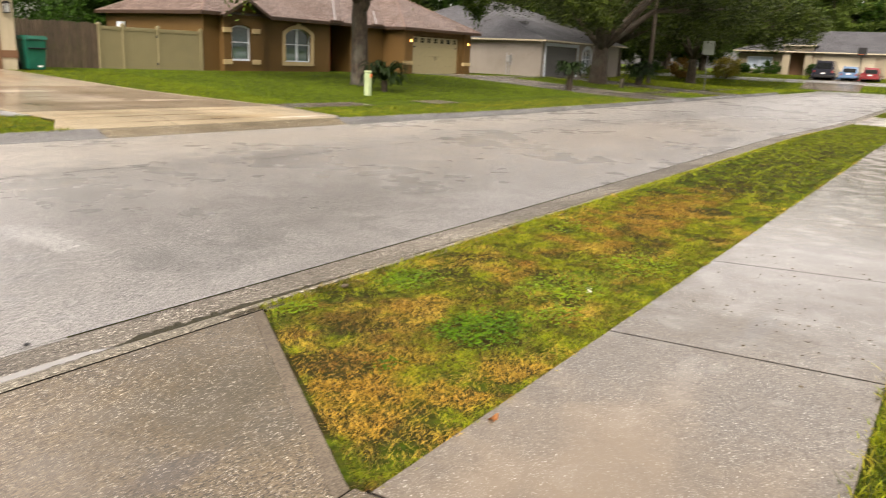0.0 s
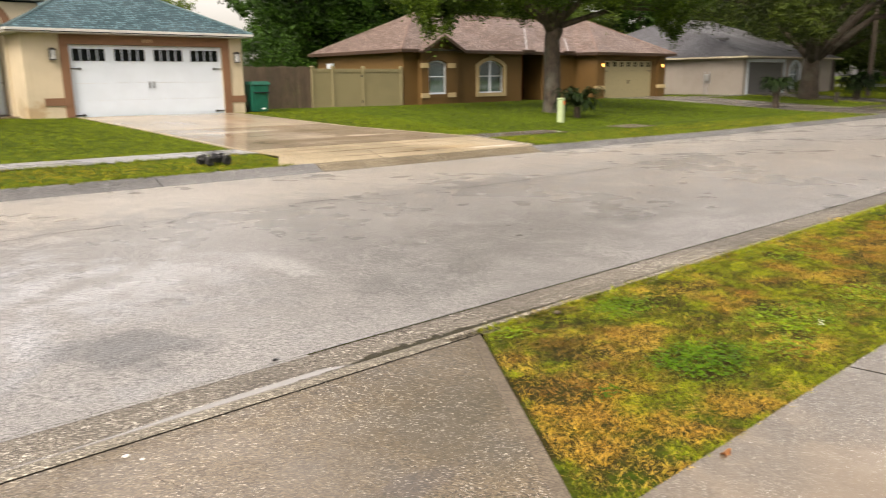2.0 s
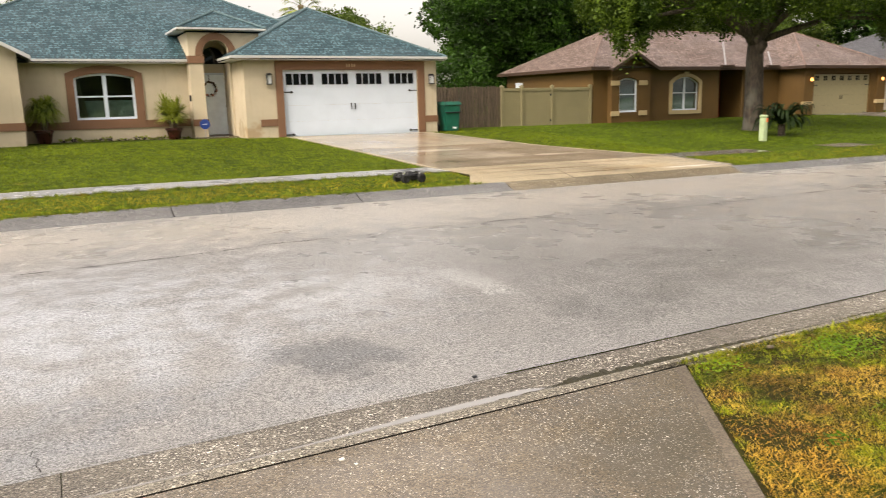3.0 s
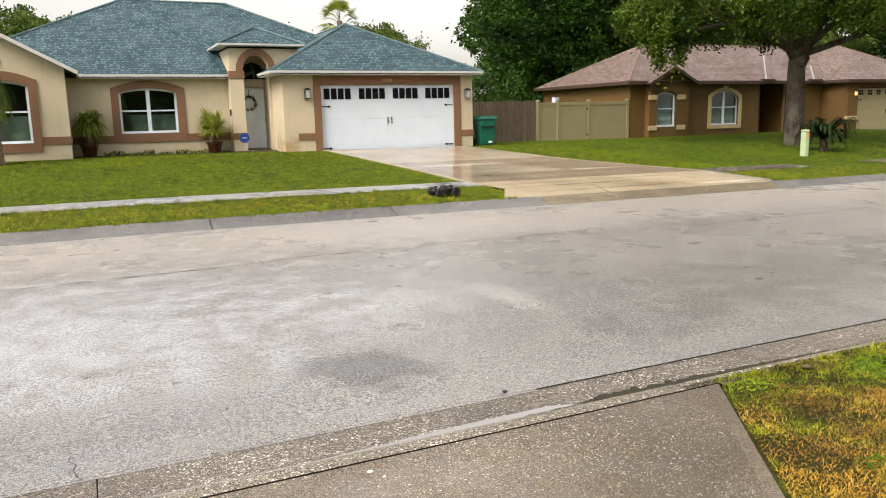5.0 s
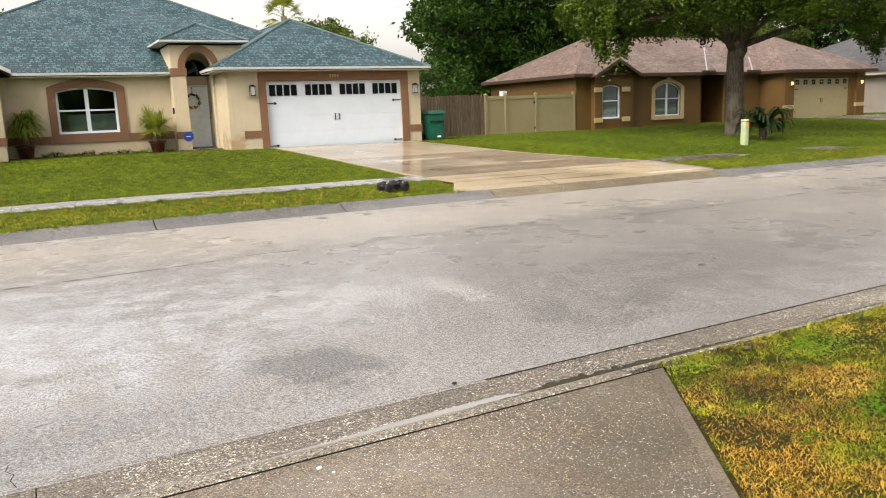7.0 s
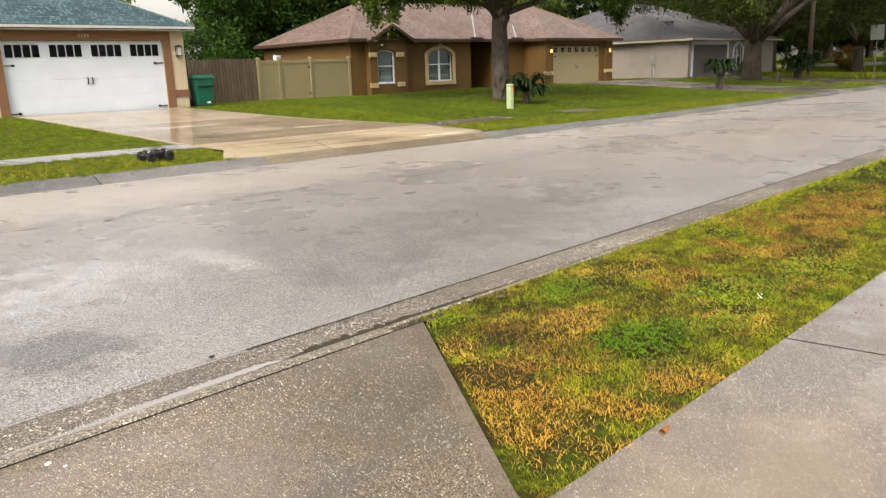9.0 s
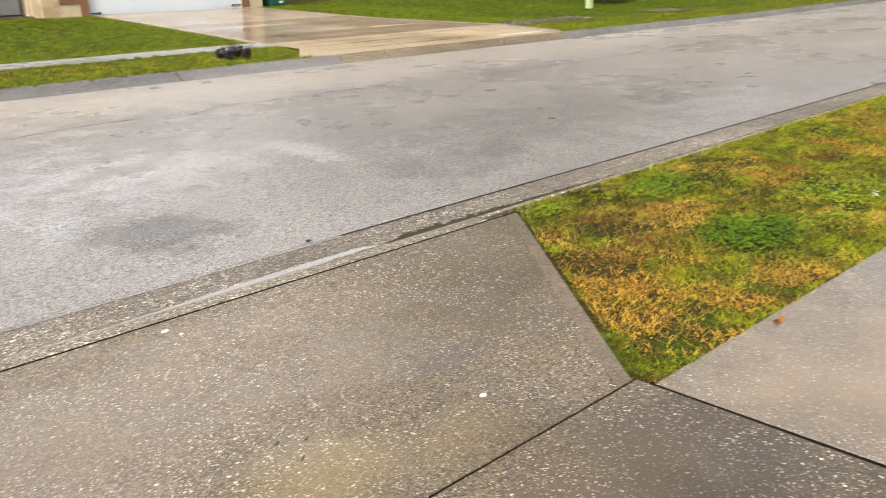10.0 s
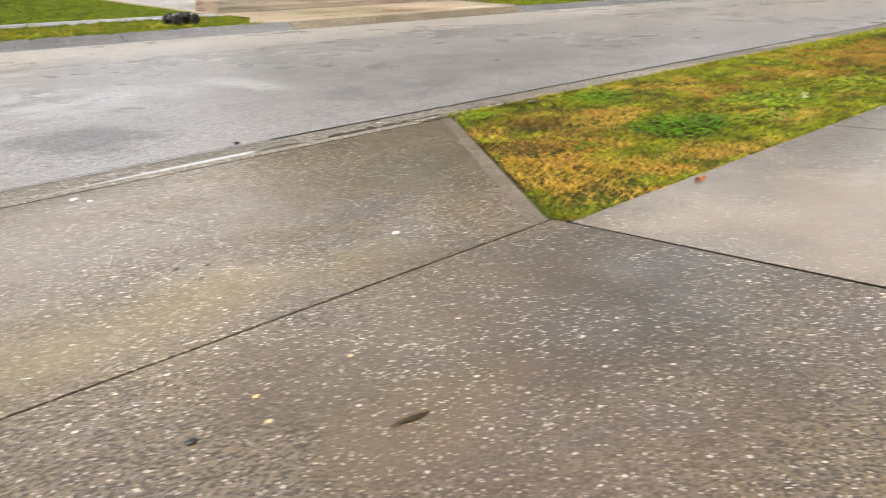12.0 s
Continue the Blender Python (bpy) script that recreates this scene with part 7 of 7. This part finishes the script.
pole = thing("utility_pole", 54.6, 19.4, land(54.6, 19.4), "weathered wooden utility pole", "pole")
bm = bmesh.new()
rod(bm, (54.6, 19.4, land(54.6, 19.4) - 0.3), (54.6, 19.4, 10.5), 0.16, 0.12, 12)
part("shaft", bm, POLE_WOOD, pole)
mast = thing("street_lamp", 83.5, 4.5, land(83.5, 4.5), "leaning grey metal street lamp mast", "street lamp")
bm = bmesh.new()
rod(bm, (83.5, 4.5, land(83.5, 4.5) - 0.2), (83.5, 4.1, 8.5), 0.12, 0.07, 10)
part("shaft", bm, GREY_METAL, mast)
bm = bmesh.new()
rod(bm, (83.5, 4.1, 8.45), (82.9, 4.05, 8.6), 0.05, 0.04, 8)
part("arm", bm, GREY_METAL, mast)
stop = thing("stop_sign", 71.0, 0.85, land(71.0, 0.85), "red octagonal stop sign on a dark post", "sign")
sz = land(71.0, 0.85)
bm = bmesh.new()
rod(bm, (71.0, 0.85, sz - 0.1), (71.0, 0.85, sz + 2.75), 0.035, 0.035, 8)
part("post", bm, IRON, stop)
RED = plain("red_sign_paint", (0.17, 0.015, 0.015), 0.5)
STREET_GREEN = plain("green_sign_paint", (0.01, 0.16, 0.1), 0.5)
part("plate", panel([(0.85 + 0.31 * math.cos(math.pi / 8 + math.pi * i / 4), sz + 2.1 + 0.31 * math.sin(math.pi / 8 + math.pi * i / 4)) for i in range(8)], [], 70.94, 70.96, "x"), RED, stop)
part("name_plate", block(70.99, 71.01, 0.45, 1.25, sz + 2.6, sz + 2.78), STREET_GREEN, stop, "green street-name blade")
stump = thing("post_box_post", 44.8, 17.5, land(44.8, 17.5), "short dark wooden post in the grass", "post")
part("shaft", block(44.7, 44.9, 17.4, 17.6, land(44.8, 17.5) - 0.05, land(44.8, 17.5) + 0.55, 0.02), BARK, stump)
mail = thing("mailbox", 82.2, 27.0, land(82.2, 27.0), "white mailbox on a post", "mailbox")
mz = land(82.2, 27.0)
part("post", block(82.15, 82.25, 26.95, 27.05, mz - 0.05, mz + 0.9), WHITE, mail)
part("box", block(81.95, 82.45, 26.85, 27.15, mz + 0.903, mz + 1.15, 0.04), WHITE, mail)
hoop = thing("basketball_hoop", 87.0, 9.75, land(87.0, 9.75), "black basketball hoop on a pole by the drive", "hoop")
hz = land(87.0, 9.75)
bm = bmesh.new()
rod(bm, (87.0, 9.75, hz), (87.0, 9.75, hz + 2.6), 0.05, 0.05, 8)
part("pole", bm, IRON, hoop)
part("backboard", block(86.86, 86.92, 9.35, 10.15, hz + 2.2, hz + 2.95, 0.02), IRON, hoop)
bm = bmesh.new()
for i in range(12):
    a, b = 2 * math.pi * i / 12, 2 * math.pi * (i + 1) / 12
    rod(bm, (86.6 + 0.23 * math.cos(a), 9.75 + 0.23 * math.sin(a), hz + 2.3), (86.6 + 0.23 * math.cos(b), 9.75 + 0.23 * math.sin(b), hz + 2.3), 0.01, 0.01, 5)
part("rim", bm, ORANGE, hoop)


def vehicle(name, x, y, length, width, height, paint, label, category, boxy):
    """A parked vehicle seen end-on: body, cabin glass, lamps, bumper and wheels; it points along x."""
    z = land(x, y) + 0.02
    v = thing(name, x, y, z, label, category)
    h = width / 2
    belt = height * 0.55
    side = [(x, z + 0.25), (x + length, z + 0.25), (x + length, z + belt), (x, z + belt)]
    bm = panel(side, [], y - h, y + h, "y")
    bmesh.ops.bevel(bm, geom=list(bm.edges), offset=0.12, segments=2, affect="EDGES")
    part("body", bm, paint, v)
    a, b = (0.1, 0.75) if boxy else (0.12, 0.72)
    k = 0.12 if boxy else 0.45
    cab = [(x + length * a, z + belt - 0.05), (x + length * b, z + belt - 0.05), (x + length * b - 0.5, z + height), (x + length * a + k, z + height)]
    bm = panel(cab, [], y - h * 0.9, y + h * 0.9, "y")
    bmesh.ops.bevel(bm, geom=list(bm.edges), offset=0.08, segments=2, affect="EDGES")
    for p in bm.verts:
        if p.co.z > z + height - 0.2:
            p.co.y = y + (p.co.y - y) * 0.8
    part("cabin", bm, paint, v)
    part("rear_window", block(x + length * a + k * 0.2 - 0.03, x + length * a + k * 0.5, y - h * 0.66, y + h * 0.66, z + belt + 0.06, z + height - 0.18), DARK_GLASS, v)
    part("bumper", block(x - 0.06, x + 0.1, y - h * 0.95, y + h * 0.95, z + 0.3, z + 0.52, 0.03), BLACK_PLASTIC if boxy else paint, v)
    part("plate_bar", block(x - 0.03, x + 0.02, y - 0.18, y + 0.18, z + 0.6, z + 0.72), LETTER, v, "pale plate bar")
    for s in (-1, 1):
        part("tail_lamp", block(x - 0.03, x + 0.06, y + s * h * 0.82 - 0.1, y + s * h * 0.82 + 0.1, z + belt - 0.3, z + belt - 0.08, 0.02), RED, v, "red tail lamp")
        for wx in (0.2, 0.8):
            wheel = part_group("wheel", v, x + length * wx, y + s * (h - 0.1), z + 0.32)
            bm = bmesh.new()
            rod(bm, (x + length * wx, y + s * (h - 0.22), z + 0.32), (x + length * wx, y + s * (h + 0.01), z + 0.32), 0.33, 0.33, 18)
            part("tyre", bm, RUBBER, wheel)
            bm = bmesh.new()
            rod(bm, (x + length * wx, y + s * (h - 0.01), z + 0.32), (x + length * wx, y + s * (h + 0.025), z + 0.32), 0.2, 0.18, 12)
            part("rim", bm, GREY_METAL, wheel)


vehicle("van", 83.0, 12.4, 4.8, 1.95, 1.85, car_paint("dark_blue_paint", (0.02, 0.022, 0.035)), "dark boxy van parked on the drive", "van", True)
vehicle("car", 83.2, 10.2, 4.3, 1.6, 1.35, car_paint("bright_blue_paint", (0.1, 0.19, 0.33)), "small blue car parked on the drive", "car", False)
vehicle("car", 83.0, 8.35, 4.3, 1.6, 1.35, car_paint("red_paint", (0.2, 0.015, 0.02)), "small red car parked beside the drive", "car", False)

# ================= grass =================
from mathutils import noise


def scatter(n, x0, x1, y0, y1, keep, seed, lift=0.0, clump=0.02, bunch=0.5):
    r = np.random.default_rng(seed)
    x = x0 + (x1 - x0) * r.random(n)
    y = y0 + (y1 - y0) * r.random(n)
    k = n // 14
    home = r.integers(0, k, n)
    x, y = np.where(r.random(n) < bunch, x[home] + r.normal(size=n) * clump, x), np.where(r.random(n) < bunch, y[home] + r.normal(size=n) * clump, y)
    pts = [(a, b, land(a, b) - 0.01 + lift) for a, b in zip(x, y) if keep(a, b)]
    return np.array(pts)


def in_strip(x, y):
    if noise.noise((x * 2.3, y * 2.3, 4.0)) > 0.22 and thin(x, y) > 0.3:
        return False
    return x > 2.085 + (y - 1.42) * 0.66 and 1.38 < y < (3.17 if x > 3.4 else 3.11) and (x < 29.6 or x > 35.6)


def thin(x, y):
    """A fixed chance for each place."""
    return (math.sin(x * 127.1 + y * 311.7) * 43758.5) % 1.0


def far_lawn(x, y):
    if 14.5 < y < 15.45:
        return False
    left, right = drive_sides(min(y, 24.4))
    return not left < x < right and not (x < 12.8 and y > 24.55 and x > 5) and not 36 < x < 41 and not 47.2 < x < 52.2


lawns = []
for name, pts, h, w, mat, label in (
    ("thatch", scatter(70000, 2.0, 9.0, 1.37, 3.2, lambda x, y: in_strip(x, y) and thin(x + 3, y) > (x - 6) / 3, 41, bunch=0.5), 0.012, 0.0045, THATCH, "matted brown and straw thatch under the verge grass"),
    ("strip_grass", scatter(210000, 2.0, 10.5, 1.36, 3.2, lambda x, y: in_strip(x, y) and thin(x, y) > (x - 7.5) / 3, 1, bunch=0.7), 0.024, 0.0041, BLADES, "wet green and straw-yellow verge grass"),
    ("strip_grass", scatter(80000, 7.5, 60, 1.36, 3.2, lambda x, y: in_strip(x, y) and thin(x, y) < (x - 7.5) / 3, 2, bunch=0.7), 0.04, 0.01, FAR_BLADES, "wet green and straw-yellow verge grass"),
    ("lawn_grass", scatter(60000, 2.12, 14, -1.2, 0.0, lambda x, y: True, 3), 0.055, 0.008, BLADES, "long yellowing lawn grass by the sidewalk"),
    ("lawn_grass", scatter(26000, 14, 45, -3.0, 0.0, lambda x, y: not 29.9 < x < 35.3, 9), 0.06, 0.018, FAR_BLADES, "long yellowing lawn grass by the sidewalk"),
    ("edge_grass", scatter(15000, -8, 36, 12.25, 12.38, lambda x, y: far_lawn(x, 13.0), 31, 0.012, bunch=0.6), 0.06, 0.011, LAWN_BLADES, "ragged grass hanging over the kerb"),
    ("edge_grass", scatter(5000, -8, 7.4, 15.44, 15.52, lambda x, y: True, 32, bunch=0.9), 0.07, 0.01, LAWN_BLADES, "ragged grass along the sidewalk"),
    ("edge_grass", scatter(5000, -8, 7.6, 14.42, 14.5, lambda x, y: True, 33, bunch=0.9), 0.07, 0.01, LAWN_BLADES, "ragged grass along the sidewalk"),
    ("edge_grass", scatter(5000, 2.1, 16, 1.372, 1.42, lambda x, y: True, 34, 0.008, bunch=0.3), 0.026, 0.005, BLADES, "grass blades hanging over the sidewalk edge"),
    ("edge_grass", scatter(7000, 3.2, 24, 3.13, 3.18, lambda x, y: True, 35, 0.008, bunch=0.3), 0.032, 0.006, BLADES, "grass blades hanging over the kerb"),
    ("lawn_grass", scatter(150000, -7, 16, 12.34, 24.45, far_lawn, 4), 0.045, 0.012, LAWN_BLADES, "short wet green lawn grass"),
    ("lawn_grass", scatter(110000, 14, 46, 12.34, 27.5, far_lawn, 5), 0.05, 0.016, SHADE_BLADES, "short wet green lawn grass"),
    ("lawn_grass", scatter(60000, 46, 84, 12.34, 34, lambda x, y: far_lawn(x, y) and not (46 < x < 61 and y > 23.8) and not (8.6 < y < 13.7 and x > 78), 6), 0.12, 0.05, LAWN_BLADES, "short wet green lawn grass"),
    ("lawn_grass", scatter(16000, 79, 88, -12, 8.5, lambda x, y: not 81.5 < x < 82.9, 7), 0.12, 0.05, LAWN_BLADES, "short wet green lawn grass"),
    ("lawn_grass", scatter(9000, 79, 88, 13.7, 34, lambda x, y: not 81.5 < x < 82.9, 8), 0.12, 0.05, LAWN_BLADES, "short wet green lawn grass"),
):
    v, f = blades(pts, h, w, {"strip_grass": 1.2, "thatch": 3.0}.get(name, 1.1), len(pts), name != "strip_grass" and w > 0.0095)
    tagged(mesh_of(name, v, f, mat), label, "grass", kind="stuff")


def clover(patches, material, label, seed):
    """Low broad leaflets in round patches: (x, y, radius, leaflets)."""
    r = np.random.default_rng(seed)
    verts = []
    for x, y, rad, count in patches:
        a, d = r.uniform(0, 2 * np.pi, count), rad * np.sqrt(r.random(count)) * r.uniform(0.6, 1.15, count)
        c = np.stack([x + d * np.cos(a) * 1.15, y + d * np.sin(a) * 0.85, r.uniform(0.006, 0.022, count)], 1)
        t, s = r.uniform(0, 2 * np.pi, count), r.uniform(0.005, 0.0095, count)
        tilt = r.normal(size=(count, 2)) * 0.35
        for k in range(5):
            w = 2 * np.pi * k / 5
            u, v = s * np.cos(t + w), s * np.sin(t + w)
            verts.append(c + np.stack([u, v, u * tilt[:, 0] + v * tilt[:, 1]], 1))
    out, tris, base = [], [], 0
    for i, p in enumerate(patches):
        out.append(np.stack(verts[i * 5:i * 5 + 5], 1).reshape(-1, 3))
        k = base + np.arange(p[3])[:, None] * 5
        tris += [k + [0, 1, 2], k + [0, 2, 3], k + [0, 3, 4]]
        base += p[3] * 5
    tagged(mesh_of("clover", np.concatenate(out), np.concatenate(tris), material), label, "clover", kind="stuff")


clover([(3.77, 1.97, 0.3, 1100), (3.02, 2.05, 0.12, 70)], CLOVER, "patch of dark green clover in the verge grass", 51)
clover([(4.28, 2.86, 0.26, 450), (4.85, 1.98, 0.35, 500), (5.75, 1.78, 0.4, 500), (4.3, 1.72, 0.2, 200), (3.35, 2.98, 0.14, 90), (6.6, 2.9, 0.4, 300)], WEED, "bright green broad-leaved weeds in the verge grass", 52)
